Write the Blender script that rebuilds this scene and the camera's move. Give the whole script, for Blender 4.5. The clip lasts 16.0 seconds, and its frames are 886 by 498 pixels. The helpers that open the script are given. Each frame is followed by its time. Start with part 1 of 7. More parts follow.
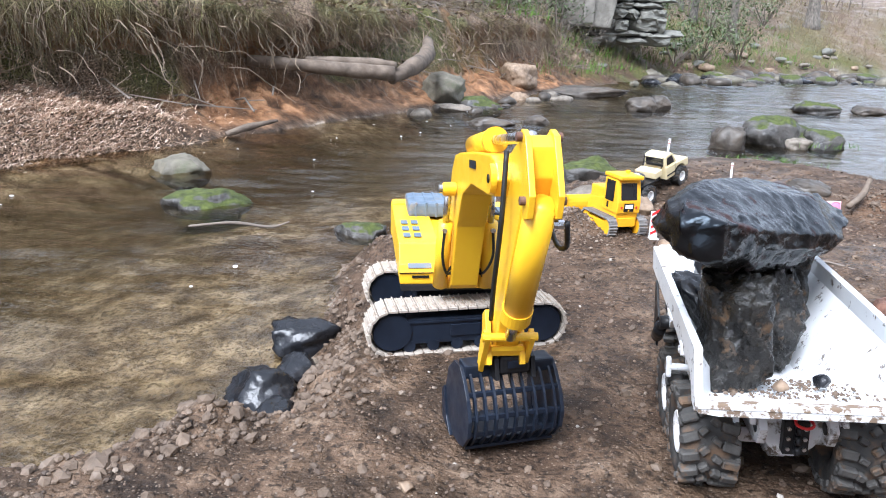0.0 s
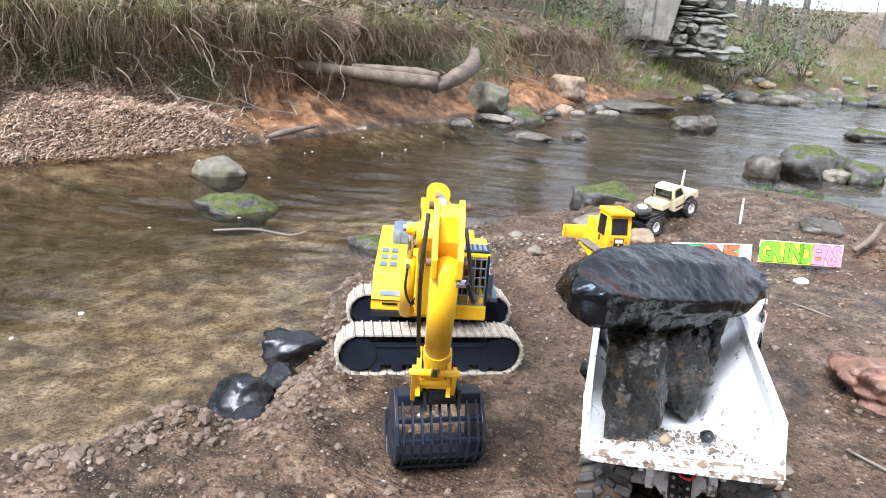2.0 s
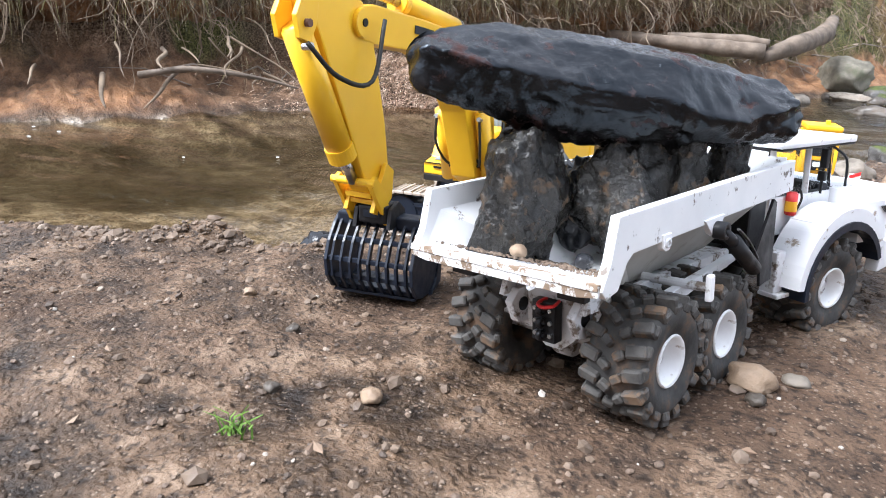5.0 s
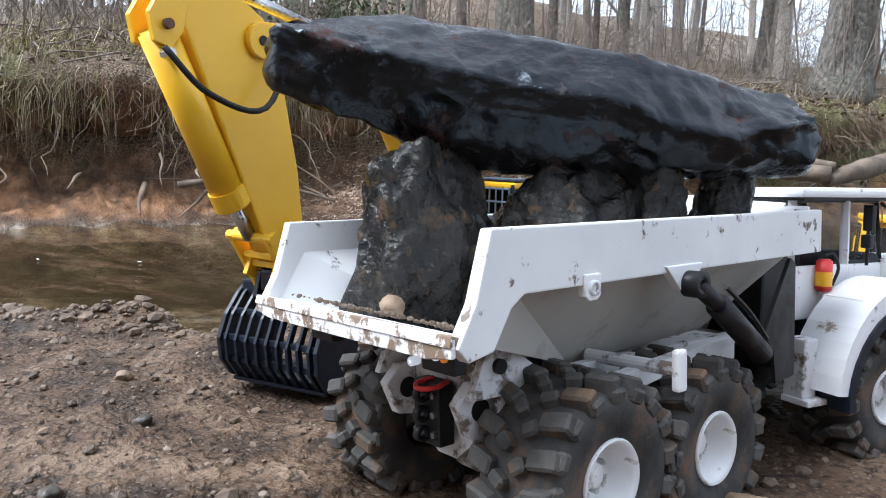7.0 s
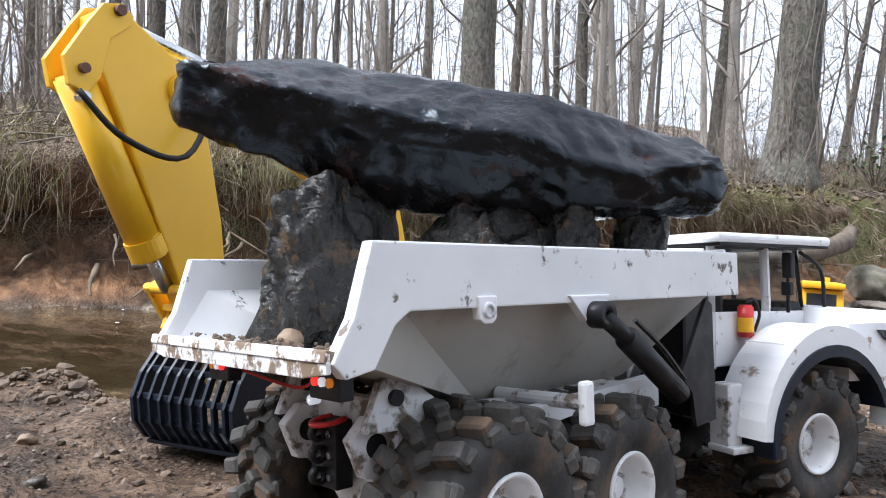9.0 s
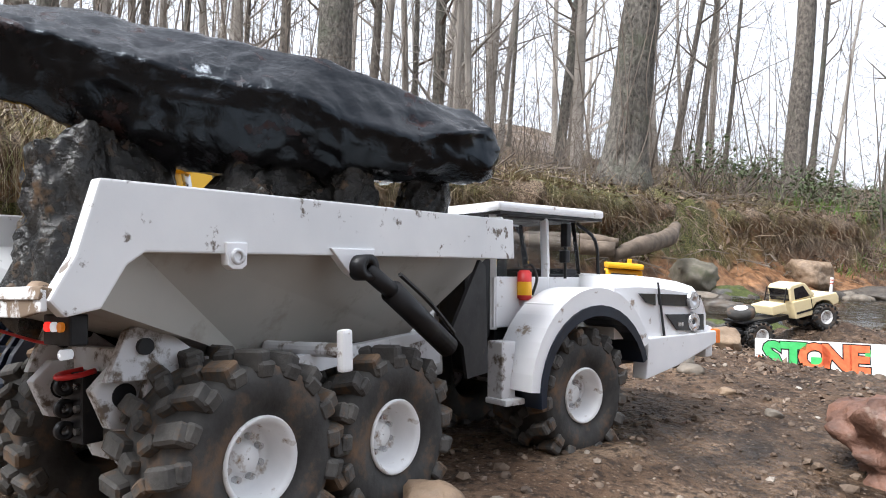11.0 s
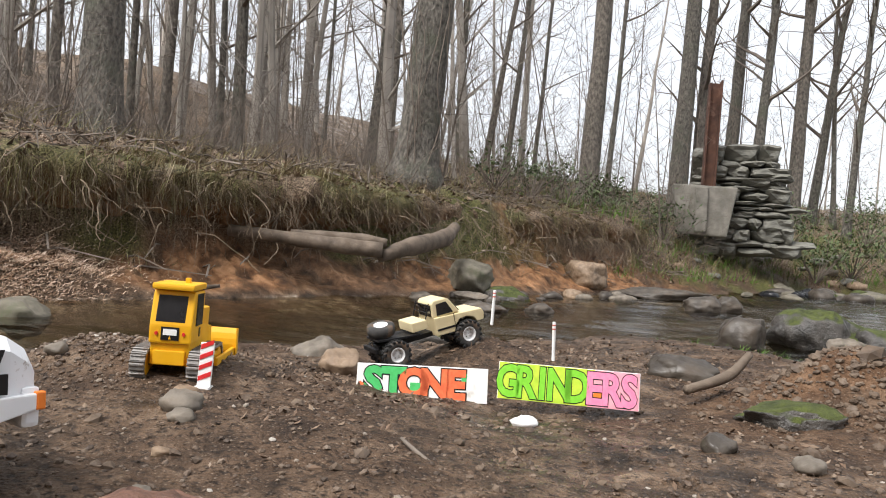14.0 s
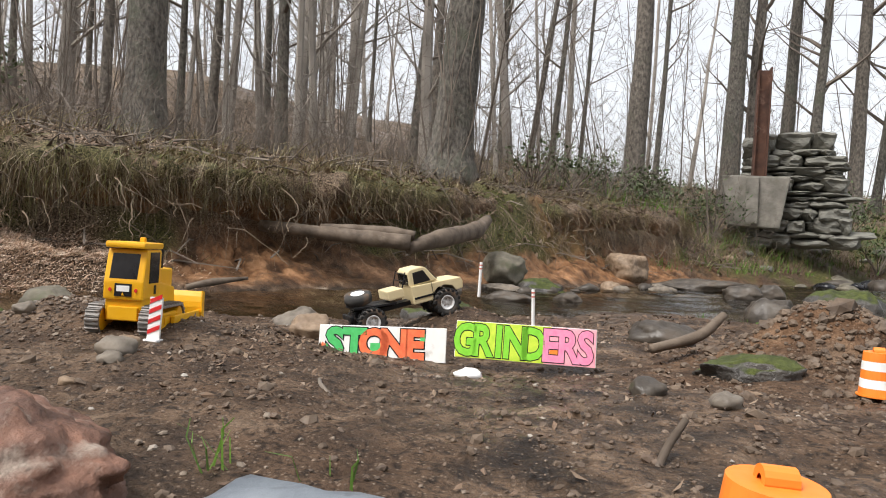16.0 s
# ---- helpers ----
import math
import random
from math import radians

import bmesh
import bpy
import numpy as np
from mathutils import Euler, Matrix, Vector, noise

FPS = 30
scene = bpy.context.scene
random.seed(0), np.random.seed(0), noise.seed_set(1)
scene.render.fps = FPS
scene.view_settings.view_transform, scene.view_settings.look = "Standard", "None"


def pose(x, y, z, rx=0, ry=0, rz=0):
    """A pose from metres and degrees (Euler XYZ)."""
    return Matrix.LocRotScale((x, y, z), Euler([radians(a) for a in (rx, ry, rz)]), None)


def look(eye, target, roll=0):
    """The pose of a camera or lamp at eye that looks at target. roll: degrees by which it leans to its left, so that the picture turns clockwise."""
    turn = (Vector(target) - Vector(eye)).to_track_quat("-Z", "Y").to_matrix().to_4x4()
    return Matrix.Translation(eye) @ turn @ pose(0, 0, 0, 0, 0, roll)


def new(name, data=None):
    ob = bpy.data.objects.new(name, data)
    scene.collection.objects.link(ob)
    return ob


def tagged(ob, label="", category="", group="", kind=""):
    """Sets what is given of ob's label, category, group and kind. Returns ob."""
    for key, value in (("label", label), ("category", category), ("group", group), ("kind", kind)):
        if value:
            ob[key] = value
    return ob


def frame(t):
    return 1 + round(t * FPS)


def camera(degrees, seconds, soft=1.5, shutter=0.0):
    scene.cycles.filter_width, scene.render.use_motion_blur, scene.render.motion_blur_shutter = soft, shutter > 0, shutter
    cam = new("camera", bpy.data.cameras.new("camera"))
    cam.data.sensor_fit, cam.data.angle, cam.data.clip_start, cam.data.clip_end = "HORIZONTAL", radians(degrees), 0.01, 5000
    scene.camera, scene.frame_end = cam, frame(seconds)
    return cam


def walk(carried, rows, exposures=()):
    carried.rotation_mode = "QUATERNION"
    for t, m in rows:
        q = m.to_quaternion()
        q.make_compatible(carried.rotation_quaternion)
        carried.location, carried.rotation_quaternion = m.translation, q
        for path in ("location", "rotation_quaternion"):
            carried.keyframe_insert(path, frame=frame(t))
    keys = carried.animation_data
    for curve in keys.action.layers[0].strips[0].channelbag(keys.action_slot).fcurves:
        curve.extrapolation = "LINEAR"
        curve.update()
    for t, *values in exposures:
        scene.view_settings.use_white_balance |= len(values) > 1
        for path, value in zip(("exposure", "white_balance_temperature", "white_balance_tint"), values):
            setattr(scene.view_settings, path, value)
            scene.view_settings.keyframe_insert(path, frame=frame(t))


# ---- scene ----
cam = camera(64.2, 16.0, soft=1.0)
PATH = [
    (0, (-0.310, -1.493, 0.652), (-0.759, 0.364, 0.059), 1.8),
    (0.5, (-0.314, -1.500, 0.653), (-0.769, 0.355, 0.061), 1.9),
    (1, (-0.289, -1.497, 0.670), (-0.746, 0.358, 0.077), 1.9),
    (1.5, (-0.222, -1.487, 0.761), (-0.687, 0.365, 0.166), 2.2),
    (2, (-0.109, -1.541, 0.772), (-0.698, 0.273, 0.170), 4.1),
    (2.5, (0.047, -1.566, 0.765), (-0.831, 0.124, 0.155), 1.9),
    (3, (0.174, -1.458, 0.655), (-0.767, 0.196, 0.037), 2.1),
    (3.5, (0.285, -1.392, 0.613), (-0.788, 0.177, -0.010), 1.7),
    (4, (0.400, -1.298, 0.574), (-0.768, 0.200, -0.052), 1.7),
    (4.5, (0.484, -1.226, 0.550), (-0.812, 0.161, -0.082), 2.0),
    (4.7, (0.489, -1.194, 0.516), (-0.884, 0.114, -0.121), 1.4),
    (6.8, (0.430, -0.851, 0.336), (-1.148, 0.282, -0.141), 2.8),
    (7, (0.430, -0.841, 0.329), (-1.191, 0.300, 0.065), 1.8),
    (7.5, (0.436, -0.826, 0.311), (-1.204, 0.317, 0.256), 1.6),
    (8, (0.438, -0.817, 0.305), (-1.204, 0.324, 0.297), 1.9),
    (8.5, (0.446, -0.807, 0.294), (-1.182, 0.355, 0.285), 1.9),
    (9, (0.454, -0.791, 0.283), (-1.132, 0.427, 0.272), 1.8),
    (9.5, (0.455, -0.782, 0.268), (-1.065, 0.518, 0.263), 2.1),
    (10, (0.469, -0.774, 0.251), (-0.953, 0.633, 0.254), 2.2),
    (10.2, (0.476, -0.770, 0.250), (-0.908, 0.674, 0.260), 2.0),
    (12.3, (0.609, -0.679, 0.304), (-0.680, 0.851, 0.288), 2.5),
    (12.5, (0.625, -0.668, 0.328), (-0.657, 0.867, 0.318), 2.5),
    (13, (0.770, -0.653, 0.429), (-0.454, 0.928, 0.422), 3.4),
    (13.5, (0.863, -0.402, 0.393), (-0.236, 1.269, 0.388), 3.2),
    (14, (0.909, -0.208, 0.336), (-0.051, 1.547, 0.328), 3.4),
    (14.5, (0.951, -0.143, 0.258), (0.038, 1.637, 0.257), 3.0),
    (15, (1.005, -0.119, 0.225), (0.087, 1.658, 0.224), 3.1),
    (15.5, (1.068, -0.108, 0.222), (0.095, 1.639, 0.219), 2.8),
    (16, (1.121, -0.087, 0.242), (0.023, 1.585, 0.238), 2.3),
]
walk(cam, [(t, look(eye, target, roll)) for t, eye, target, roll in PATH],
     exposures=[(0.0, 1.42, 5500, 10), (1.2, 1.42, 5600, 10), (2.0, 1.55, 5700, 10), (2.8, 1.5, 5900, 10), (3.5, 1.58, 6000, 10), (4.7, 1.72, 5800, 10), (7.0, 1.2, 5600, 8), (10.0, 1.2, 5900, 10), (13.0, 0.8, 6300, 10), (16.0, 0.58, 6500, 10)])

# ---- sky and sun: bright overcast ----
SUN_EL, SUN_AZ = radians(56), radians(200)
world = bpy.data.worlds.new("overcast_sky")
scene.world = world
world.use_nodes = True
wn = world.node_tree
wn.nodes.clear()
sky = wn.nodes.new("ShaderNodeTexSky")
sky.sky_type, sky.sun_disc = "NISHITA", False
sky.sun_elevation, sky.sun_rotation = SUN_EL, SUN_AZ
sky.air_density, sky.dust_density, sky.ozone_density = 1.0, 4.0, 1.0
grey = wn.nodes.new("ShaderNodeHueSaturation")
grey.inputs["Saturation"].default_value = 0.55
bg = wn.nodes.new("ShaderNodeBackground")
bg.inputs["Strength"].default_value = 0.06
wout = wn.nodes.new("ShaderNodeOutputWorld")
wn.links.new(sky.outputs[0], grey.inputs["Color"])
wn.links.new(grey.outputs[0], bg.inputs["Color"])
cloud = wn.nodes.new("ShaderNodeBackground")
cloud.inputs["Color"].default_value, cloud.inputs["Strength"].default_value = (0.98, 0.985, 1.0, 1), 0.5
both = wn.nodes.new("ShaderNodeAddShader")
wn.links.new(bg.outputs[0], both.inputs[0])
wn.links.new(cloud.outputs[0], both.inputs[1])
wn.links.new(both.outputs[0], wout.inputs["Surface"])
sun = new("sun", bpy.data.lights.new("sun", "SUN"))
sun.data.energy, sun.data.angle, sun.data.color = 3.0, radians(28), (1.0, 0.965, 0.92)
sun.matrix_world = look((0, 0, 0), (-math.sin(SUN_AZ) * math.cos(SUN_EL), -math.cos(SUN_AZ) * math.cos(SUN_EL), -math.sin(SUN_EL)))


# ---- materials ----
def mat(name):
    m = bpy.data.materials.new(name)
    m.use_nodes = True
    return m, m.node_tree.nodes, m.node_tree.links, m.node_tree.nodes["Principled BSDF"]


def tex(n, l, kind, scale, coord="Object", detail=4.0, rough=0.55, stretch=None):
    c = n.new("ShaderNodeTexCoord")
    out = c.outputs[coord]
    if stretch:
        mp = n.new("ShaderNodeMapping")
        mp.inputs["Scale"].default_value = stretch
        l.new(out, mp.inputs["Vector"])
        out = mp.outputs[0]
    t = n.new("ShaderNodeTexNoise" if kind == "noise" else "ShaderNodeTexVoronoi")
    t.inputs["Scale"].default_value = scale
    if kind == "noise":
        t.inputs["Detail"].default_value, t.inputs["Roughness"].default_value = detail, rough
    l.new(out, t.inputs["Vector"])
    return t


def ramp(n, l, src, stops):
    r = n.new("ShaderNodeValToRGB")
    e = r.color_ramp.elements
    while len(e) < len(stops):
        e.new(0.5)
    for k, (p, c) in enumerate(stops):
        e[k].position, e[k].color = p, (*c, 1) if len(c) == 3 else c
    l.new(src, r.inputs[0])
    return r


def mixc(n, l, fac, a, b):
    m = n.new("ShaderNodeMix")
    m.data_type = "RGBA"
    for sock, v in ((m.inputs[0], fac), (m.inputs[6], a), (m.inputs[7], b)):
        if isinstance(v, (int, float)):
            sock.default_value = v
        elif isinstance(v, tuple):
            sock.default_value = (*v, 1)
        else:
            l.new(v, sock)
    return m.outputs[2]


def bump(n, l, bs, height, strength, dist, under=None):
    b = n.new("ShaderNodeBump")
    b.inputs["Strength"].default_value, b.inputs["Distance"].default_value = strength, dist
    l.new(height, b.inputs["Height"])
    if under is not None:
        l.new(under.outputs[0], b.inputs["Normal"])
    l.new(b.outputs[0], bs.inputs["Normal"])
    return b


def G(v):
    return (v, v, v)


def surface(name, lo, hi, scale, rough=(0.6, 0.9), bumps=((60, 0.3, 0.002),), metal=0.0, dirt=None, dirt_scale=9.0, dirt_at=(0.55, 0.7), spec=0.5, coat=0.0, stretch=None):
    """A noise-varied surface: two tones, patches of dirt, varied gloss and fine relief."""
    m, n, l, bs = mat(name)
    big = tex(n, l, "noise", scale, stretch=stretch)
    col = ramp(n, l, big.outputs["Fac"], [(0.3, lo), (0.7, hi)]).outputs[0]
    rg = ramp(n, l, tex(n, l, "noise", scale * 2.3).outputs["Fac"], [(0.35, G(rough[0])), (0.65, G(rough[1]))]).outputs[0]
    if dirt:
        d = ramp(n, l, tex(n, l, "noise", dirt_scale, detail=8.0, rough=0.65).outputs["Fac"], [(dirt_at[0], G(0)), (dirt_at[1], G(1))]).outputs[0]
        col = mixc(n, l, d, col, dirt)
        rg = mixc(n, l, d, rg, G(0.9))
    l.new(col, bs.inputs["Base Color"])
    l.new(rg, bs.inputs["Roughness"])
    bs.inputs["Metallic"].default_value, bs.inputs["Specular IOR Level"].default_value = metal, spec
    bs.inputs["Coat Weight"].default_value = coat
    under = None
    for s, st, d in bumps:
        under = bump(n, l, bs, tex(n, l, "noise", s, detail=6.0, stretch=stretch).outputs["Fac"], st, d, under)
    return m


MUD = (0.15, 0.098, 0.063)
M = {}
M["yellow"] = surface("excavator_yellow_paint", (0.76, 0.43, 0.008), (0.82, 0.48, 0.012), 9, (0.28, 0.42), ((500, 0.05, 0.0004),), dirt=(0.45, 0.27, 0.05), dirt_scale=22, dirt_at=(0.68, 0.85))
M["dozer_yellow"] = surface("dozer_yellow_plastic", (0.74, 0.37, 0.006), (0.82, 0.43, 0.01), 12, (0.35, 0.5), ((400, 0.08, 0.0005),), dirt=(0.4, 0.25, 0.08), dirt_scale=20, dirt_at=(0.62, 0.8))
M["navy"] = surface("navy_black_steel", (0.007, 0.01, 0.018), (0.014, 0.02, 0.034), 20, (0.3, 0.5), ((300, 0.15, 0.0006),), dirt=(0.07, 0.052, 0.04), dirt_scale=26, dirt_at=(0.64, 0.82), spec=0.3)
M["black"] = surface("black_paint", (0.008, 0.008, 0.009), (0.018, 0.018, 0.02), 20, (0.3, 0.55), ((300, 0.15, 0.0006),), dirt=(0.09, 0.075, 0.06), dirt_scale=45, dirt_at=(0.66, 0.78), spec=0.25)
M["white"] = surface("white_truck_paint", (0.74, 0.75, 0.77), (0.82, 0.82, 0.83), 14, (0.3, 0.5), ((400, 0.06, 0.0004),), dirt=(0.3, 0.24, 0.19), dirt_scale=40, dirt_at=(0.61, 0.68))
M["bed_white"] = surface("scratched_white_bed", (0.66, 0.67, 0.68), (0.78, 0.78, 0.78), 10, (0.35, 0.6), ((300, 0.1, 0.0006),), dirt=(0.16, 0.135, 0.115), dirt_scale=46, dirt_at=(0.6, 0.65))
# darker copy of the bed's white paint, standing in for shade
M["bed_shaded"] = surface("shaded_white_hopper_paint", (0.36, 0.35, 0.32), (0.44, 0.425, 0.385), 8, (0.4, 0.6), ((300, 0.08, 0.0005),), dirt=(0.3, 0.27, 0.23), dirt_scale=24, dirt_at=(0.57, 0.75))
M["muddy_white"] = surface("mud_smeared_white_paint", (0.7, 0.7, 0.7), (0.8, 0.8, 0.8), 14, (0.4, 0.7), ((200, 0.3, 0.001),), dirt=(0.17, 0.12, 0.08), dirt_scale=55, dirt_at=(0.48, 0.56))
M["chassis"] = surface("pale_chassis_paint", (0.6, 0.61, 0.63), (0.72, 0.72, 0.73), 16, (0.4, 0.6), ((300, 0.1, 0.0006),), dirt=(0.15, 0.12, 0.095), dirt_scale=46, dirt_at=(0.52, 0.62))
M["tyre"] = surface("muddy_rubber", (0.035, 0.034, 0.033), (0.075, 0.072, 0.068), 30, (0.65, 0.9), ((180, 0.4, 0.0015),), dirt=MUD, dirt_scale=26, dirt_at=(0.5, 0.66), spec=0.2)
M["tread"] = surface("mud_caked_tread", (0.04, 0.038, 0.036), (0.1, 0.094, 0.086), 40, (0.6, 0.9), ((160, 0.6, 0.002),), dirt=(0.13, 0.085, 0.053), dirt_scale=34, dirt_at=(0.53, 0.62), spec=0.35)
M["rim"] = surface("white_wheel_rim", (0.7, 0.7, 0.7), (0.82, 0.82, 0.82), 30, (0.35, 0.5), ((300, 0.08, 0.0005),), dirt=(0.25, 0.18, 0.12), dirt_scale=60, dirt_at=(0.56, 0.68))
M["steel"] = surface("bare_steel", (0.45, 0.45, 0.46), (0.62, 0.62, 0.63), 40, (0.2, 0.4), ((400, 0.1, 0.0004),), metal=1.0)
M["pad"] = surface("dusty_track_pad", (0.34, 0.29, 0.24), (0.46, 0.41, 0.35), 30, (0.55, 0.8), ((200, 0.4, 0.001),), metal=0.25, dirt=(0.2, 0.14, 0.1), dirt_scale=30)
M["doz_track"] = surface("grey_steel_track", (0.2, 0.19, 0.18), (0.32, 0.3, 0.28), 30, (0.45, 0.7), ((200, 0.4, 0.001),), metal=0.4, dirt=MUD, dirt_scale=30)
M["hood_blue"] = surface("slate_blue_hood", (0.085, 0.12, 0.17), (0.12, 0.16, 0.21), 20, (0.4, 0.6), ((300, 0.1, 0.0005),), dirt=(0.25, 0.22, 0.18), dirt_scale=24)
M["hose"] = surface("black_hose", (0.01, 0.01, 0.01), (0.02, 0.02, 0.02), 40, (0.4, 0.6), ((300, 0.1, 0.0005),), spec=0.3)
M["red"] = surface("red_paint", (0.55, 0.02, 0.02), (0.68, 0.03, 0.03), 30, (0.3, 0.5), ((300, 0.1, 0.0004),))
M["orange"] = surface("orange_plastic", (0.82, 0.2, 0.02), (0.92, 0.26, 0.03), 20, (0.4, 0.55), ((300, 0.1, 0.0005),), dirt=(0.35, 0.2, 0.1), dirt_scale=25, dirt_at=(0.62, 0.8))
M["plain_white"] = surface("white_plastic", (0.76, 0.76, 0.75), (0.84, 0.84, 0.83), 20, (0.4, 0.6), ((300, 0.06, 0.0004),), dirt=(0.4, 0.36, 0.3), dirt_scale=25, dirt_at=(0.64, 0.8))
M["cream"] = surface("cream_body_shell", (0.66, 0.55, 0.32), (0.74, 0.63, 0.39), 14, (0.35, 0.5), ((300, 0.06, 0.0004),), dirt=(0.4, 0.3, 0.18), dirt_scale=25, dirt_at=(0.64, 0.82))
M["dash"] = surface("dark_cab_interior", (0.02, 0.02, 0.022), (0.035, 0.035, 0.04), 30, spec=0.2)
M["figure"] = surface("plain_figure_plastic", (0.3, 0.12, 0.08), (0.12, 0.3, 0.14), 40, (0.5, 0.7))
M["seat_red"] = surface("faded_red_cloth", (0.45, 0.08, 0.06), (0.55, 0.14, 0.1), 40)
M["wet_slab"] = surface("wet_dark_stone", (0.003, 0.003, 0.0035), (0.009, 0.008, 0.008), 14, (0.05, 0.17), ((42, 0.35, 0.006), (120, 0.4, 0.003), (300, 0.35, 0.0012)), dirt=(0.035, 0.011, 0.006), dirt_scale=22, dirt_at=(0.57, 0.68), spec=0.3)
# blue sheen of the sky put into the stone's specular tint
M["wet_slab"].node_tree.nodes["Principled BSDF"].inputs["Specular Tint"].default_value = (0.7, 0.85, 1.0, 1)
M["stone_grit"] = surface("gritty_wet_stone", (0.004, 0.004, 0.004), (0.02, 0.018, 0.015), 30, (0.1, 0.35), ((30, 0.9, 0.012), (150, 0.9, 0.004)), dirt=(0.1, 0.06, 0.03), dirt_scale=38, dirt_at=(0.56, 0.66), spec=0.4)
M["stone_wetblack"] = surface("wet_black_rock", (0.008, 0.009, 0.011), (0.02, 0.02, 0.023), 12, (0.12, 0.35), ((16, 0.6, 0.01), (90, 0.4, 0.003)), spec=0.3)
M["stone_grey"] = surface("grey_field_stone", (0.085, 0.07, 0.053), (0.21, 0.18, 0.145), 22, (0.6, 0.85), ((30, 0.5, 0.006), (140, 0.5, 0.002)), dirt=(0.15, 0.12, 0.09), dirt_scale=10)
M["stone_dark"] = surface("dark_wet_river_stone", (0.03, 0.024, 0.019), (0.095, 0.08, 0.064), 9, (0.3, 0.6), ((20, 0.6, 0.01), (90, 0.5, 0.003)), dirt=(0.08, 0.06, 0.045), dirt_scale=7, spec=0.35)
M["stone_red"] = surface("rust_red_field_stone", (0.06, 0.03, 0.02), (0.22, 0.11, 0.072), 26, (0.5, 0.8), ((18, 0.8, 0.014), (90, 0.8, 0.004)), dirt=(0.33, 0.27, 0.22), dirt_scale=17)
M["stone_tan"] = surface("tan_pebble", (0.13, 0.085, 0.052), (0.29, 0.21, 0.14), 24, (0.5, 0.8), ((30, 0.6, 0.008), (120, 0.6, 0.002)))
M["concrete"] = surface("weathered_concrete", (0.13, 0.12, 0.1), (0.27, 0.25, 0.215), 5, (0.8, 0.95), ((8, 0.4, 0.03), (40, 0.5, 0.008)), dirt=(0.15, 0.14, 0.11), dirt_scale=3)
M["rust"] = surface("rusted_steel_beam", (0.045, 0.02, 0.013), (0.12, 0.055, 0.034), 5, (0.8, 0.95), ((30, 0.5, 0.006),), dirt=(0.25, 0.16, 0.13), dirt_scale=2.5)
M["wall_stone"] = surface("mossy_wall_stone", (0.1, 0.1, 0.085), (0.22, 0.21, 0.18), 3, (0.7, 0.95), ((12, 0.6, 0.02), (60, 0.5, 0.005)), dirt=(0.08, 0.09, 0.05), dirt_scale=3)
M["log"] = surface("weathered_driftwood", (0.06, 0.043, 0.03), (0.16, 0.122, 0.09), 9, (0.7, 0.9), ((40, 0.6, 0.006),), dirt=(0.09, 0.065, 0.045), dirt_scale=8, stretch=(1, 1, 1))
M["bark"] = surface("grey_furrowed_bark", (0.042, 0.038, 0.032), (0.21, 0.19, 0.162), 30, (0.85, 1.0), ((30, 1.0, 0.04), (90, 0.9, 0.012)), dirt=(0.1, 0.105, 0.075), dirt_scale=3.5, dirt_at=(0.5, 0.68), stretch=(1, 1, 0.5))
M["bark_pale"] = surface("pale_brown_bark", (0.055, 0.048, 0.04), (0.23, 0.2, 0.168), 26, (0.85, 1.0), ((22, 1.0, 0.04), (80, 0.8, 0.01)), dirt=(0.11, 0.105, 0.08), dirt_scale=3.5, stretch=(1, 1, 0.5))
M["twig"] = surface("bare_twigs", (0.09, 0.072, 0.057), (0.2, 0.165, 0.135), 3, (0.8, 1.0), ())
# paler copy of the twigs: the haze of distance put into the wood's colour
M["hazed_twig"] = surface("far_hazed_wood", (0.19, 0.17, 0.148), (0.4, 0.36, 0.315), 1.0, (0.85, 1.0), ())
M["leaf_green"] = surface("evergreen_leaves", (0.04, 0.065, 0.02), (0.1, 0.135, 0.045), 3, (0.5, 0.7), ())
M["grass_green"] = surface("fresh_green_grass", (0.06, 0.13, 0.015), (0.13, 0.24, 0.03), 6, (0.5, 0.7), ())
M["root"] = surface("exposed_roots", (0.06, 0.041, 0.027), (0.24, 0.18, 0.122), 5, (0.75, 0.95), ())
M["foam"] = surface("white_foam", (0.75, 0.76, 0.75), (0.85, 0.85, 0.84), 40, (0.4, 0.6), ())


def per_island(name, cols, rough=0.85):
    m, n, l, bs = mat(name)
    geo = n.new("ShaderNodeNewGeometry")
    l.new(ramp(n, l, geo.outputs["Random Per Island"], cols).outputs[0], bs.inputs["Base Color"])
    bs.inputs["Roughness"].default_value = rough
    return m


M["straw"] = per_island("dry_straw", [(0.0, (0.06, 0.042, 0.026)), (0.25, (0.15, 0.108, 0.062)), (0.58, (0.33, 0.25, 0.15)), (0.74, (0.13, 0.135, 0.04)), (0.86, (0.24, 0.225, 0.075)), (1.0, (0.6, 0.52, 0.38))])
M["pale_straw"] = per_island("bleached_straw", [(0.0, (0.2, 0.125, 0.08)), (0.3, (0.42, 0.29, 0.2)), (0.7, (0.62, 0.46, 0.34)), (1.0, (0.78, 0.66, 0.54))])
M["gravel"] = per_island("mixed_gravel", [(0.0, (0.045, 0.03, 0.02)), (0.5, (0.11, 0.075, 0.052)), (0.84, (0.16, 0.115, 0.082)), (0.97, (0.22, 0.18, 0.14)), (1.0, (0.36, 0.33, 0.29))], 0.7)
M["leaves"] = per_island("leaf_litter", [(0.0, (0.07, 0.045, 0.03)), (0.55, (0.16, 0.105, 0.07)), (0.88, (0.2, 0.145, 0.1)), (1.0, (0.28, 0.22, 0.17))], 0.9)


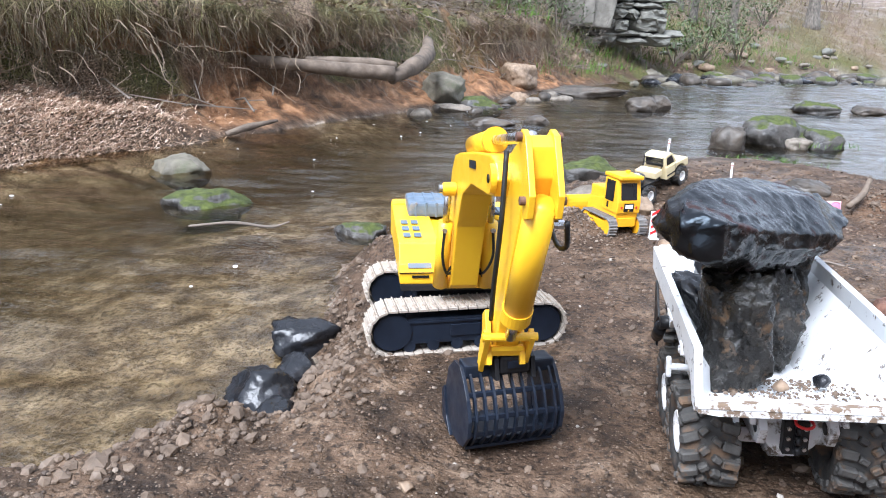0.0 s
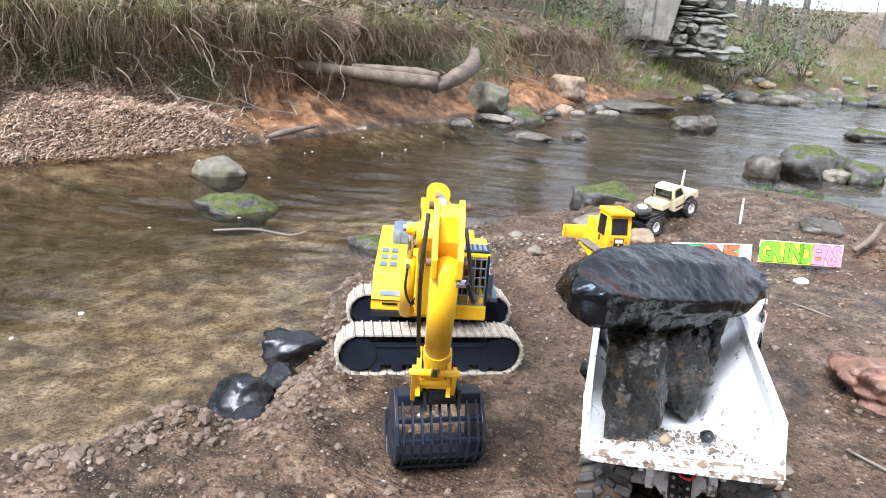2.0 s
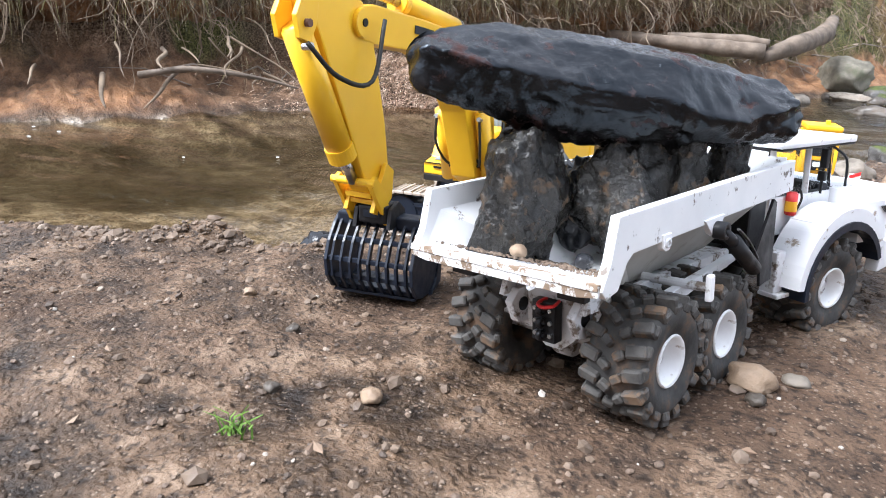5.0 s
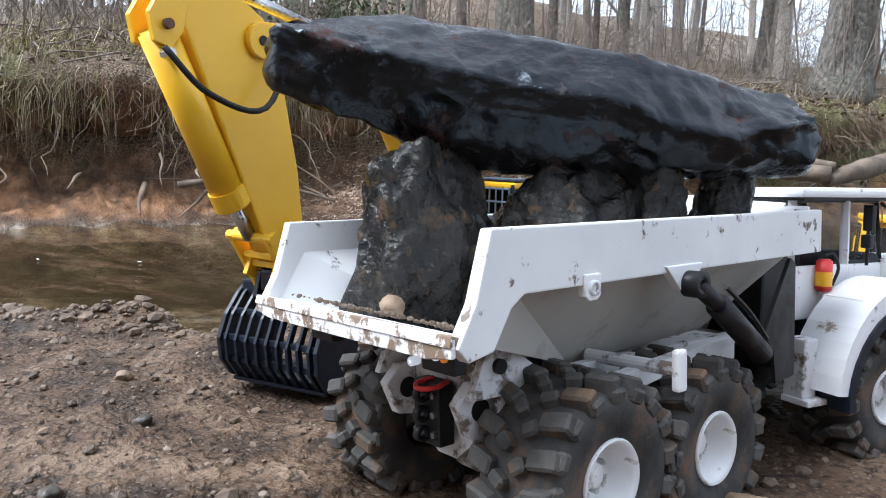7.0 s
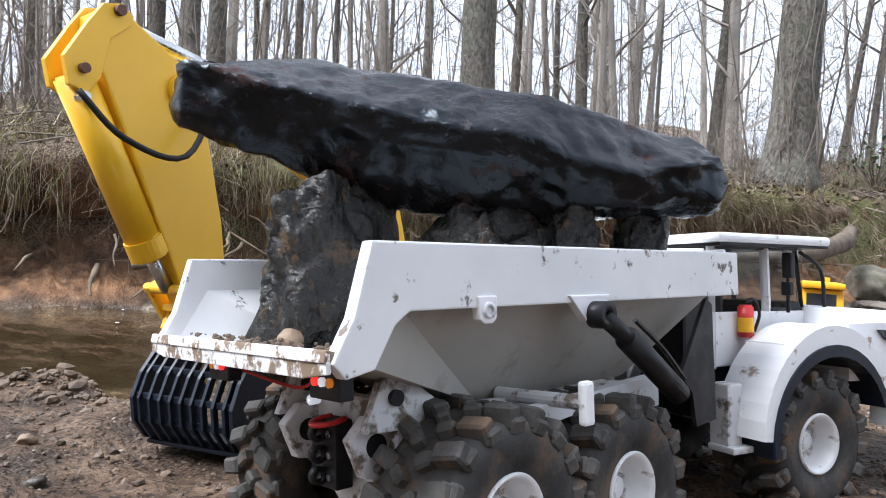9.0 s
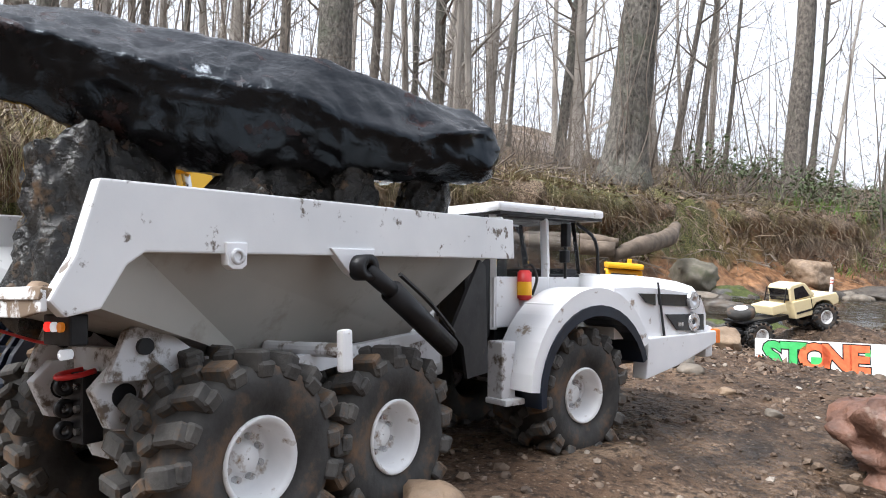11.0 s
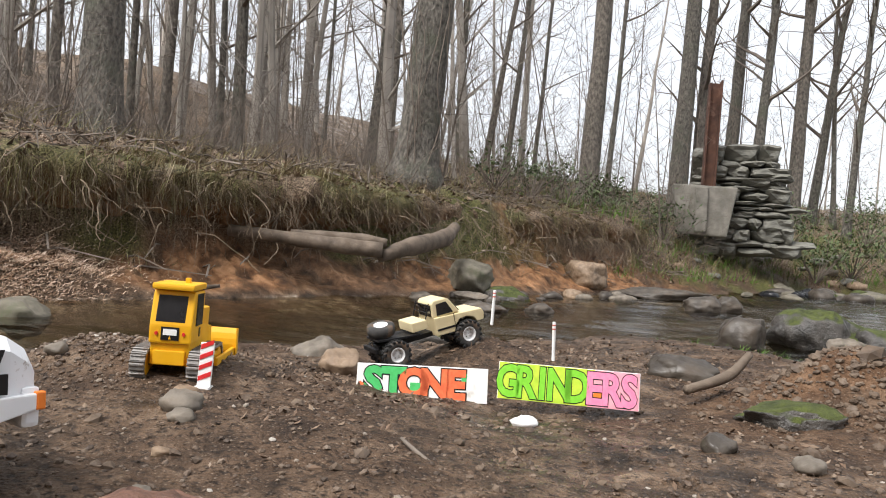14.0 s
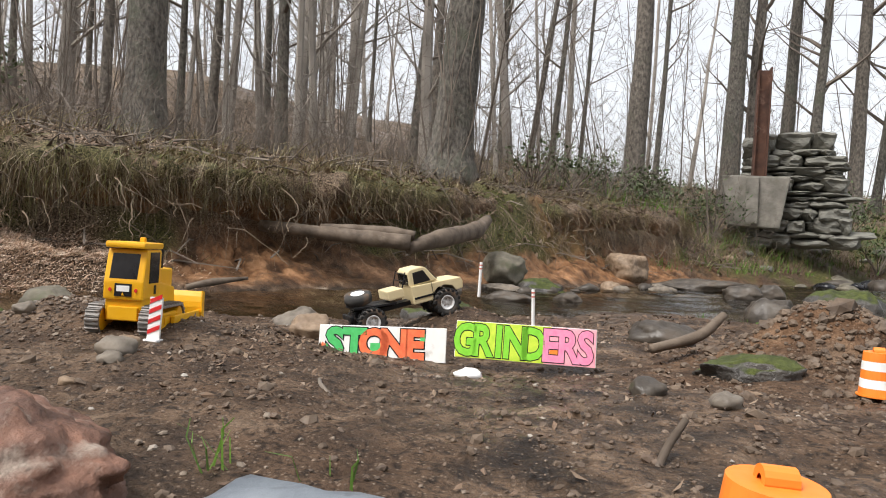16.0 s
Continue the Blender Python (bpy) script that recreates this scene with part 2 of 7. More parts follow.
def capped_rock(name, lo, hi):
    """Dark wet rock with clumps of moss on what faces up."""
    m, n, l, bs = mat(name)
    stone = ramp(n, l, tex(n, l, "noise", 11, detail=6).outputs["Fac"], [(0.3, (0.014, 0.013, 0.012)), (0.7, (0.085, 0.077, 0.068))]).outputs[0]
    green = ramp(n, l, tex(n, l, "noise", 28, detail=6).outputs["Fac"], [(0.3, lo), (0.7, hi)]).outputs[0]
    up, sep, add = n.new("ShaderNodeNewGeometry"), n.new("ShaderNodeSeparateXYZ"), n.new("ShaderNodeMath")
    l.new(up.outputs["Normal"], sep.inputs[0])
    l.new(sep.outputs["Z"], add.inputs[0])
    l.new(tex(n, l, "noise", 7, detail=6).outputs["Fac"], add.inputs[1])
    cap = ramp(n, l, add.outputs[0], [(0.0, G(0)), (0.88, G(0)), (1.0, G(1))])
    half = n.new("ShaderNodeMath")
    half.operation = "MULTIPLY"
    half.inputs[1].default_value = 0.8
    l.new(add.outputs[0], half.inputs[0])
    l.new(half.outputs[0], cap.inputs[0])
    l.new(mixc(n, l, cap.outputs[0], stone, green), bs.inputs["Base Color"])
    l.new(mixc(n, l, cap.outputs[0], G(0.35), G(0.95)), bs.inputs["Roughness"])
    b = bump(n, l, bs, tex(n, l, "noise", 22, detail=6).outputs["Fac"], 0.8, 0.02)
    bump(n, l, bs, tex(n, l, "noise", 130, detail=4).outputs["Fac"], 0.9, 0.005, b)
    return m


M["moss"] = capped_rock("moss_capped_wet_rock", (0.02, 0.026, 0.006), (0.075, 0.092, 0.017))


def glass(name, tint):
    m, n, l, bs = mat(name)
    bs.inputs["Base Color"].default_value = (*tint, 1)
    bs.inputs["Transmission Weight"].default_value, bs.inputs["Roughness"].default_value, bs.inputs["IOR"].default_value = 1.0, 0.03, 1.15
    return m


M["glass"] = glass("clear_cab_glass", (0.85, 0.88, 0.9))
M["dark_glass"] = surface("smoked_glass", (0.012, 0.012, 0.014), (0.02, 0.02, 0.022), 30, (0.05, 0.12), ())


def lamp_mat(name, col, power):
    m, n, l, bs = mat(name)
    bs.inputs["Base Color"].default_value = (*col, 1)
    bs.inputs["Emission Color"].default_value, bs.inputs["Emission Strength"].default_value = (*col, 1), power
    return m


M["lamp_red"] = lamp_mat("lit_red_lens", (0.9, 0.03, 0.02), 0.5)
M["lamp_white"] = lamp_mat("lit_white_lens", (0.95, 0.97, 1.0), 0.2)
M["lamp_amber"] = lamp_mat("amber_lens", (0.95, 0.3, 0.03), 0.1)


# ---- numeric noise and the lie of the land ----
def vnoise(x, y, seed=0):
    xi, yi = np.floor(x), np.floor(y)
    u, v = x - xi, y - yi
    u, v = u * u * (3 - 2 * u), v * v * (3 - 2 * v)

    def h(a, b):
        s = np.sin(a * 127.1 + b * 311.7 + seed * 74.7) * 43758.5453
        return s - np.floor(s)
    return (h(xi, yi) * (1 - u) + h(xi + 1, yi) * u) * (1 - v) + (h(xi, yi + 1) * (1 - u) + h(xi + 1, yi + 1) * u) * v - 0.5


def fbm(x, y, seed=0, octaves=4, gain=0.5):
    out, a, f = 0.0, 1.0, 1.0
    for k in range(octaves):
        out = out + a * vnoise(x * f + 17.3 * k, y * f - 9.1 * k, seed + k)
        a, f = a * gain, f * 2.03
    return out


def sstep(a, b, x):
    t = np.clip((x - a) / (b - a), 0, 1)
    return t * t * (3 - 2 * t)


FAR_SHORE = [(-9, -14), (-5.4, -3.2), (-4.15, -.9), (-3.75, .4), (-3.6, 1.5), (-3.15, 2.5), (-2.95, 3.2), (-2.65, 4.4), (-2.2, 5.6), (-1.75, 7.2), (-1.3, 8.6), (-.7, 10.4), (.1, 12.6), (1.3, 14.8), (4, 17.5), (9, 21), (40, 34)]
NEAR_SHORE = [(-6, -14), (-2.4, -2.2), (-1.5, -.86), (-1.22, -.68), (-1.06, -.46), (-.93, -.34), (-.98, -.05), (-1.06, .2), (-1.15, .6), (-1.12, .95), (-.95, 1.3), (-.72, 1.8), (-.42, 2.25), (-.15, 2.65), (.24, 3.0), (.75, 2.95), (1.1, 2.6), (1.5, 2.2), (2.2, 1.95), (4, 1.7), (40, -1)]
WATER_Z = -0.13


def side(pts, x, y):
    """Signed distance to an open line: positive on its left."""
    best, sign = np.full(np.shape(x), 1e9), np.ones(np.shape(x))
    for (ax, ay), (bx, by) in zip(pts, pts[1:]):
        dx, dy = bx - ax, by - ay
        t = np.clip(((x - ax) * dx + (y - ay) * dy) / (dx * dx + dy * dy), 0, 1)
        ex, ey = x - ax - t * dx, y - ay - t * dy
        d = np.hypot(ex, ey)
        near = d < best
        best = np.where(near, d, best)
        sign = np.where(near, np.where(dx * ey - dy * ex > 0, 1.0, -1.0), sign)
    return best * sign


def gauss(x, y, cx, cy, r, h):
    return h * np.exp(-((x - cx) ** 2 + (y - cy) ** 2) / (r * r))


def lie(x, y):
    """Height of the land, and masks of clay, litter, moss and river bed."""
    x, y = np.asarray(x, float), np.asarray(y, float)
    dn, df = -side(NEAR_SHORE, x, y), side(FAR_SHORE, x, y)
    wob = fbm(x * 1.6, y * 1.6, 3, 3)
    # near spit
    dn = dn + 0.05 * fbm(x * 9, y * 9, 5, 3)
    base = 0.012 - 0.03 * sstep(0.9, 1.5, y) + 0.03 * fbm(x * 2.2, y * 2.2, 8, 3)
    base = base + gauss(x, y, .0, 1.78, .17, .085) + gauss(x, y, -.2, 1.56, .12, -.025) + gauss(x, y, -.40, .93, .2, .04)
    base = base + gauss(x, y, -.55, .8, .16, .05) + gauss(x, y, .97, 1.74, .17, .15) + gauss(x, y, 1.15, 1.85, .16, .05) + gauss(x, y, .5, 2.5, .35, .04)
    base = base + gauss(x, y, .07, 1.2, .22, -.03) + gauss(x, y, .35, 1.3, .2, -.015)
    base = base + gauss(x, y, -.87, -.3, .1, .03) + gauss(x, y, -.98, -.55, .1, .045) + gauss(x, y, -1.25, -.8, .12, .04)
    flat = np.maximum(np.maximum(gauss(x, y, -.02, -.2, .42, 1), gauss(x, y, -.6, -.05, .33, 1)), gauss(x, y, -.43, -.5, .2, 1))
    base = base * (1 - flat) + flat * np.clip(0.012 + 0.10 * x, 0.0, 0.028)
    # uneven churned mud: clods, ruts and crumbs
    clod = 0.022 * fbm(x * 7, y * 7, 11, 4) + 0.022 * np.abs(fbm(x * 19, y * 19, 12, 3)) + 0.011 * fbm(x * 48, y * 48, 13, 2)
    clod = clod * (0.45 + 1.3 * sstep(0.24, 0.06, dn)) * (1 - 0.45 * flat)
    near = WATER_Z + (base + clod - WATER_Z) * sstep(-0.02, 0.2, dn) ** 0.8
    # far bank
    gentle = sstep(9.6, 11.6, y + 0.6 * wob)
    d2 = df + 0.17 * fbm(x * 2.1, y * 2.1, 21, 4) * sstep(0.1, 0.5, df)
    steep = np.interp(d2, [0, .12, .38, .58, .72, .9, 1.3, 2.2, 4], [WATER_Z, -.05, .04, .2, .52, .86, 1.0, 1.12, 1.2])
    slope = np.interp(d2, [0, .5, 1.5, 4, 8], [WATER_Z, .05, .62, 1.6, 2.1])
    hill = np.clip(df - 2.0, 0, 40) * (0.035 + 0.14 * sstep(4.5, 13, -x - 0.42 * y + 3.0))
    hill = hill + 0.9 * fbm(x * .12, y * .12, 31, 3) * sstep(3, 12, df)
    far = steep * (1 - gentle) + slope * gentle + hill
    far = far + (0.13 * fbm(x * 5, y * 5, 23, 4) + 0.05 * fbm(x * 20, y * 20, 24, 3)) * sstep(0.0, 0.3, df)
    far = far + gauss(x, y, -3.62, 1.95, .6, .13) * sstep(0, .2, df) + gauss(x, y, -3.1, 2.55, .3, .1) * sstep(0, .2, df)
    # river bed
    depth = np.minimum(np.clip(-dn, 0, 9) * 0.10, 0.10) + np.clip(-dn - 0.9, 0, 1) * 0.1
    depth = np.minimum(depth, np.clip(-df, 0, 9) * 0.45) + 0.01
    bed = WATER_Z - depth + 0.02 * fbm(x * 6, y * 6, 41, 3) + 0.008 * fbm(x * 40, y * 40, 42, 2) - 0.004
    # unseen wooded rise behind the camera, added to cut low light from there
    near = near + 6.0 * sstep(4.5, 15, np.hypot(x - .3, y - .6)) * sstep(0.3, 3.0, dn)
    z = np.where(dn > -0.02, near, np.where(df > 0, far, np.minimum(bed, WATER_Z + 0.012)))
    clay = np.where(df > 0, sstep(.02, .12, df) * sstep(.72, .5, d2) * (1 - gentle) * (.35 + .65 * sstep(-.25, .2, vnoise(x * 1.1, y * 1.1, 51))), 0) * (1 - np.clip(gauss(x, y, -3.55, 2.1, .75, 1.6), 0, 1))
    clay = np.maximum(clay, .85 * sstep(.05, .2, df) * sstep(1.05, .85, d2) * sstep(5.0, 5.8, y) * sstep(10.2, 9.2, y) * sstep(-.3, .1, vnoise(x * 2, y * 2, 52)))
    clay = np.maximum(clay, gauss(x, y, .95, 1.7, .3, .3))
    litter = np.where(df > 0, sstep(.5, .75, d2), 0) + gauss(x, y, -3.62, 1.95, .6, 1.3) * (df > -.05)
    moss = np.where(df > 0, np.maximum(sstep(.5, .62, d2) * sstep(1.5, .9, d2), gentle * sstep(4.5, .6, df)) * sstep(-.12, .25, vnoise(x * 2.3, y * 2.3, 61)), 0)
    wet = sstep(0.22, 0.0, np.minimum(np.abs(dn), np.abs(df)))
    # both masks darken the bed with depth, standing in for light lost in water
    bedm = ((dn < 0) & (df < 0)) * (1 - .75 * sstep(.05, .16, depth)) * sstep(-.35, .05, fbm(x * 1.2, y * 1.2, 45, 3))
    under = ((dn < 0) & (df < 0)) * sstep(.03, .1, depth)
    # leaf litter over the added rise
    litter = litter + (dn > 0) * sstep(4.0, 6.5, np.hypot(x - .3, y - .6))
    return z, clay, np.clip(litter, 0, 1), moss, bedm, wet, under


def ground_z(x, y):
    return float(lie(np.array([x]), np.array([y]))[0][0])


def spread(inner, step, outer, growth=1.18):
    """Grid lines: even inside, widening outwards to the horizon."""
    lines = list(np.arange(inner[0], inner[1], step))
    s, a, b = step, inner[0], inner[1]
    lo, hi = [], [b]
    while a > outer[0]:
        s *= growth
        a -= s
        lo.append(a)
    s = step
    while b < outer[1]:
        s *= growth
        b += s
        hi.append(b)
    return np.array(lo[::-1] + lines + hi)


def build_ground():
    xs = np.unique(np.round(np.concatenate([spread((-1.5, 1.5), .0125, (-1.6, 900), 1.12), np.arange(-5.2, -1.6, .045), -5.2 - np.cumsum(.05 * 1.12 ** np.arange(66))]), 4))
    ys = np.unique(np.round(np.concatenate([spread((-1.1, 2.3), .0125, (-900, 2.4), 1.12), np.arange(2.4, 10, .05), 10 + np.cumsum(.06 * 1.12 ** np.arange(66))]), 4))
    X, Y = np.meshgrid(xs, ys)
    Z, clay, litter, moss, bedm, wet, under = lie(X, Y)
    nx, ny = len(xs), len(ys)
    me = bpy.data.meshes.new("ground")
    me.vertices.add(nx * ny)
    me.vertices.foreach_set("co", np.stack([X, Y, Z], -1).ravel())
    idx = np.arange(nx * ny).reshape(ny, nx)
    q = np.stack([idx[:-1, :-1], idx[:-1, 1:], idx[1:, 1:], idx[1:, :-1]], -1).reshape(-1, 4)
    me.loops.add(q.size)
    me.loops.foreach_set("vertex_index", q.ravel())
    me.polygons.add(len(q))
    me.polygons.foreach_set("loop_start", np.arange(len(q)) * 4)
    me.polygons.foreach_set("use_smooth", np.ones(len(q), bool))
    for name, v in (("clay", clay), ("litter", litter), ("moss", moss), ("bed", bedm), ("wet", wet), ("under", under)):
        me.attributes.new(name, "FLOAT", "POINT").data.foreach_set("value", v.ravel().astype(np.float32))
    me.update()
    me.validate()
    return me


def ground_material():
    m, n, l, bs = mat("river_bank_earth")

    def mask(name):
        a = n.new("ShaderNodeAttribute")
        a.attribute_name = name
        return a.outputs["Fac"]
    big, mid, fine = tex(n, l, "noise", 1.7), tex(n, l, "noise", 11, detail=8), tex(n, l, "noise", 75, detail=6)
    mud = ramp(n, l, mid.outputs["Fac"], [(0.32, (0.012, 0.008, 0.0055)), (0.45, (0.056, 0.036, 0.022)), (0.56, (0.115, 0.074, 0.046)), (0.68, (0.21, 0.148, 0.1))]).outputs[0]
    mud = mixc(n, l, ramp(n, l, big.outputs["Fac"], [(0.42, G(0)), (0.62, G(0.75))]).outputs[0], mud, (0.075, 0.045, 0.028))
    grains = tex(n, l, "voronoi", 130)
    # near-black put into the colour at the low spots of the fine bump
    dark_lows = ramp(n, l, fine.outputs["Fac"], [(0.36, G(0.85)), (0.5, G(0))]).outputs[0]
    mud = mixc(n, l, dark_lows, mud, (0.014, 0.009, 0.006))
    speck = ramp(n, l, grains.outputs["Distance"], [(0.12, G(0.6)), (0.28, G(0))]).outputs[0]
    mud = mixc(n, l, speck, mud, (0.24, 0.185, 0.138))
    bed = ramp(n, l, mid.outputs["Fac"], [(0.34, (0.075, 0.06, 0.045)), (0.5, (0.24, 0.2, 0.155)), (0.66, (0.48, 0.425, 0.355))]).outputs[0]
    bed = mixc(n, l, ramp(n, l, fine.outputs["Fac"], [(0.4, G(0.7)), (0.52, G(0))]).outputs[0], bed, (0.06, 0.048, 0.036))
    # dark tone of the deep bed: the water's dimming put into its colour
    deep_dim = ramp(n, l, fine.outputs["Fac"], [(0.35, (0.022, 0.017, 0.009)), (0.65, (0.075, 0.06, 0.033))]).outputs[0]
    mud = mixc(n, l, mask("under"), mud, deep_dim)
    clay = ramp(n, l, mid.outputs["Fac"], [(0.3, (0.09, 0.042, 0.02)), (0.5, (0.23, 0.115, 0.053)), (0.7, (0.36, 0.2, 0.105))]).outputs[0]
    # near-black patches painted on the clay as the shade of undercut hollows
    hollow_shade = ramp(n, l, tex(n, l, "noise", 4.5, detail=5).outputs["Fac"], [(0.38, G(0.7)), (0.5, G(0))]).outputs[0]
    clay = mixc(n, l, hollow_shade, clay, (0.022, 0.014, 0.009))
    lit = ramp(n, l, fine.outputs["Fac"], [(0.38, (0.025, 0.016, 0.01)), (0.5, (0.12, 0.083, 0.055)), (0.63, (0.31, 0.235, 0.165))]).outputs[0]
    green = ramp(n, l, fine.outputs["Fac"], [(0.36, (0.02, 0.022, 0.007)), (0.5, (0.075, 0.075, 0.022)), (0.66, (0.16, 0.15, 0.05))]).outputs[0]
    col = mixc(n, l, mask("bed"), mud, bed)
    col = mixc(n, l, mask("litter"), col, lit)
    col = mixc(n, l, mask("clay"), col, clay)
    col = mixc(n, l, mask("moss"), col, green)
    bs.inputs["Specular IOR Level"].default_value = 0.22
    l.new(col, bs.inputs["Base Color"])
    damp = ramp(n, l, big.outputs["Fac"], [(0.38, G(0.34)), (0.58, G(0.8))]).outputs[0]
    l.new(mixc(n, l, mask("wet"), damp, G(0.45)), bs.inputs["Roughness"])
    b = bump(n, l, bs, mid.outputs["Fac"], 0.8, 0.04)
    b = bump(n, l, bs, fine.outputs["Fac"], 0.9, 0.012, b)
    bump(n, l, bs, grains.outputs["Distance"], 0.6, 0.004, b)
    return m


def water_material():
    m, n, l, bs = mat("clear_stream_water")
    n.remove(bs)
    wide = tex(n, l, "noise", 5.0, detail=3, stretch=(0.55, 1.9, 1))
    small = tex(n, l, "noise", 20, detail=3, stretch=(0.5, 1.8, 1))
    b1, b2 = n.new("ShaderNodeBump"), n.new("ShaderNodeBump")
    b1.inputs["Strength"].default_value, b1.inputs["Distance"].default_value = 0.5, 0.012
    b2.inputs["Strength"].default_value, b2.inputs["Distance"].default_value = 0.8, 0.006
    l.new(wide.outputs["Fac"], b1.inputs["Height"])
    l.new(small.outputs["Fac"], b2.inputs["Height"])
    l.new(b1.outputs[0], b2.inputs["Normal"])
    fr, tr, gl, mx = n.new("ShaderNodeFresnel"), n.new("ShaderNodeBsdfTransparent"), n.new("ShaderNodeBsdfGlossy"), n.new("ShaderNodeMixShader")
    fr.inputs["IOR"].default_value = 1.47
    tr.inputs["Color"].default_value = (0.8, 0.73, 0.59, 1)
    gl.inputs["Roughness"].default_value = 0.03
    l.new(b2.outputs[0], fr.inputs["Normal"])
    l.new(b2.outputs[0], gl.inputs["Normal"])
    l.new(fr.outputs[0], mx.inputs[0])
    l.new(tr.outputs[0], mx.inputs[1])
    l.new(gl.outputs[0], mx.inputs[2])
    l.new(mx.outputs[0], n["Material Output"].inputs["Surface"])
    return m


# ---- builders ----
def finish(ob, material, smooth=False):
    ob.data.materials.append(material)
    if smooth:
        ob.data.polygons.foreach_set("use_smooth", np.ones(len(ob.data.polygons), bool))
    return ob


def part(name, bm, material, parent=None, label="", smooth=False, m=None):
    me = bpy.data.meshes.new(name)
    bmesh.ops.recalc_face_normals(bm, faces=bm.faces)
    bm.to_mesh(me)
    bm.free()
    ob = finish(new(name, me), material, smooth)
    ob.parent = parent
    if m is not None:
        ob.matrix_basis = m
    return tagged(ob, label=label)


def from_lists(name, verts, faces, material, smooth=False):
    me = bpy.data.meshes.new(name)
    me.from_pydata(verts, [], faces)
    me.update()
    return finish(new(name, me), material, smooth)


def thing(name, m, label, category, group=""):
    e = new(name)
    e.empty_display_size = 0.05
    e.matrix_basis = m
    return tagged(e, label=label, category=category, group=group)


def box(size, at=(0, 0, 0), bev=0.0, rot=(0, 0, 0), bm=None, seg=2):
    one = bmesh.new()
    bmesh.ops.create_cube(one, size=1)
    bmesh.ops.scale(one, vec=size, verts=one.verts)
    if bev:
        bmesh.ops.bevel(one, geom=list(one.edges), offset=bev, segments=seg, affect="EDGES", profile=0.6)
    bmesh.ops.transform(one, matrix=pose(*at, *rot), verts=one.verts)
    return join(bm, one)


def join(bm, one):
    if bm is None:
        return one
    me = bpy.data.meshes.new("tmp")
    one.to_mesh(me)
    bm.from_mesh(me)
    bpy.data.meshes.remove(me)
    one.free()
    return bm


def cyl(r, h, at=(0, 0, 0), rot=(0, 0, 0), seg=24, r2=None, bev=0.0, bm=None):
    one = bmesh.new()
    bmesh.ops.create_cone(one, cap_ends=True, segments=seg, radius1=r, radius2=r if r2 is None else r2, depth=h)
    if bev:
        ring = [e for e in one.edges if e.is_manifold and abs(e.calc_face_angle(0)) > 0.9]
        bmesh.ops.bevel(one, geom=ring, offset=bev, segments=2, affect="EDGES")
    bmesh.ops.transform(one, matrix=pose(*at, *rot), verts=one.verts)
    return join(bm, one)


def rod(a, b, r, seg=16, r2=None, bev=0.0, bm=None):
    """A cylinder from a to b."""
    a, b = Vector(a), Vector(b)
    one = bmesh.new()
    bmesh.ops.create_cone(one, cap_ends=True, segments=seg, radius1=r, radius2=r if r2 is None else r2, depth=(b - a).length)
    if bev:
        ring = [e for e in one.edges if e.is_manifold and abs(e.calc_face_angle(0)) > 0.9]
        bmesh.ops.bevel(one, geom=ring, offset=bev, segments=2, affect="EDGES")
    turn = (b - a).to_track_quat("Z", "Y").to_matrix().to_4x4()
    bmesh.ops.transform(one, matrix=Matrix.Translation((a + b) / 2) @ turn, verts=one.verts)
    return join(bm, one)


def plate(outline, thick, axis="x", at=0.0, bev=0.0, bm=None):
    """A flat plate: its outline in the two other axes, centred at a place on the given axis."""
    one = bmesh.new()
    put = {"x": lambda u, v, w: (w, u, v), "y": lambda u, v, w: (u, w, v), "z": lambda u, v, w: (u, v, w)}[axis]
    face = one.faces.new([one.verts.new(put(u, v, at - thick / 2)) for u, v in outline])
    out = bmesh.ops.extrude_face_region(one, geom=[face])
    shift = put(0, 0, thick)
    bmesh.ops.translate(one, vec=shift, verts=[v for v in out["geom"] if isinstance(v, bmesh.types.BMVert)])
    if bev:
        bmesh.ops.bevel(one, geom=list(one.edges), offset=bev, segments=2, affect="EDGES", profile=0.6)
    return join(bm, one)


def tube(points, radii, sides=6, bm=None):
    """A bent tube through points."""
    v, f = tube_lists([(points, radii)], sides)
    one = bmesh.new()
    vs = [one.verts.new(p) for p in v]
    for q in f:
        one.faces.new([vs[k] for k in q])
    return join(bm, one)


def tube_lists(paths, sides=4, verts=None, faces=None):
    verts, faces = [] if verts is None else verts, [] if faces is None else faces
    for pts, radii in paths:
        base = len(verts)
        pts = [Vector(p) for p in pts]
        if isinstance(radii, (int, float)):
            radii = [radii] * len(pts)
        for k, (p, r) in enumerate(zip(pts, radii)):
            r = float(r)
            d = (pts[min(k + 1, len(pts) - 1)] - pts[max(k - 1, 0)])
            d = d.normalized() if d.length > 1e-9 else Vector((0, 0, 1))
            a = d.cross(Vector((0.31, 0.87, 0.38))).normalized()
            b = d.cross(a)
            for s in range(sides):
                w = 2 * math.pi * s / sides
                verts.append(tuple(p + r * (math.cos(w) * a + math.sin(w) * b)))
        for k in range(len(pts) - 1):
            for s in range(sides):
                o, e = base + k * sides, (s + 1) % sides
                faces.append((o + s, o + e, o + sides + e, o + sides + s))
        if sides > 2:
            faces.append(tuple(range(base + sides - 1, base - 1, -1)))
            faces.append(tuple(range(base + (len(pts) - 1) * sides, base + len(pts) * sides)))
    return verts, faces


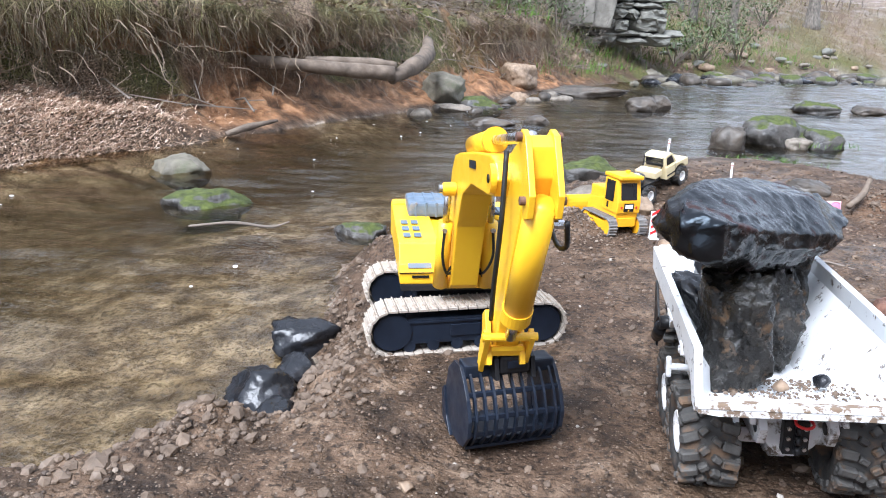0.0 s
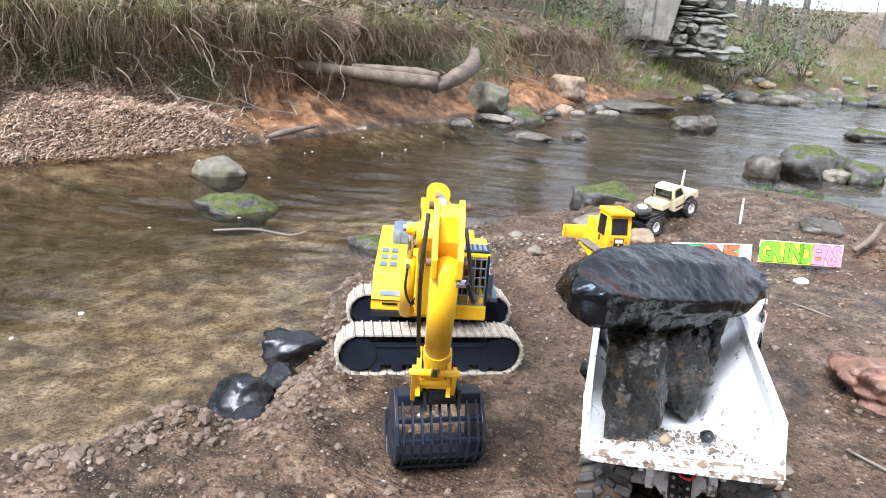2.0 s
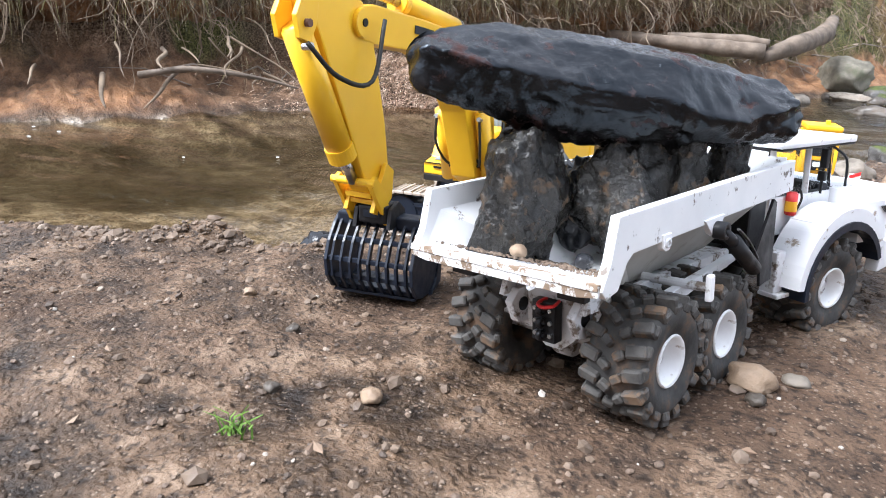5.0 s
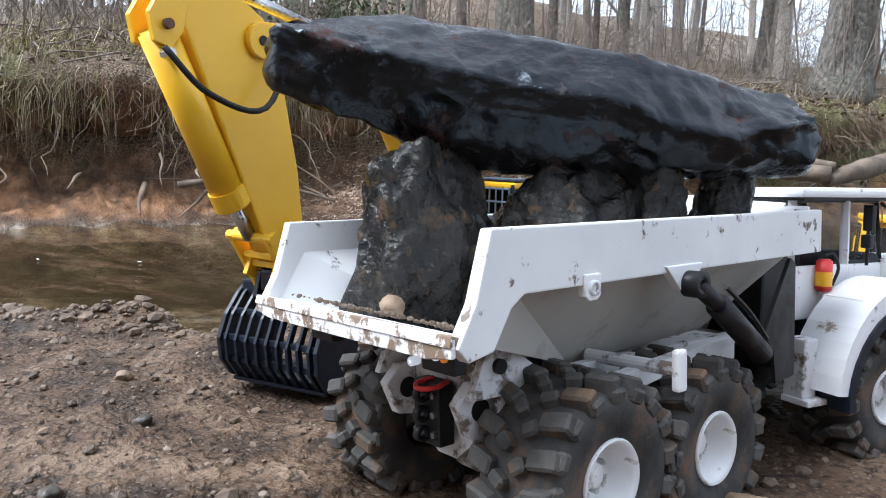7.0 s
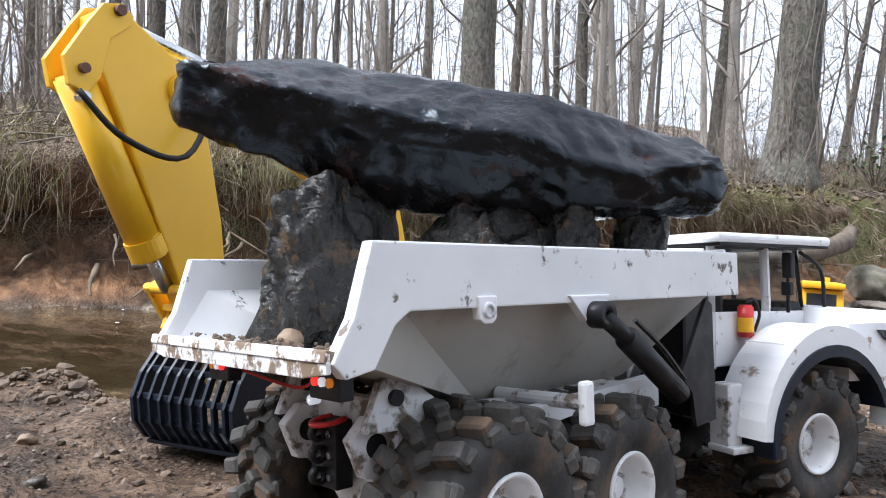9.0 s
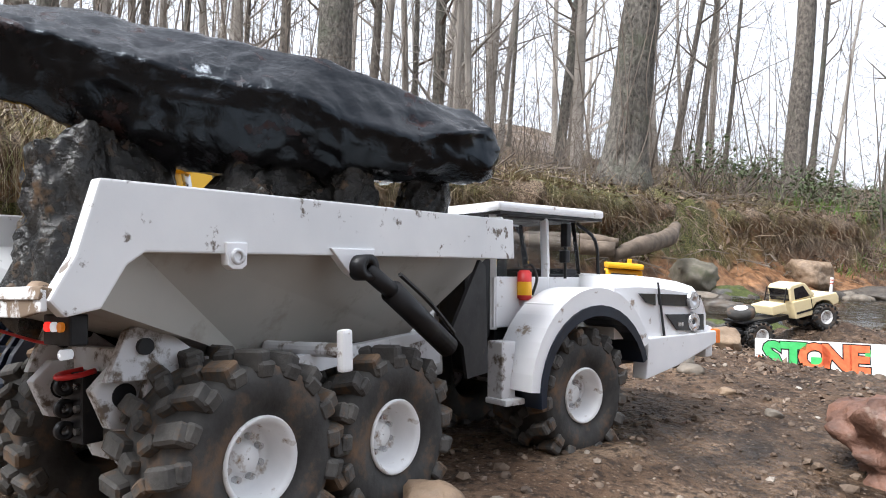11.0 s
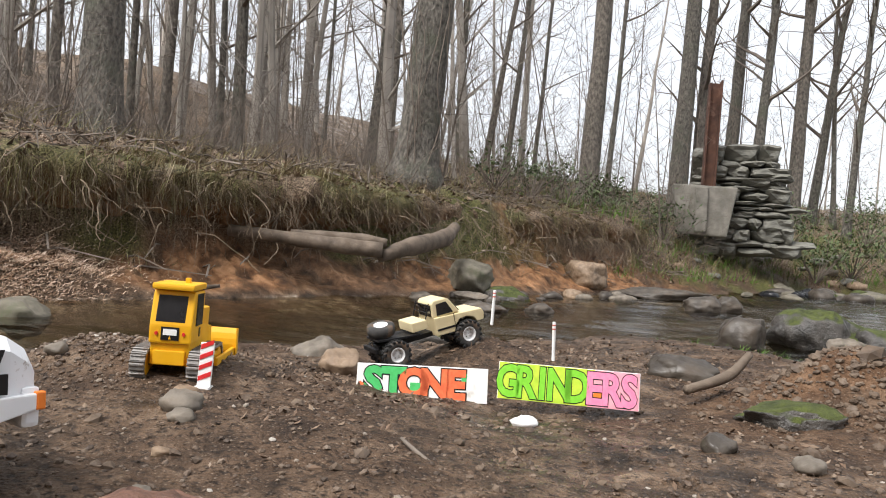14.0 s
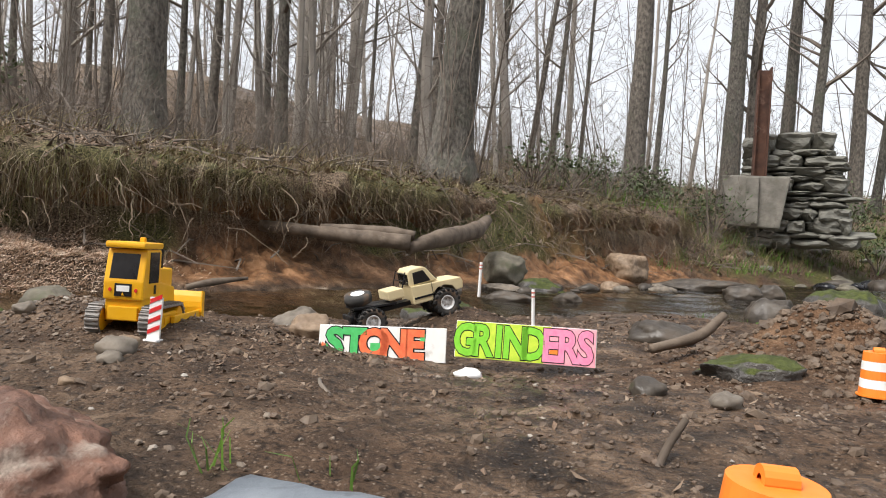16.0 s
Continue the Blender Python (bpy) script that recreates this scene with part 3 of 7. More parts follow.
def smooth_path(pts, n=6):
    """Catmull-Rom through the points."""
    pts = [Vector(p) for p in pts]
    ext = [2 * pts[0] - pts[1]] + pts + [2 * pts[-1] - pts[-2]]
    out = []
    for k in range(1, len(ext) - 2):
        a, b, c, d = ext[k - 1:k + 3]
        for j in range(n):
            t = j / n
            out.append(0.5 * ((2 * b) + (c - a) * t + (2 * a - 5 * b + 4 * c - d) * t * t + (3 * b - a - 3 * c + d) * t ** 3))
    return out + [pts[-1]]


def rock(size, seed, rough=0.25, sub=3, flat=0.0, lumps=1.6, boxy=0.0):
    """A rock: a sphere cut by planes and roughened."""
    bm = bmesh.new()
    bmesh.ops.create_icosphere(bm, subdivisions=sub, radius=1)
    rnd = random.Random(seed)
    cuts = [(Vector((rnd.gauss(0, 1), rnd.gauss(0, 1), rnd.gauss(0, 1))).normalized(), rnd.uniform(0.62, 0.9)) for _ in range(9)]
    off = Vector((rnd.uniform(-50, 50), rnd.uniform(-50, 50), rnd.uniform(-50, 50)))
    for v in bm.verts:
        p = v.co.copy()
        if boxy:
            p /= (abs(p.x) ** boxy + abs(p.y) ** boxy + abs(p.z) ** boxy) ** (1 / boxy)
        for nrm, d in cuts:
            o = p.dot(nrm) - d
            if o > 0:
                p -= nrm * o * 0.85
        p *= 1 + rough * (noise.fractal(p * lumps + off, 0.9, 2.0, 4) * 0.6 + 0.22 * noise.noise(p * 7 + off))
        v.co = (p.x * size[0], p.y * size[1], max(p.z, -0.6 if flat else -2) * size[2])
    return bm


# ---- ground and water ----
M["earth"] = ground_material()
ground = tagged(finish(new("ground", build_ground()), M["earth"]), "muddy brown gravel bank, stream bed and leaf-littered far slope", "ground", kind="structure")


# ---- the overhanging turf of the far bank ----
def shore_at(y):
    """The far shore's place at y and its inland direction."""
    xs, ys = np.array([p[0] for p in FAR_SHORE]), np.array([p[1] for p in FAR_SHORE])
    slope = (np.interp(y + .3, ys, xs) - np.interp(y - .3, ys, xs)) / .6
    n = np.hypot(1, slope)
    return np.interp(y, ys, xs), -1 / n, slope / n


def lip_shift(y):
    """How far inland the lip of the turf lies."""
    y = np.asarray(y, float)
    return .04 + .22 * fbm(y * .9, y * 0 + 3.1, 81, 3) + .3 * sstep(.12, .3, vnoise(y * .55, y * 0 + 7.7, 82)) + .6 * sstep(9.2, 10.6, y)


def turf_z(d, y):
    """Height of the turf's upper side over its inland distance."""
    return np.interp(d - lip_shift(y), [.38, .45, .62, .9, 1.25], [.70, .79, .86, .92, .94]) + .07 * fbm(np.asarray(y) * 1.3, np.asarray(d) * 1.3, 84, 3)


def build_turf():
    prof = [(1.35, .86), (1.2, .95), (1.05, .95), (.92, .935), (.8, .915), (.7, .89), (.62, .865), (.54, .835), (.48, .80), (.44, .765), (.415, .725), (.41, .68), (.43, .63), (.47, .58), (.53, .53), (.6, .48), (.7, .43), (.9, .4)]
    ys = np.arange(-4.5, 10.6, .022)
    n, m = len(ys), len(prof)
    x0, nx, ny = shore_at(ys)
    sh = lip_shift(ys)
    V, top, bare = np.zeros((n, m, 3)), np.zeros((n, m)), np.zeros((n, m))
    for k, (d, z) in enumerate(prof):
        under = sstep(9, 14, float(k))
        dd = d + sh + .10 * fbm(ys * 5, ys * 0 + d * 4 + z * 3, 85, 4) * (1 if 4 < k < 16 else .4)
        zz = z + .07 * fbm(ys * 1.3, d * 1.3 + ys * 0, 84, 3) + .05 * fbm(ys * 7, ys * 0 + d * 7, 86, 3) - under * .12 * np.abs(fbm(ys * 2.2, ys * 0 + 1.7, 87, 2))
        V[:, k] = np.stack([x0 + nx * dd, ys + ny * dd, zz], -1)
        top[:, k] = 1 - under
        bare[:, k] = under * .8
    green = np.clip(top * sstep(-.05, .2, fbm(V[..., 1] * 1.6, V[..., 0] * 1.6, 88, 3)), 0, 1) * .8
    idx = np.arange(n * m).reshape(n, m)
    q = np.stack([idx[:-1, :-1], idx[1:, :-1], idx[1:, 1:], idx[:-1, 1:]], -1).reshape(-1, 4)
    me = bpy.data.meshes.new("bank_turf")
    me.from_pydata([tuple(p) for p in V.reshape(-1, 3)], [], [tuple(int(i) for i in f) for f in q])
    for name, v in (("clay", bare), ("litter", top), ("moss", green), ("wet", 0 * top)):
        me.attributes.new(name, "FLOAT", "POINT").data.foreach_set("value", v.ravel().astype(np.float32))
    me.polygons.foreach_set("use_smooth", np.ones(len(me.polygons), bool))
    me.update()
    return me


tagged(finish(new("bank_turf", build_turf()), M["earth"]), "undercut lip of mossy turf and leaf litter along the far bank", "bank", kind="structure")


def build_water():
    xs = np.concatenate([[-40], np.arange(-14, -8, .12), np.arange(-8, 4.5, .04), np.arange(4.5, 14, .12), [60]])
    ys = np.concatenate([[-30], np.arange(-12, -9, .12), np.arange(-9, 8, .03), np.arange(8, 30, .1), [60]])
    X, Y = np.meshgrid(xs, ys)
    u, v = X + .25 * Y, Y - .25 * X
    calm = .45 + .9 * sstep(-.2, .25, fbm(X * .5, Y * .5, 74, 2))
    Z = (.034 * fbm(u * 1.7, v * 5.5, 71, 2) + .015 * fbm(u * 4.5, v * 13, 72, 2)) * calm + .006 * fbm(X * 1.1, Y * .6, 73, 2)
    idx = np.arange(X.size).reshape(X.shape)
    q = np.stack([idx[:-1, :-1], idx[:-1, 1:], idx[1:, 1:], idx[1:, :-1]], -1).reshape(-1, 4)
    me = bpy.data.meshes.new("water")
    me.vertices.add(X.size)
    me.vertices.foreach_set("co", np.stack([X, Y, Z], -1).ravel())
    me.loops.add(q.size)
    me.loops.foreach_set("vertex_index", q.ravel())
    me.polygons.add(len(q))
    me.polygons.foreach_set("loop_start", np.arange(len(q)) * 4)
    me.polygons.foreach_set("use_smooth", np.ones(len(q), bool))
    me.update()
    me.validate()
    return me


water = tagged(finish(new("water", build_water()), water_material()), "clear shallow stream with small ripples flowing past", "water", kind="structure")
water.location.z = WATER_Z


# ---- wheels ----
def lathe(profile, seg=36, bm=None, at=(0, 0, 0)):
    """A turned body about the x axis, from (x, radius) pairs."""
    one = bmesh.new()
    rings = []
    for px, r in profile:
        rings.append([one.verts.new((px + at[0], at[1] + r * math.cos(2 * math.pi * k / seg), at[2] + r * math.sin(2 * math.pi * k / seg))) for k in range(seg)])
    for a, b in zip(rings, rings[1:]):
        for k in range(seg):
            one.faces.new((a[k], a[(k + 1) % seg], b[(k + 1) % seg], b[k]))
    return join(bm, one)


def add_wheel(parent, m, r, w, tyre, tread, rim, lugs=17, rim_r=0.5, bolts=8, lug_h=0.0065):
    """A wheel whose outer face looks to +x: a tyre with its tread, rim and bolts."""
    h = w / 2
    prof = [(h * .55, r * rim_r * .98), (h * .86, r * rim_r * 1.04), (h * .98, r * .68), (h, r * .8), (h * .88, r * .92), (h * .6, r * .955), (0, r * .965),
            (-h * .6, r * .955), (-h * .88, r * .92), (-h, r * .8), (-h * .98, r * .68), (-h * .86, r * rim_r * 1.04), (-h * .55, r * rim_r * .98), (h * .55, r * rim_r * .98)]
    wheel = part("wheel", lathe(prof, 44), tyre, parent, smooth=True, m=m)
    bm = bmesh.new()
    rnd = random.Random(7)
    for k in range(lugs):
        for s in (1, -1):
            a = 2 * math.pi * (k + (0.5 if s < 0 else 0)) / lugs
            for at, wide, deep, skew in ((.7, .62, .2, 14), (.22, .36, .15, 34)):
                one = box((h * wide, r * deep * rnd.uniform(.9, 1.1), lug_h * 2.0), bev=lug_h * .25, seg=1)
                bmesh.ops.transform(one, matrix=pose(0, 0, 0, math.degrees(a) + (0 if at > .5 else 7)) @ pose(s * h * at, 0, r * .965 + rnd.uniform(-.0012, .0008), rnd.uniform(-3, 3), 0, s * skew + rnd.uniform(-4, 4)), verts=one.verts)
                join(bm, one)
            one = box((h * .2, r * .19, r * .17), bev=lug_h * .25, seg=1)
            bmesh.ops.transform(one, matrix=pose(0, 0, 0, math.degrees(a) - s * 3) @ pose(s * h * .95, 0, r * .895, 0, s * 14, 0), verts=one.verts)
            join(bm, one)
    part("tread", bm, tread, wheel, "chunky lugs caked with mud")
    R = r * rim_r
    part("rim", lathe([(h * .5, R * .98), (h * .88, R * 1.05), (h * .93, R), (h * .82, R * .88), (h * .3, R * .8), (h * .22, R * .62), (h * .32, R * .35), (h * .5, R * .3), (h * .5, .0005)], 32), rim, wheel, "white painted rim", smooth=True)
    for k in range(bolts):
        a = 2 * math.pi * k / bolts
        part("bolt", cyl(R * .085, h * .16, (h * .34, R * .5 * math.cos(a), R * .5 * math.sin(a)), (0, 90, 0), 6), M["steel"], wheel)
    return wheel


# ---- the dump truck ----
BED = pose(-.03, 0, .02, 0, -4.5, 4.5)
CAB = pose(-.01, 0, .014, 0, -3, -10)
REL = BED.inverted() @ CAB
CX = -.042


def shell(quads, thick):
    """Faces given by corner lists, welded and thickened."""
    bm = bmesh.new()
    for q in quads:
        bm.faces.new([bm.verts.new(p) for p in q])
    bmesh.ops.remove_doubles(bm, verts=bm.verts, dist=1e-5)
    bmesh.ops.recalc_face_normals(bm, faces=bm.faces)
    bmesh.ops.solidify(bm, geom=list(bm.faces), thickness=thick)
    return bm


def build_truck():
    t = thing("dump_truck", BED, "white articulated model dump truck loaded with wet stones, muddy wheels", "model truck")
    w, bw = M["white"], M["bed_white"]
    # hopper: floor, sloped sides, front wall
    ru, rz, fu = .128, .222, .05
    q = []
    for s in (1, -1):
        x = lambda u: CX + s * u
        q.append([(x(ru), -.585, .19), (x(fu), -.403, .133), (x(ru), -.56, .23)])
        q.append([(x(ru), -.56, .23), (x(fu), -.403, .133), (x(fu), -.19, .137), (x(ru), -.125, .23)])
    q.append([(CX - ru, -.585, .19), (CX + ru, -.585, .19), (CX + fu, -.403, .133), (CX - fu, -.403, .133)])
    q.append([(CX - fu, -.403, .133), (CX + fu, -.403, .133), (CX + fu, -.19, .137), (CX - fu, -.19, .137)])
    q.append([(CX - fu, -.19, .137), (CX + fu, -.19, .137), (CX + ru, -.125, .23), (CX - ru, -.125, .23)])
    q.append([(CX - ru, -.125, .23), (CX + ru, -.125, .23), (CX + ru, -.108, .262), (CX - ru, -.108, .262)])
    bed = part("bed", shell(q, .004), bw, t, "white dump bed, shade painted grey on downward faces, mud inside")
    # faces that look down take the greyer copy: shade put into the paint
    bed.data.materials.append(M["bed_shaded"])
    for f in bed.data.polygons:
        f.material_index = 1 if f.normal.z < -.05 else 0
    for s in (1, -1):
        out = [(-.574, .258), (-.101, .258), (-.101, .214), (-.545, .214), (-.557, .206), (-.573, .180), (-.594, .176), (-.603, .186), (-.598, .195), (-.588, .212)]
        part("side_panel", plate(out, .011, "x", CX + s * .1335, .0015), bw, bed)
        bm = plate([(-.487, .222), (-.469, .222), (-.470, .206), (-.474, .203), (-.482, .203), (-.486, .206)], .008, "x", CX + s * .1375, .001)
        part("lug_plate", bm, w, bed)
        part("pivot_ring", lathe([(s * .1405 + CX, .0028), (s * .1435 + CX, .003), (s * .1435 + CX, .0055), (s * .14 + CX, .0062)], 20, at=(0, -.478, .212)), M["chassis"], bed, smooth=True)
        part("cylinder_bracket", plate([(-.388, .22), (-.335, .22), (-.348, .2), (-.358, .195), (-.368, .2)], .008, "x", CX + s * .1375, .001), w, bed)
        cylinder = part("hoist_cylinder", rod((CX + s * .149, -.356, .203), (CX + s * .149, -.31, .175), .0075, 16, bev=.001), M["black"], t, "black muddy hydraulic hoist cylinder", True)
        part("barrel", rod((CX + s * .149, -.325, .184), (CX + s * .143, -.235, .127), .0105, 16, bev=.001), M["black"], cylinder, smooth=True)
        part("eye", lathe([(CX + s * .14, .011), (CX + s * .155, .011), (CX + s * .155, .004), (CX + s * .14, .004)], 18, at=(0, -.357, .204)), M["black"], cylinder, smooth=True)
        part("oil_line", tube(smooth_path([(CX + s * .151, -.315, .198), (CX + s * .148, -.27, .172), (CX + s * .143, -.225, .14)], 4), .0022, 6), M["hose"], cylinder)
        part("mud_flap", plate([(-.172, .212), (-.162, .206), (-.162, .094), (-.2, .092), (-.206, .125), (-.225, .142)], .004, "x", CX + s * .138), M["black"], t, "black rubber mud flap")
    part("tail_lip", box((.272, .03, .008), (CX, -.592, .187), .0015, (-14, 0, 0)), M["muddy_white"], bed, "white lip smeared with mud")
    part("lip_face", plate([(-.136, .193), (.136, .193), (.136, .180), (.11, .176), (-.11, .176), (-.136, .180)], .004, "y", -.604, .001, ), M["muddy_white"], bed, m=pose(CX, 0, 0))
    part("headboard", shell([[(CX - .1, -.108, .26), (CX + .1, -.108, .26), (CX + .085, -.045, .275), (CX - .085, -.045, .275)]], .004), w, bed)
    # rear frame
    XC = -.038
    HITCH = pose(.008, .05, .021)
    ch = M["chassis"]
    frame_part = part("rear_frame", box((.085, .39, .035), (XC, -.31, .098), .004), ch, t, "pale grey steel chassis frame")
    for s in (1, -1):
        part("rail", plate([(-.515, .095), (-.505, .13), (-.47, .138), (-.16, .128), (-.16, .1), (-.5, .088)], .009, "x", XC + s * .068, .001), ch, frame_part)
        part("walking_beam", plate([(-.505, .112), (-.49, .13), (-.235, .142), (-.235, .134), (-.49, .108)], .012, "x", XC + s * .108, .001), ch, frame_part)
        part("hitch_eye", plate([(-.59, .1), (-.575, .115), (-.545, .115), (-.53, .09), (-.545, .066), (-.578, .072)], .012, "x", XC + s * .046, .0015), ch, frame_part, m=HITCH)
        part("eye_hole", cyl(.009, .0135, (XC + s * .046, -.568, .094), (0, 90, 0), 20), M["black"], frame_part, m=HITCH)
        part("tilt_bracket", plate([(-.545, .115), (-.53, .15), (-.515, .155), (-.5, .148), (-.46, .12), (-.47, .112)], .008, "x", XC + s * .06, .001), ch, frame_part, m=pose(.008, .008, .012))
        part("pin", cyl(.006, .016, (XC + s * .06, -.518, .138), (0, 90, 0), 18), M["black"], frame_part, m=pose(.008, .008, .012))
        part("indicator_post", box((.008, .012, .034), (XC + s * .146, -.383, .138), .003), w, frame_part, "white position marker")
        part("post_arm", rod((XC + s * .06, -.39, .138), (XC + s * .146, -.383, .138), .006, 12), ch, frame_part)
        lamps = part("tail_lamp_box", box((.036, .012, .02), (CX + s * .08, -.566, .166), .0015), M["black"], t, "black tail lamp box with lit lenses")
        for k, lens in enumerate(("lamp_red", "lamp_white", "lamp_amber")):
            part("lens", cyl(.0032, .003, (CX + s * (.071 + .009 * k), -.573, .168), (90, 0, 0), 16), M[lens], lamps)
    part("hitch_block", box((.034, .016, .052), (XC, -.572, .083), .002), M["black"], t, "black hitch block with bolts", m=HITCH)
    for k in range(3):
        for s in (1, -1):
            part("hitch_bolt", cyl(.0028, .004, (XC + s * .011, -.581, .067 + .016 * k), (90, 0, 0), 10), M["steel"], t, m=HITCH)
        part("hitch_ring", lathe([(XC - .003, .0035), (XC - .003, .007), (XC + .003, .007), (XC + .003, .0035), (XC - .003, .0035)], 16, at=(0, -.585, .067 + .016 * k)), M["black"], t, smooth=True, m=HITCH)
    part("tow_shackle", tube(smooth_path([(XC - .009, -.575, .118), (XC - .011, -.59, .116), (XC, -.598, .115), (XC + .011, -.59, .116), (XC + .009, -.575, .118)], 4), .0022, 8), M["red"], t, "red tow shackle", True, HITCH @ pose(.008, .004, -.008))
    part("work_lamp", lathe([(-.004, .001), (-.004, .0038), (.004, .0042), (.005, .0035), (.005, .001)], 18), M["lamp_white"], t, "round white work lamp", True, pose(-.055, -.522, .141, 0, 0, -90))
    part("bumper_plate", plate([(-.05, .128), (.05, .128), (.05, .09), (.03, .06), (.012, .045), (-.012, .045), (-.03, .06), (-.05, .09)], .012, "y", -.503, .0015), ch, t, m=pose(-.03, 0, .018))
    for y, z in ((-.461, .067), (-.316, .057)):
        part("axle", rod((XC - .1, y, z), (XC + .1, y, z), .011, 16), ch, t)
        part("differential", rod((XC - .016, y, z), (XC + .016, y, z), .03, 24, bev=.006), ch, t, smooth=True)
        for s in (1, -1):
            m = pose(XC + s * .105, y, z, 23 * s, 0, 0 if s > 0 else 180)
            add_wheel(t, m, .073, .08, M["tyre"], M["tread"], M["rim"], rim_r=.425, lug_h=.0085)
    part("wire", tube(smooth_path([(CX - .07, -.56, .165), (CX - .03, -.53, .15), (XC, -.53, .158), (CX + .07, -.56, .165)], 5), .0014, 5), M["red"], t)
    part("articulation_joint", box((.05, .1, .05), (XC, -.12, .085), .006), M["black"], t)
    # front unit
    cab = part("cab", box((.112, .165, .012), (0, .01, .152), .003), w, t, "white cab with clear windows", m=REL)
    z0, z1 = .15, .279
    for x, y, ya, wx in ((.052, -.074, -.074, .010), (.052, .018, .014, .010), (.05, .092, .07, .006)):
        for s in (1, -1):
            part("pillar", rod((s * x, y, z0 - .01), (s * x * .97, ya, z1), wx * .62, 4), w if y < .05 else M["black"], cab)
    for s in (1, -1):
        part("door", box((.008, .078, .052), (s * .053, .055, .176), .002), w, cab)
        part("side_lower", box((.008, .095, .06), (s * .053, -.03, .172), .002), w, cab)
        part("side_window", box((.0016, .08, .072), (s * .051, -.028, .238), 0), M["glass"], cab).visible_shadow = False
        part("door_window", box((.0016, .062, .074), (s * .051, .05, .238), 0), M["glass"], cab).visible_shadow = False
        part("window_bar", rod((s * .053, .02, .203), (s * .053, .088, .203), .003, 8), M["black"], cab)
        part("door_top_bar", rod((s * .0515, -.072, .276), (s * .0515, .07, .276), .0034, 8), w if s < 0 else M["black"], cab)
        part("mirror_arm", tube(smooth_path([(s * .056, .07, .272), (s * .066, .095, .25), (s * .064, .104, .205)], 4), .0022, 6), M["black"], cab)
        part("mirror", box((.012, .008, .03), (s * .062, .042, .255), .002), M["black"], cab)
        part("mirror_lower", box((.012, .008, .016), (s * .062, .04, .228), .002), M["black"], cab)
        part("mirror_post", rod((s * .062, .041, .2), (s * .062, .041, .268), .002, 8), M["black"], cab)
    part("roof", box((.146, .19, .011), (0, .01, .284), .004), w, cab, "white flat cab roof")
    part("roof_edge", box((.14, .185, .004), (0, .012, .277), .001), M["black"], cab)
    part("rear_wall", box((.1, .006, .13), (0, -.076, .215), .001), M["dash"], cab)
    part("windscreen", plate([(-.048, .2), (.048, .2), (.046, .277), (-.046, .277)], .0016, "y", .086), M["glass"], cab).visible_shadow = False
    seat = part("seat", box((.04, .035, .06), (.01, -.045, .2), .008), M["dash"], cab)
    part("figure", rod((.01, -.03, .2), (.01, -.028, .245), .014, 12, .011, bev=.003), M["figure"], cab, "plain toy driver shape", True)
    part("figure_head", lathe([(-.011, .001), (-.008, .008), (0, .011), (.008, .008), (.011, .001)], 14, at=(0, -.026, .256)), M["seat_red"], cab, smooth=True, m=pose(.01, 0, 0))
    part("dashboard", box((.11, .03, .03), (0, .06, .198), .006), M["dash"], cab)
    hood = part("hood", hood_mesh(), w, t, "white sloped hood with dark intakes", m=REL)
    for s in (1, -1):
        part("intake", plate([(.155, .181), (.255, .178), (.25, .162), (.158, .166)], .003, "x", s * .1205), M["dark_glass"], hood)
        part("headlamp_panel", plate([(.17, .154), (.258, .152), (.258, .130), (.196, .132)], .003, "x", s * .1225), M["dark_glass"], hood)
        for z in (.171, .142):
            part("headlamp_mesh", lathe([(s * .122, .0005), (s * .1255, .006), (s * .1255, .0125), (s * .122, .0135)], 18, at=(0, .233, z)), M["steel"], hood, "pale mesh headlamp cover")
        part("fender_intake", plate([(.115, .182), (.148, .181), (.148, .166), (.13, .17)], .003, "x", s * .1205), M["dark_glass"], hood)
        part("logo_plate", box((.002, .012, .005), (s * .1245, .2, .14)), M["steel"], hood)
        part("panel_gap", plate([(.152, .196), (.154, .196), (.168, .126), (.165, .126)], .002, "x", s * .1222), M["black"], hood)
        # arch over the front wheel
        arc = [(.022 + .112 * math.cos(a), .069 + .121 * math.sin(a)) for a in np.linspace(radians(26), radians(176), 18)]
        inner = [(.022 + .098 * math.cos(a), .069 + .1 * math.sin(a)) for a in np.linspace(radians(176), radians(26), 18)]
        part("fender", plate(arc + inner, .06, "x", s * .1), w, t, "white wheel arch", m=REL)
        rim_in = [(.022 + .0985 * math.cos(a), .069 + .1005 * math.sin(a)) for a in np.linspace(radians(18), radians(186), 18)]
        rim_lo = [(.022 + .09 * math.cos(a), .069 + .088 * math.sin(a)) for a in np.linspace(radians(186), radians(18), 18)]
        part("fender_lip", plate(rim_in + rim_lo, .064, "x", s * .1005), M["navy"], t, "dark blue fender lip", m=REL)
        part("bumper_side", plate([(.122, .073), (.128, .125), (.291, .128), (.293, .112), (.19, .085)], .022, "x", s * .115, .002), w, t, m=REL)
        part("step", box((.034, .03, .007), (s * .09, -.09, .064), .002), ch, t, m=REL)
        part("step_panel", plate([(-.102, .066), (-.08, .066), (-.084, .1), (-.08, .13), (-.102, .13)], .024, "x", s * .085, .002), ch, t, m=REL)
        part("deck", box((.05, .15, .012), (s * .092, .035, .166), .003), w, t, m=REL)
        add_wheel(t, REL @ pose(s * .1 - .014, .008, .064, 10, 0, 0 if s > 0 else 180), .073, .08, M["tyre"], M["tread"], M["rim"], rim_r=.425, lug_h=.0085)
    part("bumper", box((.235, .02, .045), (0, .284, .112), .006), w, t, "white front bumper", m=REL)
    part("front_frame", box((.1, .3, .06), (0, .08, .11), .006), M["black"], t, m=REL)
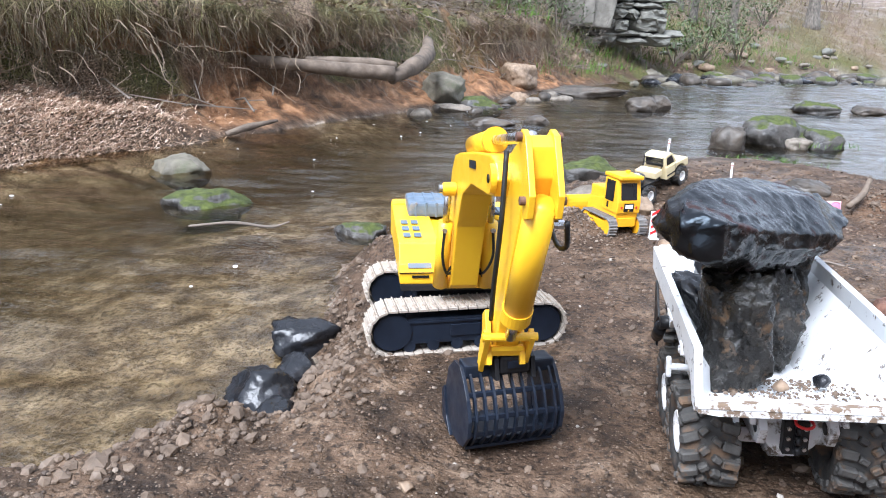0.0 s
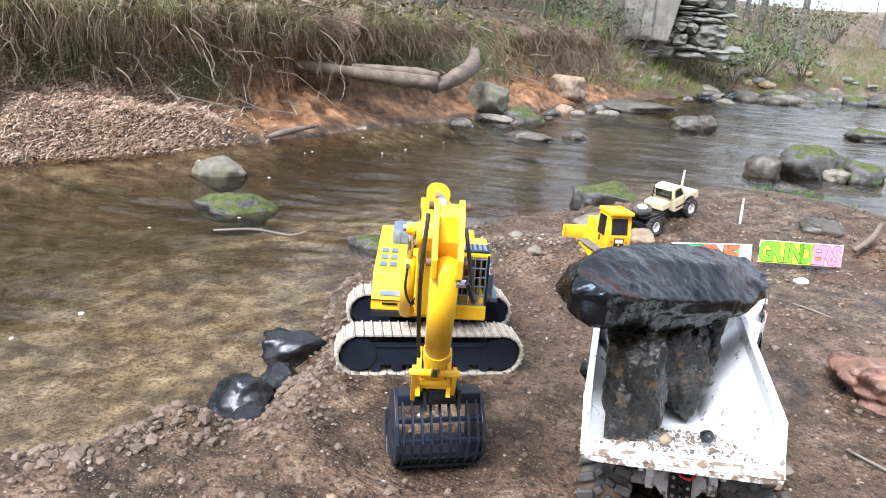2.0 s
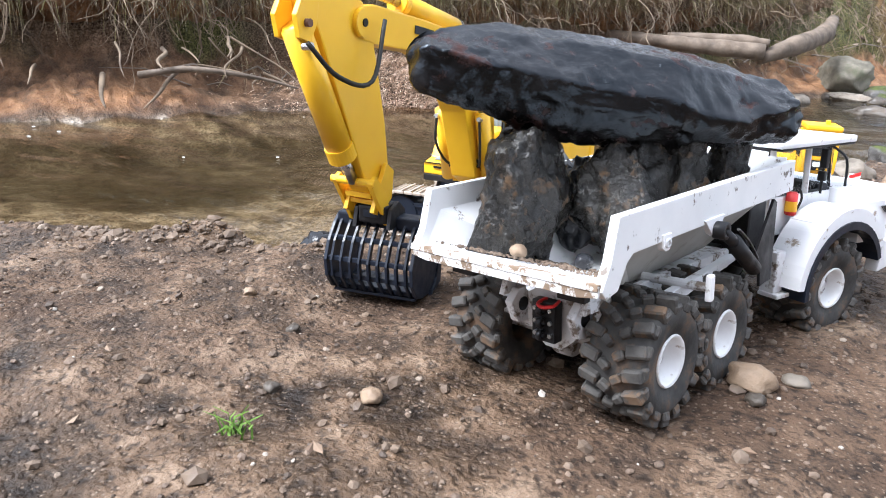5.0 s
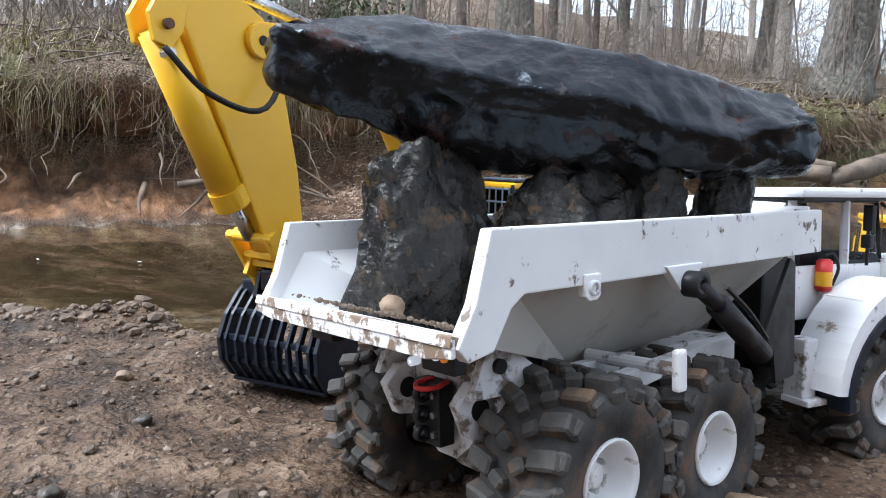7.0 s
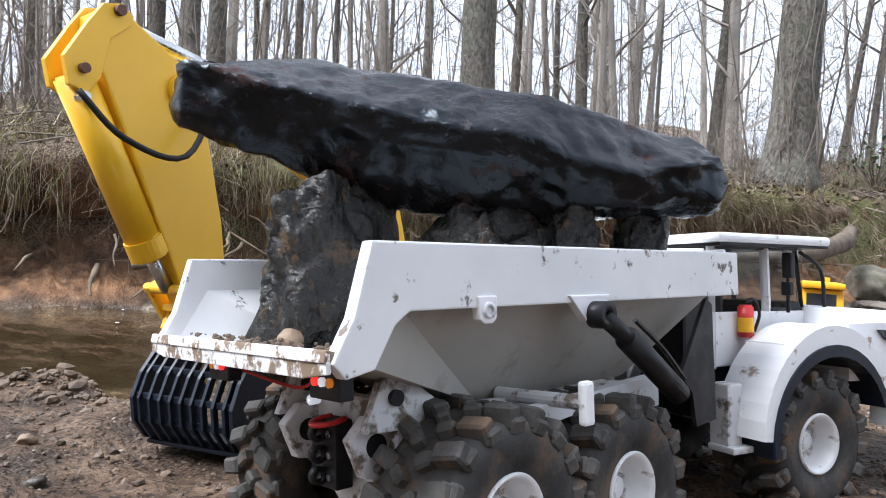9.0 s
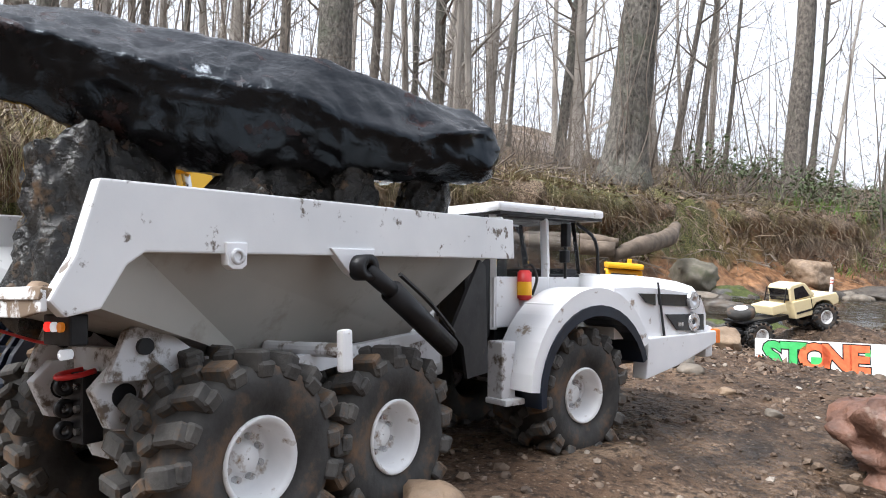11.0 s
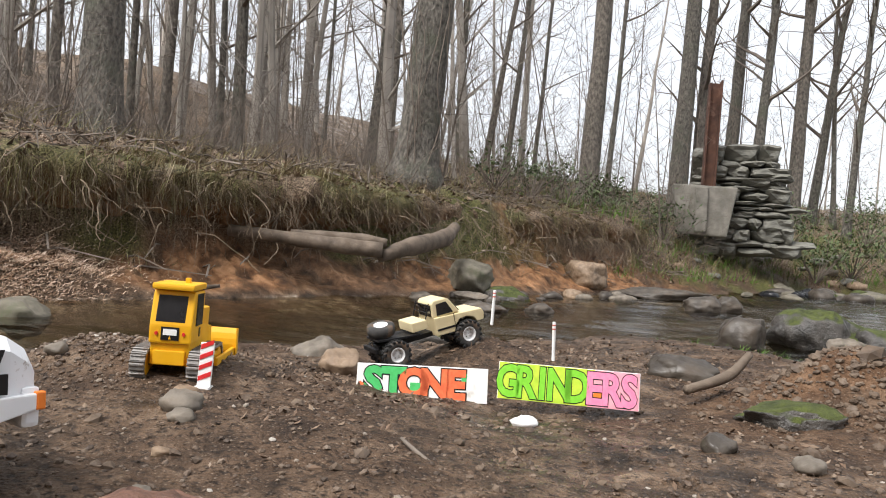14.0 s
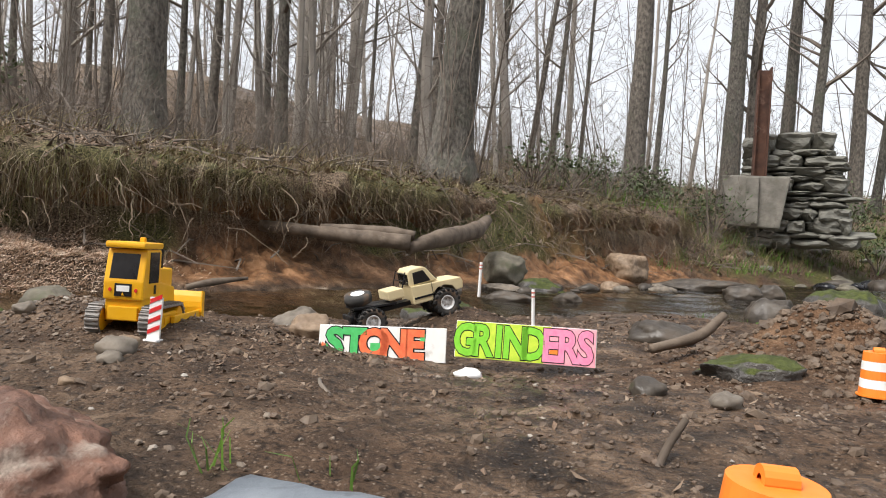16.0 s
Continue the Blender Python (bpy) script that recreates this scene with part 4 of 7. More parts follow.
    part("front_axle", rod((-.1, .022, .067), (.1, .022, .067), .011, 16), ch, t, m=REL)
    part("marker_lamp", box((.01, .01, .02), (.122, .291, .12), .002), M["orange"], t, m=REL)
    part("exhaust_box", box((.05, .04, .1), (.03, -.1, .18), .004), M["black"], t, m=REL)
    ext = part("fire_extinguisher", cyl(.0085, .036, (.064, -.034, .192), bev=.002), M["red"], t, "red fire extinguisher with yellow label", True, REL)
    part("label_band", cyl(.0088, .016, (.064, -.034, .188)), M["dozer_yellow"], ext)
    part("nozzle", tube(smooth_path([(.064, -.034, .214), (.068, -.026, .216), (.071, -.02, .2), (.067, -.024, .18)], 4), .0018, 6), M["hose"], ext)
    return t


def hood_mesh():
    """A hood that slopes to the front, with a rounded nose."""
    bm = bmesh.new()
    rows = []
    for y, zt, hw in ((.075, .207, .112), (.12, .208, .118), (.17, .205, .12), (.22, .2, .12), (.262, .193, .117), (.283, .178, .110), (.29, .15, .108), (.288, .122, .108)):
        rows.append([bm.verts.new(p) for p in ((-hw, y, min(.125, zt)), (-hw, y, zt - .018 if zt > .15 else zt), (-hw * .88, y, zt - .003 if zt > .15 else zt), (0, y, zt), (hw * .88, y, zt - .003 if zt > .15 else zt), (hw, y, zt - .018 if zt > .15 else zt), (hw, y, min(.125, zt)))])
    for a, b in zip(rows, rows[1:]):
        for k in range(6):
            bm.faces.new((a[k], a[k + 1], b[k + 1], b[k]))
    bm.faces.new(rows[0])
    bmesh.ops.remove_doubles(bm, verts=bm.verts, dist=1e-4)
    return bm


truck = build_truck()


# ---- the stones it carries ----
SLAB_A, SLAB_B = Vector((-.167, -.602)), Vector((.088, -.178))


def slab_mesh():
    """A thick flagstone: its top tilted to one side, an undercut belly and blunt broken ends."""
    along = (SLAB_B - SLAB_A).normalized()
    out = Vector((along.y, -along.x))
    length, us = (SLAB_B - SLAB_A).length, np.linspace(0, 1, 110)
    P = lambda u, k, v: float(np.interp(u, k, v))
    bm, rings, m = bmesh.new(), [], 72
    for u in us:
        front = P(u, [0, .12, .25, .45, .62, .75, .9, 1], [-.004, .008, .012, .026, .038, .03, .016, -.004])
        back = P(u, [0, .06, .3, .6, .85, 1], [-.1, -.118, -.132, -.132, -.115, -.09])
        zf = P(u, [0, .1, .22, .4, .6, .7, .82, 1], [.438, .424, .411, .394, .378, .36, .352, .374])
        zt = P(u, [0, .05, .2, .5, .75, .9, .97, 1], [.45, .458, .466, .45, .43, .408, .402, .394])
        zb = P(u, [0, .05, .14, .3, .45, .8, .95, 1], [.374, .368, .356, .32, .310, .311, .318, .324])
        tuck = P(u, [0, .08, .3, .6, .8, 1], [.002, .01, .045, .06, .03, .004])
        mid = P(u, [0, .15, .4, .7, 1], [.35, .5, .6, .75, .5])
        prof = [(front, zf), (front - .004, zf - (zf - zb) * .3), (front - tuck * .6, zf - (zf - zb) * .75), (front - tuck - .012, zb), (back + .045, zb + .004), (back + .008, zb + .03),
                (back, (zb + zt) / 2), (back + .016, zt - .012), (back + .04, zt), (back + (front - back) * mid, zt - (zt - zf) * .22)]
        seg = [math.hypot(p[0] - q[0], p[1] - q[1]) for p, q in zip(prof, prof[1:] + prof[:1])]
        run = np.concatenate([[0], np.cumsum(seg)])
        at = np.linspace(0, run[-1], m, endpoint=False)
        ss, zs = np.interp(at, run, [p[0] for p in prof] + [prof[0][0]]), np.interp(at, run, [p[1] for p in prof] + [prof[0][1]])
        cs, cz = (front + back) / 2, (zb + zt) / 2
        row = []
        for a, z in zip(ss, zs):
            p = Vector((*(SLAB_A + along * (u * length) + out * float(a)), float(z)))
            big = noise.fractal(p * 15, .8, 2.1, 4)
            chip = abs(noise.noise(p * 34)) + .5 * abs(noise.noise(p * 75))
            top = z > (zf + zt) / 2 - .01
            d = (.006 * big - .006 * chip + .0025 * noise.noise(p * 120)) * (.5 if top else 1.0)
            away = Vector((*(out * float(a - cs)), float(z - cz) * 1.6)).normalized()
            p += away * d
            p.x += .004 * noise.noise(p * 22 + Vector((9, 0, 0)))
            row.append(bm.verts.new(p))
        rings.append(row)
    for r0, r1 in zip(rings, rings[1:]):
        for k in range(m):
            bm.faces.new((r0[k], r0[(k + 1) % m], r1[(k + 1) % m], r1[k]))
    for row, way in ((rings[0], -1), (rings[-1], 1)):
        c = sum((v.co for v in row), Vector()) / m
        prev = row
        for f in (.9, .72, .5, .28, .1):
            cur = []
            for v in row:
                o = c.lerp(v.co, f)
                o += Vector((*(along * way * (.016 * (1 - f ** 3))), 0)) + Vector((.006, .006, .004)) * noise.noise(o * 45)
                cur.append(bm.verts.new(o))
            for k in range(m):
                bm.faces.new((prev[k], prev[(k + 1) % m], cur[(k + 1) % m], cur[k]))
            prev = cur
        bm.faces.new(prev)
    return bm


def loose(name, bm, material, m, label, category="stone", group="", smooth=True):
    ob = part(name, bm, material, None, "", smooth)
    ob.matrix_basis = m
    return tagged(ob, label, category, group)


loose("capstone_slab", slab_mesh(), M["wet_slab"], pose(0, 0, 0), "long wet near-black stone slab resting on upright stones", "stone slab")
for size, seed, m, mt, words in (
        ((.054, .07, .1), 5, pose(-.108, -.464, .252, 3, 3, 8), "stone_grit", "upright dark gritty stone carrying the slab"),
        ((.062, .08, .088), 12, pose(-.035, -.345, .222, 14, 18, -14), "stone_grit", "leaning dark stone crusted with wet grit"),
        ((.05, .06, .075), 23, pose(-.005, -.275, .238, 10, 10, 10), "stone_grit", "wet stone wedged under the slab"),
        ((.045, .085, .07), 31, pose(-.105, -.31, .215, -6, -14, 18), "stone_wetblack", "wet black stone leaning on the bed's side"),
        ((.04, .05, .06), 37, pose(-.07, -.215, .232, -8, 12, 40), "stone_wetblack", "wet black stone by the bed's front wall"),
        ((.028, .028, .055), 33, pose(.035, -.2, .245, 8, 8, 10), "stone_grit", "pointed dark stone near the cab")):
    loose("upright_stone", rock(size, seed, .34, 5, boxy=5.0), M[mt], BED @ m, words, group="stones in the bed")
loose("pebble", rock((.012, .014, .011), 41, .15, 3), M["stone_wetblack"], BED @ pose(.005, -.5, .178), "smooth black pebble lying in the dump bed", "pebble")
loose("pebble", rock((.011, .011, .01), 42, .15, 3), M["stone_tan"], BED @ pose(-.06, -.54, .189), "pale pebble lying on the dump bed floor", "pebble")


# ---- the excavator ----
EXC = pose(-.63, -.04, .002, 0, 0, 20.6)


def track_path(n, length, h):
    """Points and headings round a track's loop."""
    r, straight = h / 2, length - h
    total = 2 * straight + 2 * math.pi * r
    out = []
    for k in range(n):
        s = total * k / n
        if s < straight:
            out.append((-straight / 2 + s, h, 0))
        elif s < straight + math.pi * r:
            a = (s - straight) / r
            out.append((straight / 2 + r * math.sin(a), r + r * math.cos(a), -a))
        elif s < 2 * straight + math.pi * r:
            out.append((straight / 2 - (s - straight - math.pi * r), 0, math.pi))
        else:
            a = (s - 2 * straight - math.pi * r) / r
            out.append((-straight / 2 - r * math.sin(a), r - r * math.cos(a), math.pi - a))
    return out


def add_track(parent, m, length, h, width, n, pad_mat, frame_mat, plain=False):
    """A track along local x: frame, wheels and pads."""
    frame_o = part("track_frame", plate([(-length * .4, h * .2), (length * .36, h * .2), (length * .38, h * .4), (length * .36, h * .78), (-length * .4, h * .78), (-length * .43, h * .5)], width * .72, "y", 0, .003), frame_mat, parent, m=m)
    for x in (-length / 2 + h / 2, length / 2 - h / 2):
        part("track_wheel", cyl(h * .42, width * .8, (x, 0, h / 2), (90, 0, 0), 28, bev=.002), frame_mat, frame_o, smooth=False)
    for k in range(6):
        part("roller", cyl(h * .13, width * .74, (-length * .3 + length * .6 * k / 5, 0, h * .16), (90, 0, 0), 14), frame_mat, frame_o)
    part("step_plate", box((length * .15, .004, h * .26), (length * -.02, -width * .37, h * .48), .001), frame_mat, frame_o)
    part("side_rib", box((length * .66, .004, h * .05), (-length * .04, -width * .37, h * .7), .001), frame_mat, frame_o)
    part("side_slot", box((.012, .003, h * .09), (-length * .3, -width * .365, h * .45), .001), M["black"], frame_o)
    seg = 2 * (length - h) / n + math.pi * h / n
    one = box((seg * .93, width, .006), bev=.0008, seg=1)
    box((.003, width * .98, .009), (seg * .3, 0, .002), bm=one)
    box((.0022, width * .9, .0075), (-seg * .25, 0, .0015), bm=one)
    me = bpy.data.meshes.new("track_pad")
    one.to_mesh(me)
    one.free()
    me.materials.append(pad_mat)
    for x, z, a in track_path(n, length, h):
        p = new("track_pad", me)
        p.parent = frame_o
        p.matrix_basis = pose(x, 0, z, 0, -math.degrees(a), 0)


def build_excavator():
    e = thing("excavator", EXC, "yellow tracked model excavator on navy undercarriage, boom reaching out", "model excavator")
    ye, nv = M["yellow"], M["navy"]
    for y in (-.092, .158):
        add_track(e, pose(.013, y, .003, 0, 0, 6.5), .424, .098, .072, 46, M["pad"], nv)
    part("carbody", box((.2, .2, .05), (.01, .035, .07), .008), nv, e, "navy undercarriage centre")
    part("slew_ring", cyl(.075, .02, (.0, .03, .112), seg=40), M["black"], e, smooth=False)
    # upper house
    house = part("house", box((.262, .395, .014), (.004, .125, .126), .002), M["black"], e, "yellow engine house with vents and dark hood")
    part("left_box", plate([(-.068, .133), (-.068, .158), (-.05, .162), (-.035, .165), (-.012, .207), (.32, .212), (.322, .133)], .088, "x", -.085, .003), ye, house)
    part("centre_box", plate([(-.01, .133), (-.01, .19), (.32, .205), (.322, .133)], .085, "x", .0, .002), ye, house)
    part("right_box", plate([(.055, .133), (.055, .205), (.32, .21), (.322, .133)], .09, "x", .086, .003), ye, house)
    part("counterweight", box((.264, .05, .1), (.002, .335, .17), .012), ye, house)
    part("boom_foot_box", plate([(-.09, .13), (-.092, .15), (-.02, .17), (.02, .17), (.02, .13)], .088, "x", .0, .002), ye, house)
    hood = part("engine_hood", box((.165, .12, .036), (-.012, .262, .226), .008), M["hood_blue"], house, "slate blue ribbed engine hood")
    for k in range(6):
        part("hood_rib", box((.006, .122, .038), (-.075 + .025 * k, .262, .2265), .002), M["hood_blue"], hood)
    for k in range(2):
        for j in range(3):
            part("vent", box((.016, .03, .002), (-.108 + .024 * k, .04 + .052 * j, .2105 + .0008 * j)), M["hood_blue"], house)
    part("front_vent", box((.036, .002, .005), (-.085, -.0695, .15)), M["black"], house)
    part("front_vent_upper", box((.05, .02, .002), (-.085, -.043, .1655), 0, (12, 0, 0)), M["hood_blue"], house)
    part("seam", box((.089, .002, .002), (-.085, -.0695, .1585)), M["black"], house)
    part("exhaust", rod((.035, .27, .2), (.035, .27, .285), .009, 14, bev=.002), M["hood_blue"], house, "grey exhaust stack", True)
    part("exhaust_tip", rod((.035, .27, .282), (.033, .262, .3), .007, 14), M["hood_blue"], house, smooth=True)
    part("catwalk", box((.05, .24, .012), (.152, .16, .13), .002), M["hood_blue"], house, "grey side catwalk")
    part("catwalk_slope", plate([(.03, .136), (.03, .2), (.1, .16), (.1, .136)], .02, "x", .152, .002), M["hood_blue"], house)
    part("handrail", tube(smooth_path([(.14, .06, .2), (.145, .07, .25), (.145, .16, .25), (.14, .17, .21)], 4), .002, 6), ye, house)
    # cab
    cab = part("cab", box((.078, .13, .036), (.098, -.015, .142), .004), ye, e, "yellow cab with barred front guard")
    part("cab_roof", box((.08, .128, .01), (.098, -.01, .279), .003), ye, cab)
    for x in (.062, .134):
        for y in (-.072, .046):
            part("cab_post", box((.006, .007, .125), (x, y, .218), .001), ye if y > 0 else M["navy"], cab)
    part("cab_back", box((.072, .005, .12), (.098, .047, .218), .001), ye, cab)
    part("side_glass", box((.002, .11, .1), (.135, -.014, .222)), M["dark_glass"], cab)
    part("side_glass", box((.002, .11, .1), (.061, -.014, .222)), M["dark_glass"], cab)
    part("front_glass", box((.068, .002, .118), (.098, -.07, .218)), M["glass"], cab).visible_shadow = False
    part("cab_seat", box((.04, .03, .06), (.098, 0, .19), .006), M["dash"], cab)
    part("figure", box((.032, .02, .04), (.098, -.02, .222), .008), M["seat_red"], cab, "plain red toy operator shape")
    for k in range(6):
        part("guard_bar", rod((.066 + .0128 * k, -.078, .162), (.066 + .0128 * k, -.078, .276), .0016, 6), M["hood_blue"], cab)
    for k in range(6):
        part("guard_rung", rod((.064, -.078, .163 + .022 * k), (.132, -.078, .163 + .022 * k), .0016, 6), M["hood_blue"], cab)
    part("roof_guard", box((.078, .06, .003), (.098, -.04, .287), .001), M["navy"], cab)
    for k in range(6):
        part("roof_slot", box((.007, .045, .0015), (.069 + .0116 * k, -.04, .2893)), M["hood_blue"], cab)
    # boom
    out = [(-.02, .14), (-.045, .27), (-.085, .385), (-.125, .42), (-.19, .435), (-.33, .46), (-.49, .482), (-.53, .48), (-.549, .458), (-.535, .432), (-.49, .424), (-.33, .406), (-.235, .366), (-.18, .29), (-.125, .15), (-.09, .13)]
    boom = part("boom", plate(out, .056, "x", 0, .003), ye, e, "yellow gooseneck boom")
    for s in (1, -1):
        part("boom_boss", cyl(.021, .008, (s * .031, -.528, .456), (0, 90, 0), 24, bev=.001), ye, boom)
        part("boss_pin", cyl(.006, .012, (s * .031, -.528, .456), (0, 90, 0), 14), M["black"], boom)
        part("name_bar", box((.0012, .062, .013), (s * .0292, -.345, .442), 0, (-8, 0, 0)), M["navy"], boom, "dark lettering bar")
        lift = part("lift_cylinder", rod((s * .047, -.098, .14), (s * .045, -.142, .29), .0155, 20, bev=.002), ye, e, "yellow boom lift cylinder", True)
        part("lift_rod", rod((s * .045, -.142, .288), (s * .043, -.160, .355), .0068, 14), M["steel"], lift, smooth=True)
        part("lift_eye", cyl(.013, .026, (s * .042, -.162, .36), (0, 90, 0), 20, bev=.002), ye, lift)
        part("lift_hose", tube(smooth_path([(s * .048, -.158, .275), (s * .05, -.155, .22), (s * .035, -.125, .175), (s * .012, -.108, .19)], 5), .0028, 7), M["hose"], lift)
        part("fitting", cyl(.005, .01, (s * .048, -.157, .276), (80, 0, 0), 8), M["steel"], lift)
        part("loop_hose", tube(smooth_path([(s * .045, -.112, .148), (s * .03, -.12, .185), (s * .006, -.118, .2), (s * -.012, -.11, .175)], 5), .0028, 7), M["hose"], e)
    part("boom_pin", rod((-.062, -.161, .36), (.062, -.161, .36), .008, 14), M["steel"], boom)
    sc = part("stick_cylinder", rod((0, -.185, .448), (0, -.375, .486), .0185, 24, bev=.003), ye, e, "yellow stick cylinder with steel rod", True)
    part("cylinder_collar", rod((0, -.37, .485), (0, -.386, .4882), .021, 24, bev=.002), ye, sc)
    part("cylinder_eye", cyl(.014, .03, (0, -.18, .447), (0, 90, 0), 20, bev=.002), M["steel"], sc)
    part("stick_rod", rod((0, -.38, .487), (0, -.617, .527), .0078, 16), M["steel"], sc, smooth=True)
    # stick
    out = [(-.6, .527), (-.624, .53), (-.64, .518), (-.642, .48), (-.628, .45), (-.585, .358), (-.508, .19), (-.492, .172), (-.464, .174), (-.449, .2), (-.462, .3), (-.486, .4), (-.5, .452), (-.52, .484), (-.565, .508)]
    stick = part("stick", plate(out, .036, "x", 0, .003), ye, e, "yellow dipper stick", m=pose(.009, 0, 0))
    for s in (1, -1):
        out = [(-.598, .526), (-.613, .536), (-.634, .531), (-.652, .505), (-.676, .465), (-.67, .436), (-.65, .43), (-.635, .45), (-.625, .495), (-.6, .515)]
        part("clevis", plate(out, .008, "x", s * .018, .001), ye, stick)
        part("clevis_pin", cyl(.006, .012, (s * .023, -.617, .527), (0, 90, 0), 14), M["rust"], stick)
        part("clevis_pin", cyl(.0055, .012, (s * .023, -.656, .455), (0, 90, 0), 14), M["rust"], stick)
        out = [(-.475, .24), (-.455, .225), (-.46, .18), (-.495, .155), (-.515, .165), (-.5, .2)]
        part("foot_plate", plate(out, .008, "x", s * .026, .001), ye, stick)
        part("bell_link", plate([(-.534, .216), (-.518, .226), (-.49, .196), (-.474, .148), (-.486, .138), (-.51, .178)], .008, "x", s * .034, .001), ye, stick)
        part("stick_hose", tube(smooth_path([(s * .028, -.56, .5) if s < 0 else (.03, -.665, .43), (s * .034, -.58, .41) if s < 0 else (.045, -.62, .385), (s * .032, -.545, .31) if s < 0 else (.05, -.545, .375), (s * .028, -.515, .24) if s < 0 else (.036, -.49, .46)], 6), .0036, 8), M["hose"], stick, "black hydraulic hose", True)
    bc = part("bucket_cylinder", rod((0, -.655, .452), (0, -.556, .262), .0205, 24, bev=.003), ye, e, "yellow bucket cylinder", True, pose(.009, 0, 0))
    part("cylinder_collar", rod((0, -.565, .28), (0, -.5525, .256), .0225, 24, bev=.002), ye, bc)
    part("cylinder_rod", rod((0, -.556, .262), (0, -.527, .216), .0085, 14), M["steel"], bc, smooth=True)
    part("hose_fitting", cyl(.006, .014, (.022, -.655, .425), (0, 90, 0), 8), M["steel"], bc)
    part("link_pin", rod((-.042, -.526, .216), (.042, -.526, .216), .0065, 14), ye, bc)
    for k in range(3):
        part("link_step", box((.05, .008, .008), (0, -.512 + .011 * k, .192 - .013 * k), .001), ye, bc)
    # skeleton bucket
    B = pose(.026, -.497, .018, 0, 0, 9.5)
    bk = part("bucket", box((.15, .034, .022), (0, .035, .122), .004), nv, e, "dark navy skeleton bucket with open ribs", m=B)
    prof = [(-.002, .004), (-.022, .03), (-.026, .06), (-.012, .09), (.012, .116), (.03, .128)]
    for s in (1, -1):
        side_out = prof + [(.06, .125), (.088, .1), (.1, .06), (.085, .012), (.05, -.006), (.02, -.004)]
        part("side_plate", plate(side_out, .006, "x", s * .077, .001), nv, bk)
        part("side_cutter", plate([(.085, .012), (.1, .06), (.112, .05), (.105, .0), (.06, -.012)], .01, "x", s * .078, .001), nv, bk)
        part("coupler_ear", plate([(-.01, .118), (.0, .15), (.03, .158), (.055, .14), (.055, .11)], .007, "x", s * .03, .001), M["black"], bk)
    for k in range(9):
        xx = -.066 + .0165 * k
        inner = [(y + .009, z - .003) for y, z in prof[::-1]]
        part("rib", plate(prof + inner, .004, "x", xx), nv, bk)
        if k % 2 == 0:
            part("tooth", plate([(.06, -.006), (.09, .004), (.128, -.012), (.09, -.01)], .013, "x", xx, .001), nv, bk)
    for y, z in ((-.018, .032), (-.022, .062), (-.006, .094), (.004, .006)):
        part("cross_bar", box((.152, .006, .008), (0, y + .004, z), .001), nv, bk)
    part("floor_plate", box((.15, .1, .005), (0, .05, -.001), .001), nv, bk)
    part("quick_coupler", box((.05, .05, .03), (0, .02, .14), .005), M["black"], bk)
    part("coupler_slot", box((.028, .004, .012), (0, -.006, .142), .001), nv, bk)
    return e


excavator = build_excavator()


# ---- the bulldozer ----
def build_dozer():
    d = thing("bulldozer", pose(-.262, .795, .03, 0, 1.5, 33) @ Matrix.Diagonal((.72, .8, .96, 1)), "yellow model bulldozer with steel tracks and closed cab", "model bulldozer")
    ye = M["dozer_yellow"]
    for x in (-.078, .078):
        add_track(d, pose(x, .085, .0, 0, 0, 90), .225, .062, .042, 30, M["doz_track"], ye)
    part("hull", plate([(.0, .03), (-.008, .1), (.02, .118), (.08, .12), (.21, .1), (.225, .04)], .11, "x", 0, .004), ye, d)
    part("rear_panel", box((.088, .01, .03), (0, -.006, .048), .002), ye, d)
    cab = part("cab", plate([(-.012, .078), (-.014, .118), (.005, .19), (.095, .19), (.1, .1), (.1, .078)], .118, "x", 0, .005), ye, d, "yellow cab with dark windows")
    part("roof", box((.118, .122, .014), (0, .045, .199), .005), ye, cab)
    part("beacon", box((.014, .014, .012), (.02, .05, .211), .002), ye, cab)
    part("rear_window", box((.082, .003, .058), (-.002, -.004, .152), .001, (-15, 0, 0)), M["dark_glass"], cab)
    for s in (1, -1):
        part("side_window", box((.003, .06, .07), (s * .0595, .05, .15), .001), M["dark_glass"], cab)
        part("tail_lens", cyl(.0042, .003, (s * .038, -.0145, .1), (90, 0, 0), 12), M["red"], cab)
        part("badge", box((.002, .012, .02), (s * .0596, .06, .1), 0), M["black"], cab)
        part("push_arm", box((.012, .21, .018), (s * .105, .2, .03), .003), ye, d)
    plaque = part("rear_plaque", box((.05, .002, .028), (0, -.0135, .1)), M["black"], cab, "black plaque with plain pale bars")
    part("plaque_bar", box((.038, .0012, .013), (0, -.015, .103), .0005), M["plain_white"], plaque)
    bars = [(-.004, .095), (.004, .095), (0, .102)]
    part("plaque_mark", plate([(x, z - .007) for x, z in bars], .0014, "y", -.0148), ye, plaque)
    part("bonnet", box((.085, .12, .05), (0, .16, .12), .006), ye, d)
    part("exhaust", rod((.03, .16, .14), (.03, .16, .19), .005, 12), M["black"], d)
    blade = []
    for k in range(7):
        a = radians(-32 + 64 * k / 6)
        blade.append((.325 - .09 * math.cos(a) + .07, .045 + .075 * math.sin(a)))
    back = [(y - .006, z) for y, z in blade[::-1]]
    part("blade", plate(blade + back, .23, "x", 0), ye, d, "curved yellow dozer blade")
    for s in (1, -1):
        part("blade_end", plate([(.295, .006), (.318, .003), (.312, .085), (.295, .088)], .005, "x", s * .115, .001), ye, d)
    return d


dozer = build_dozer()


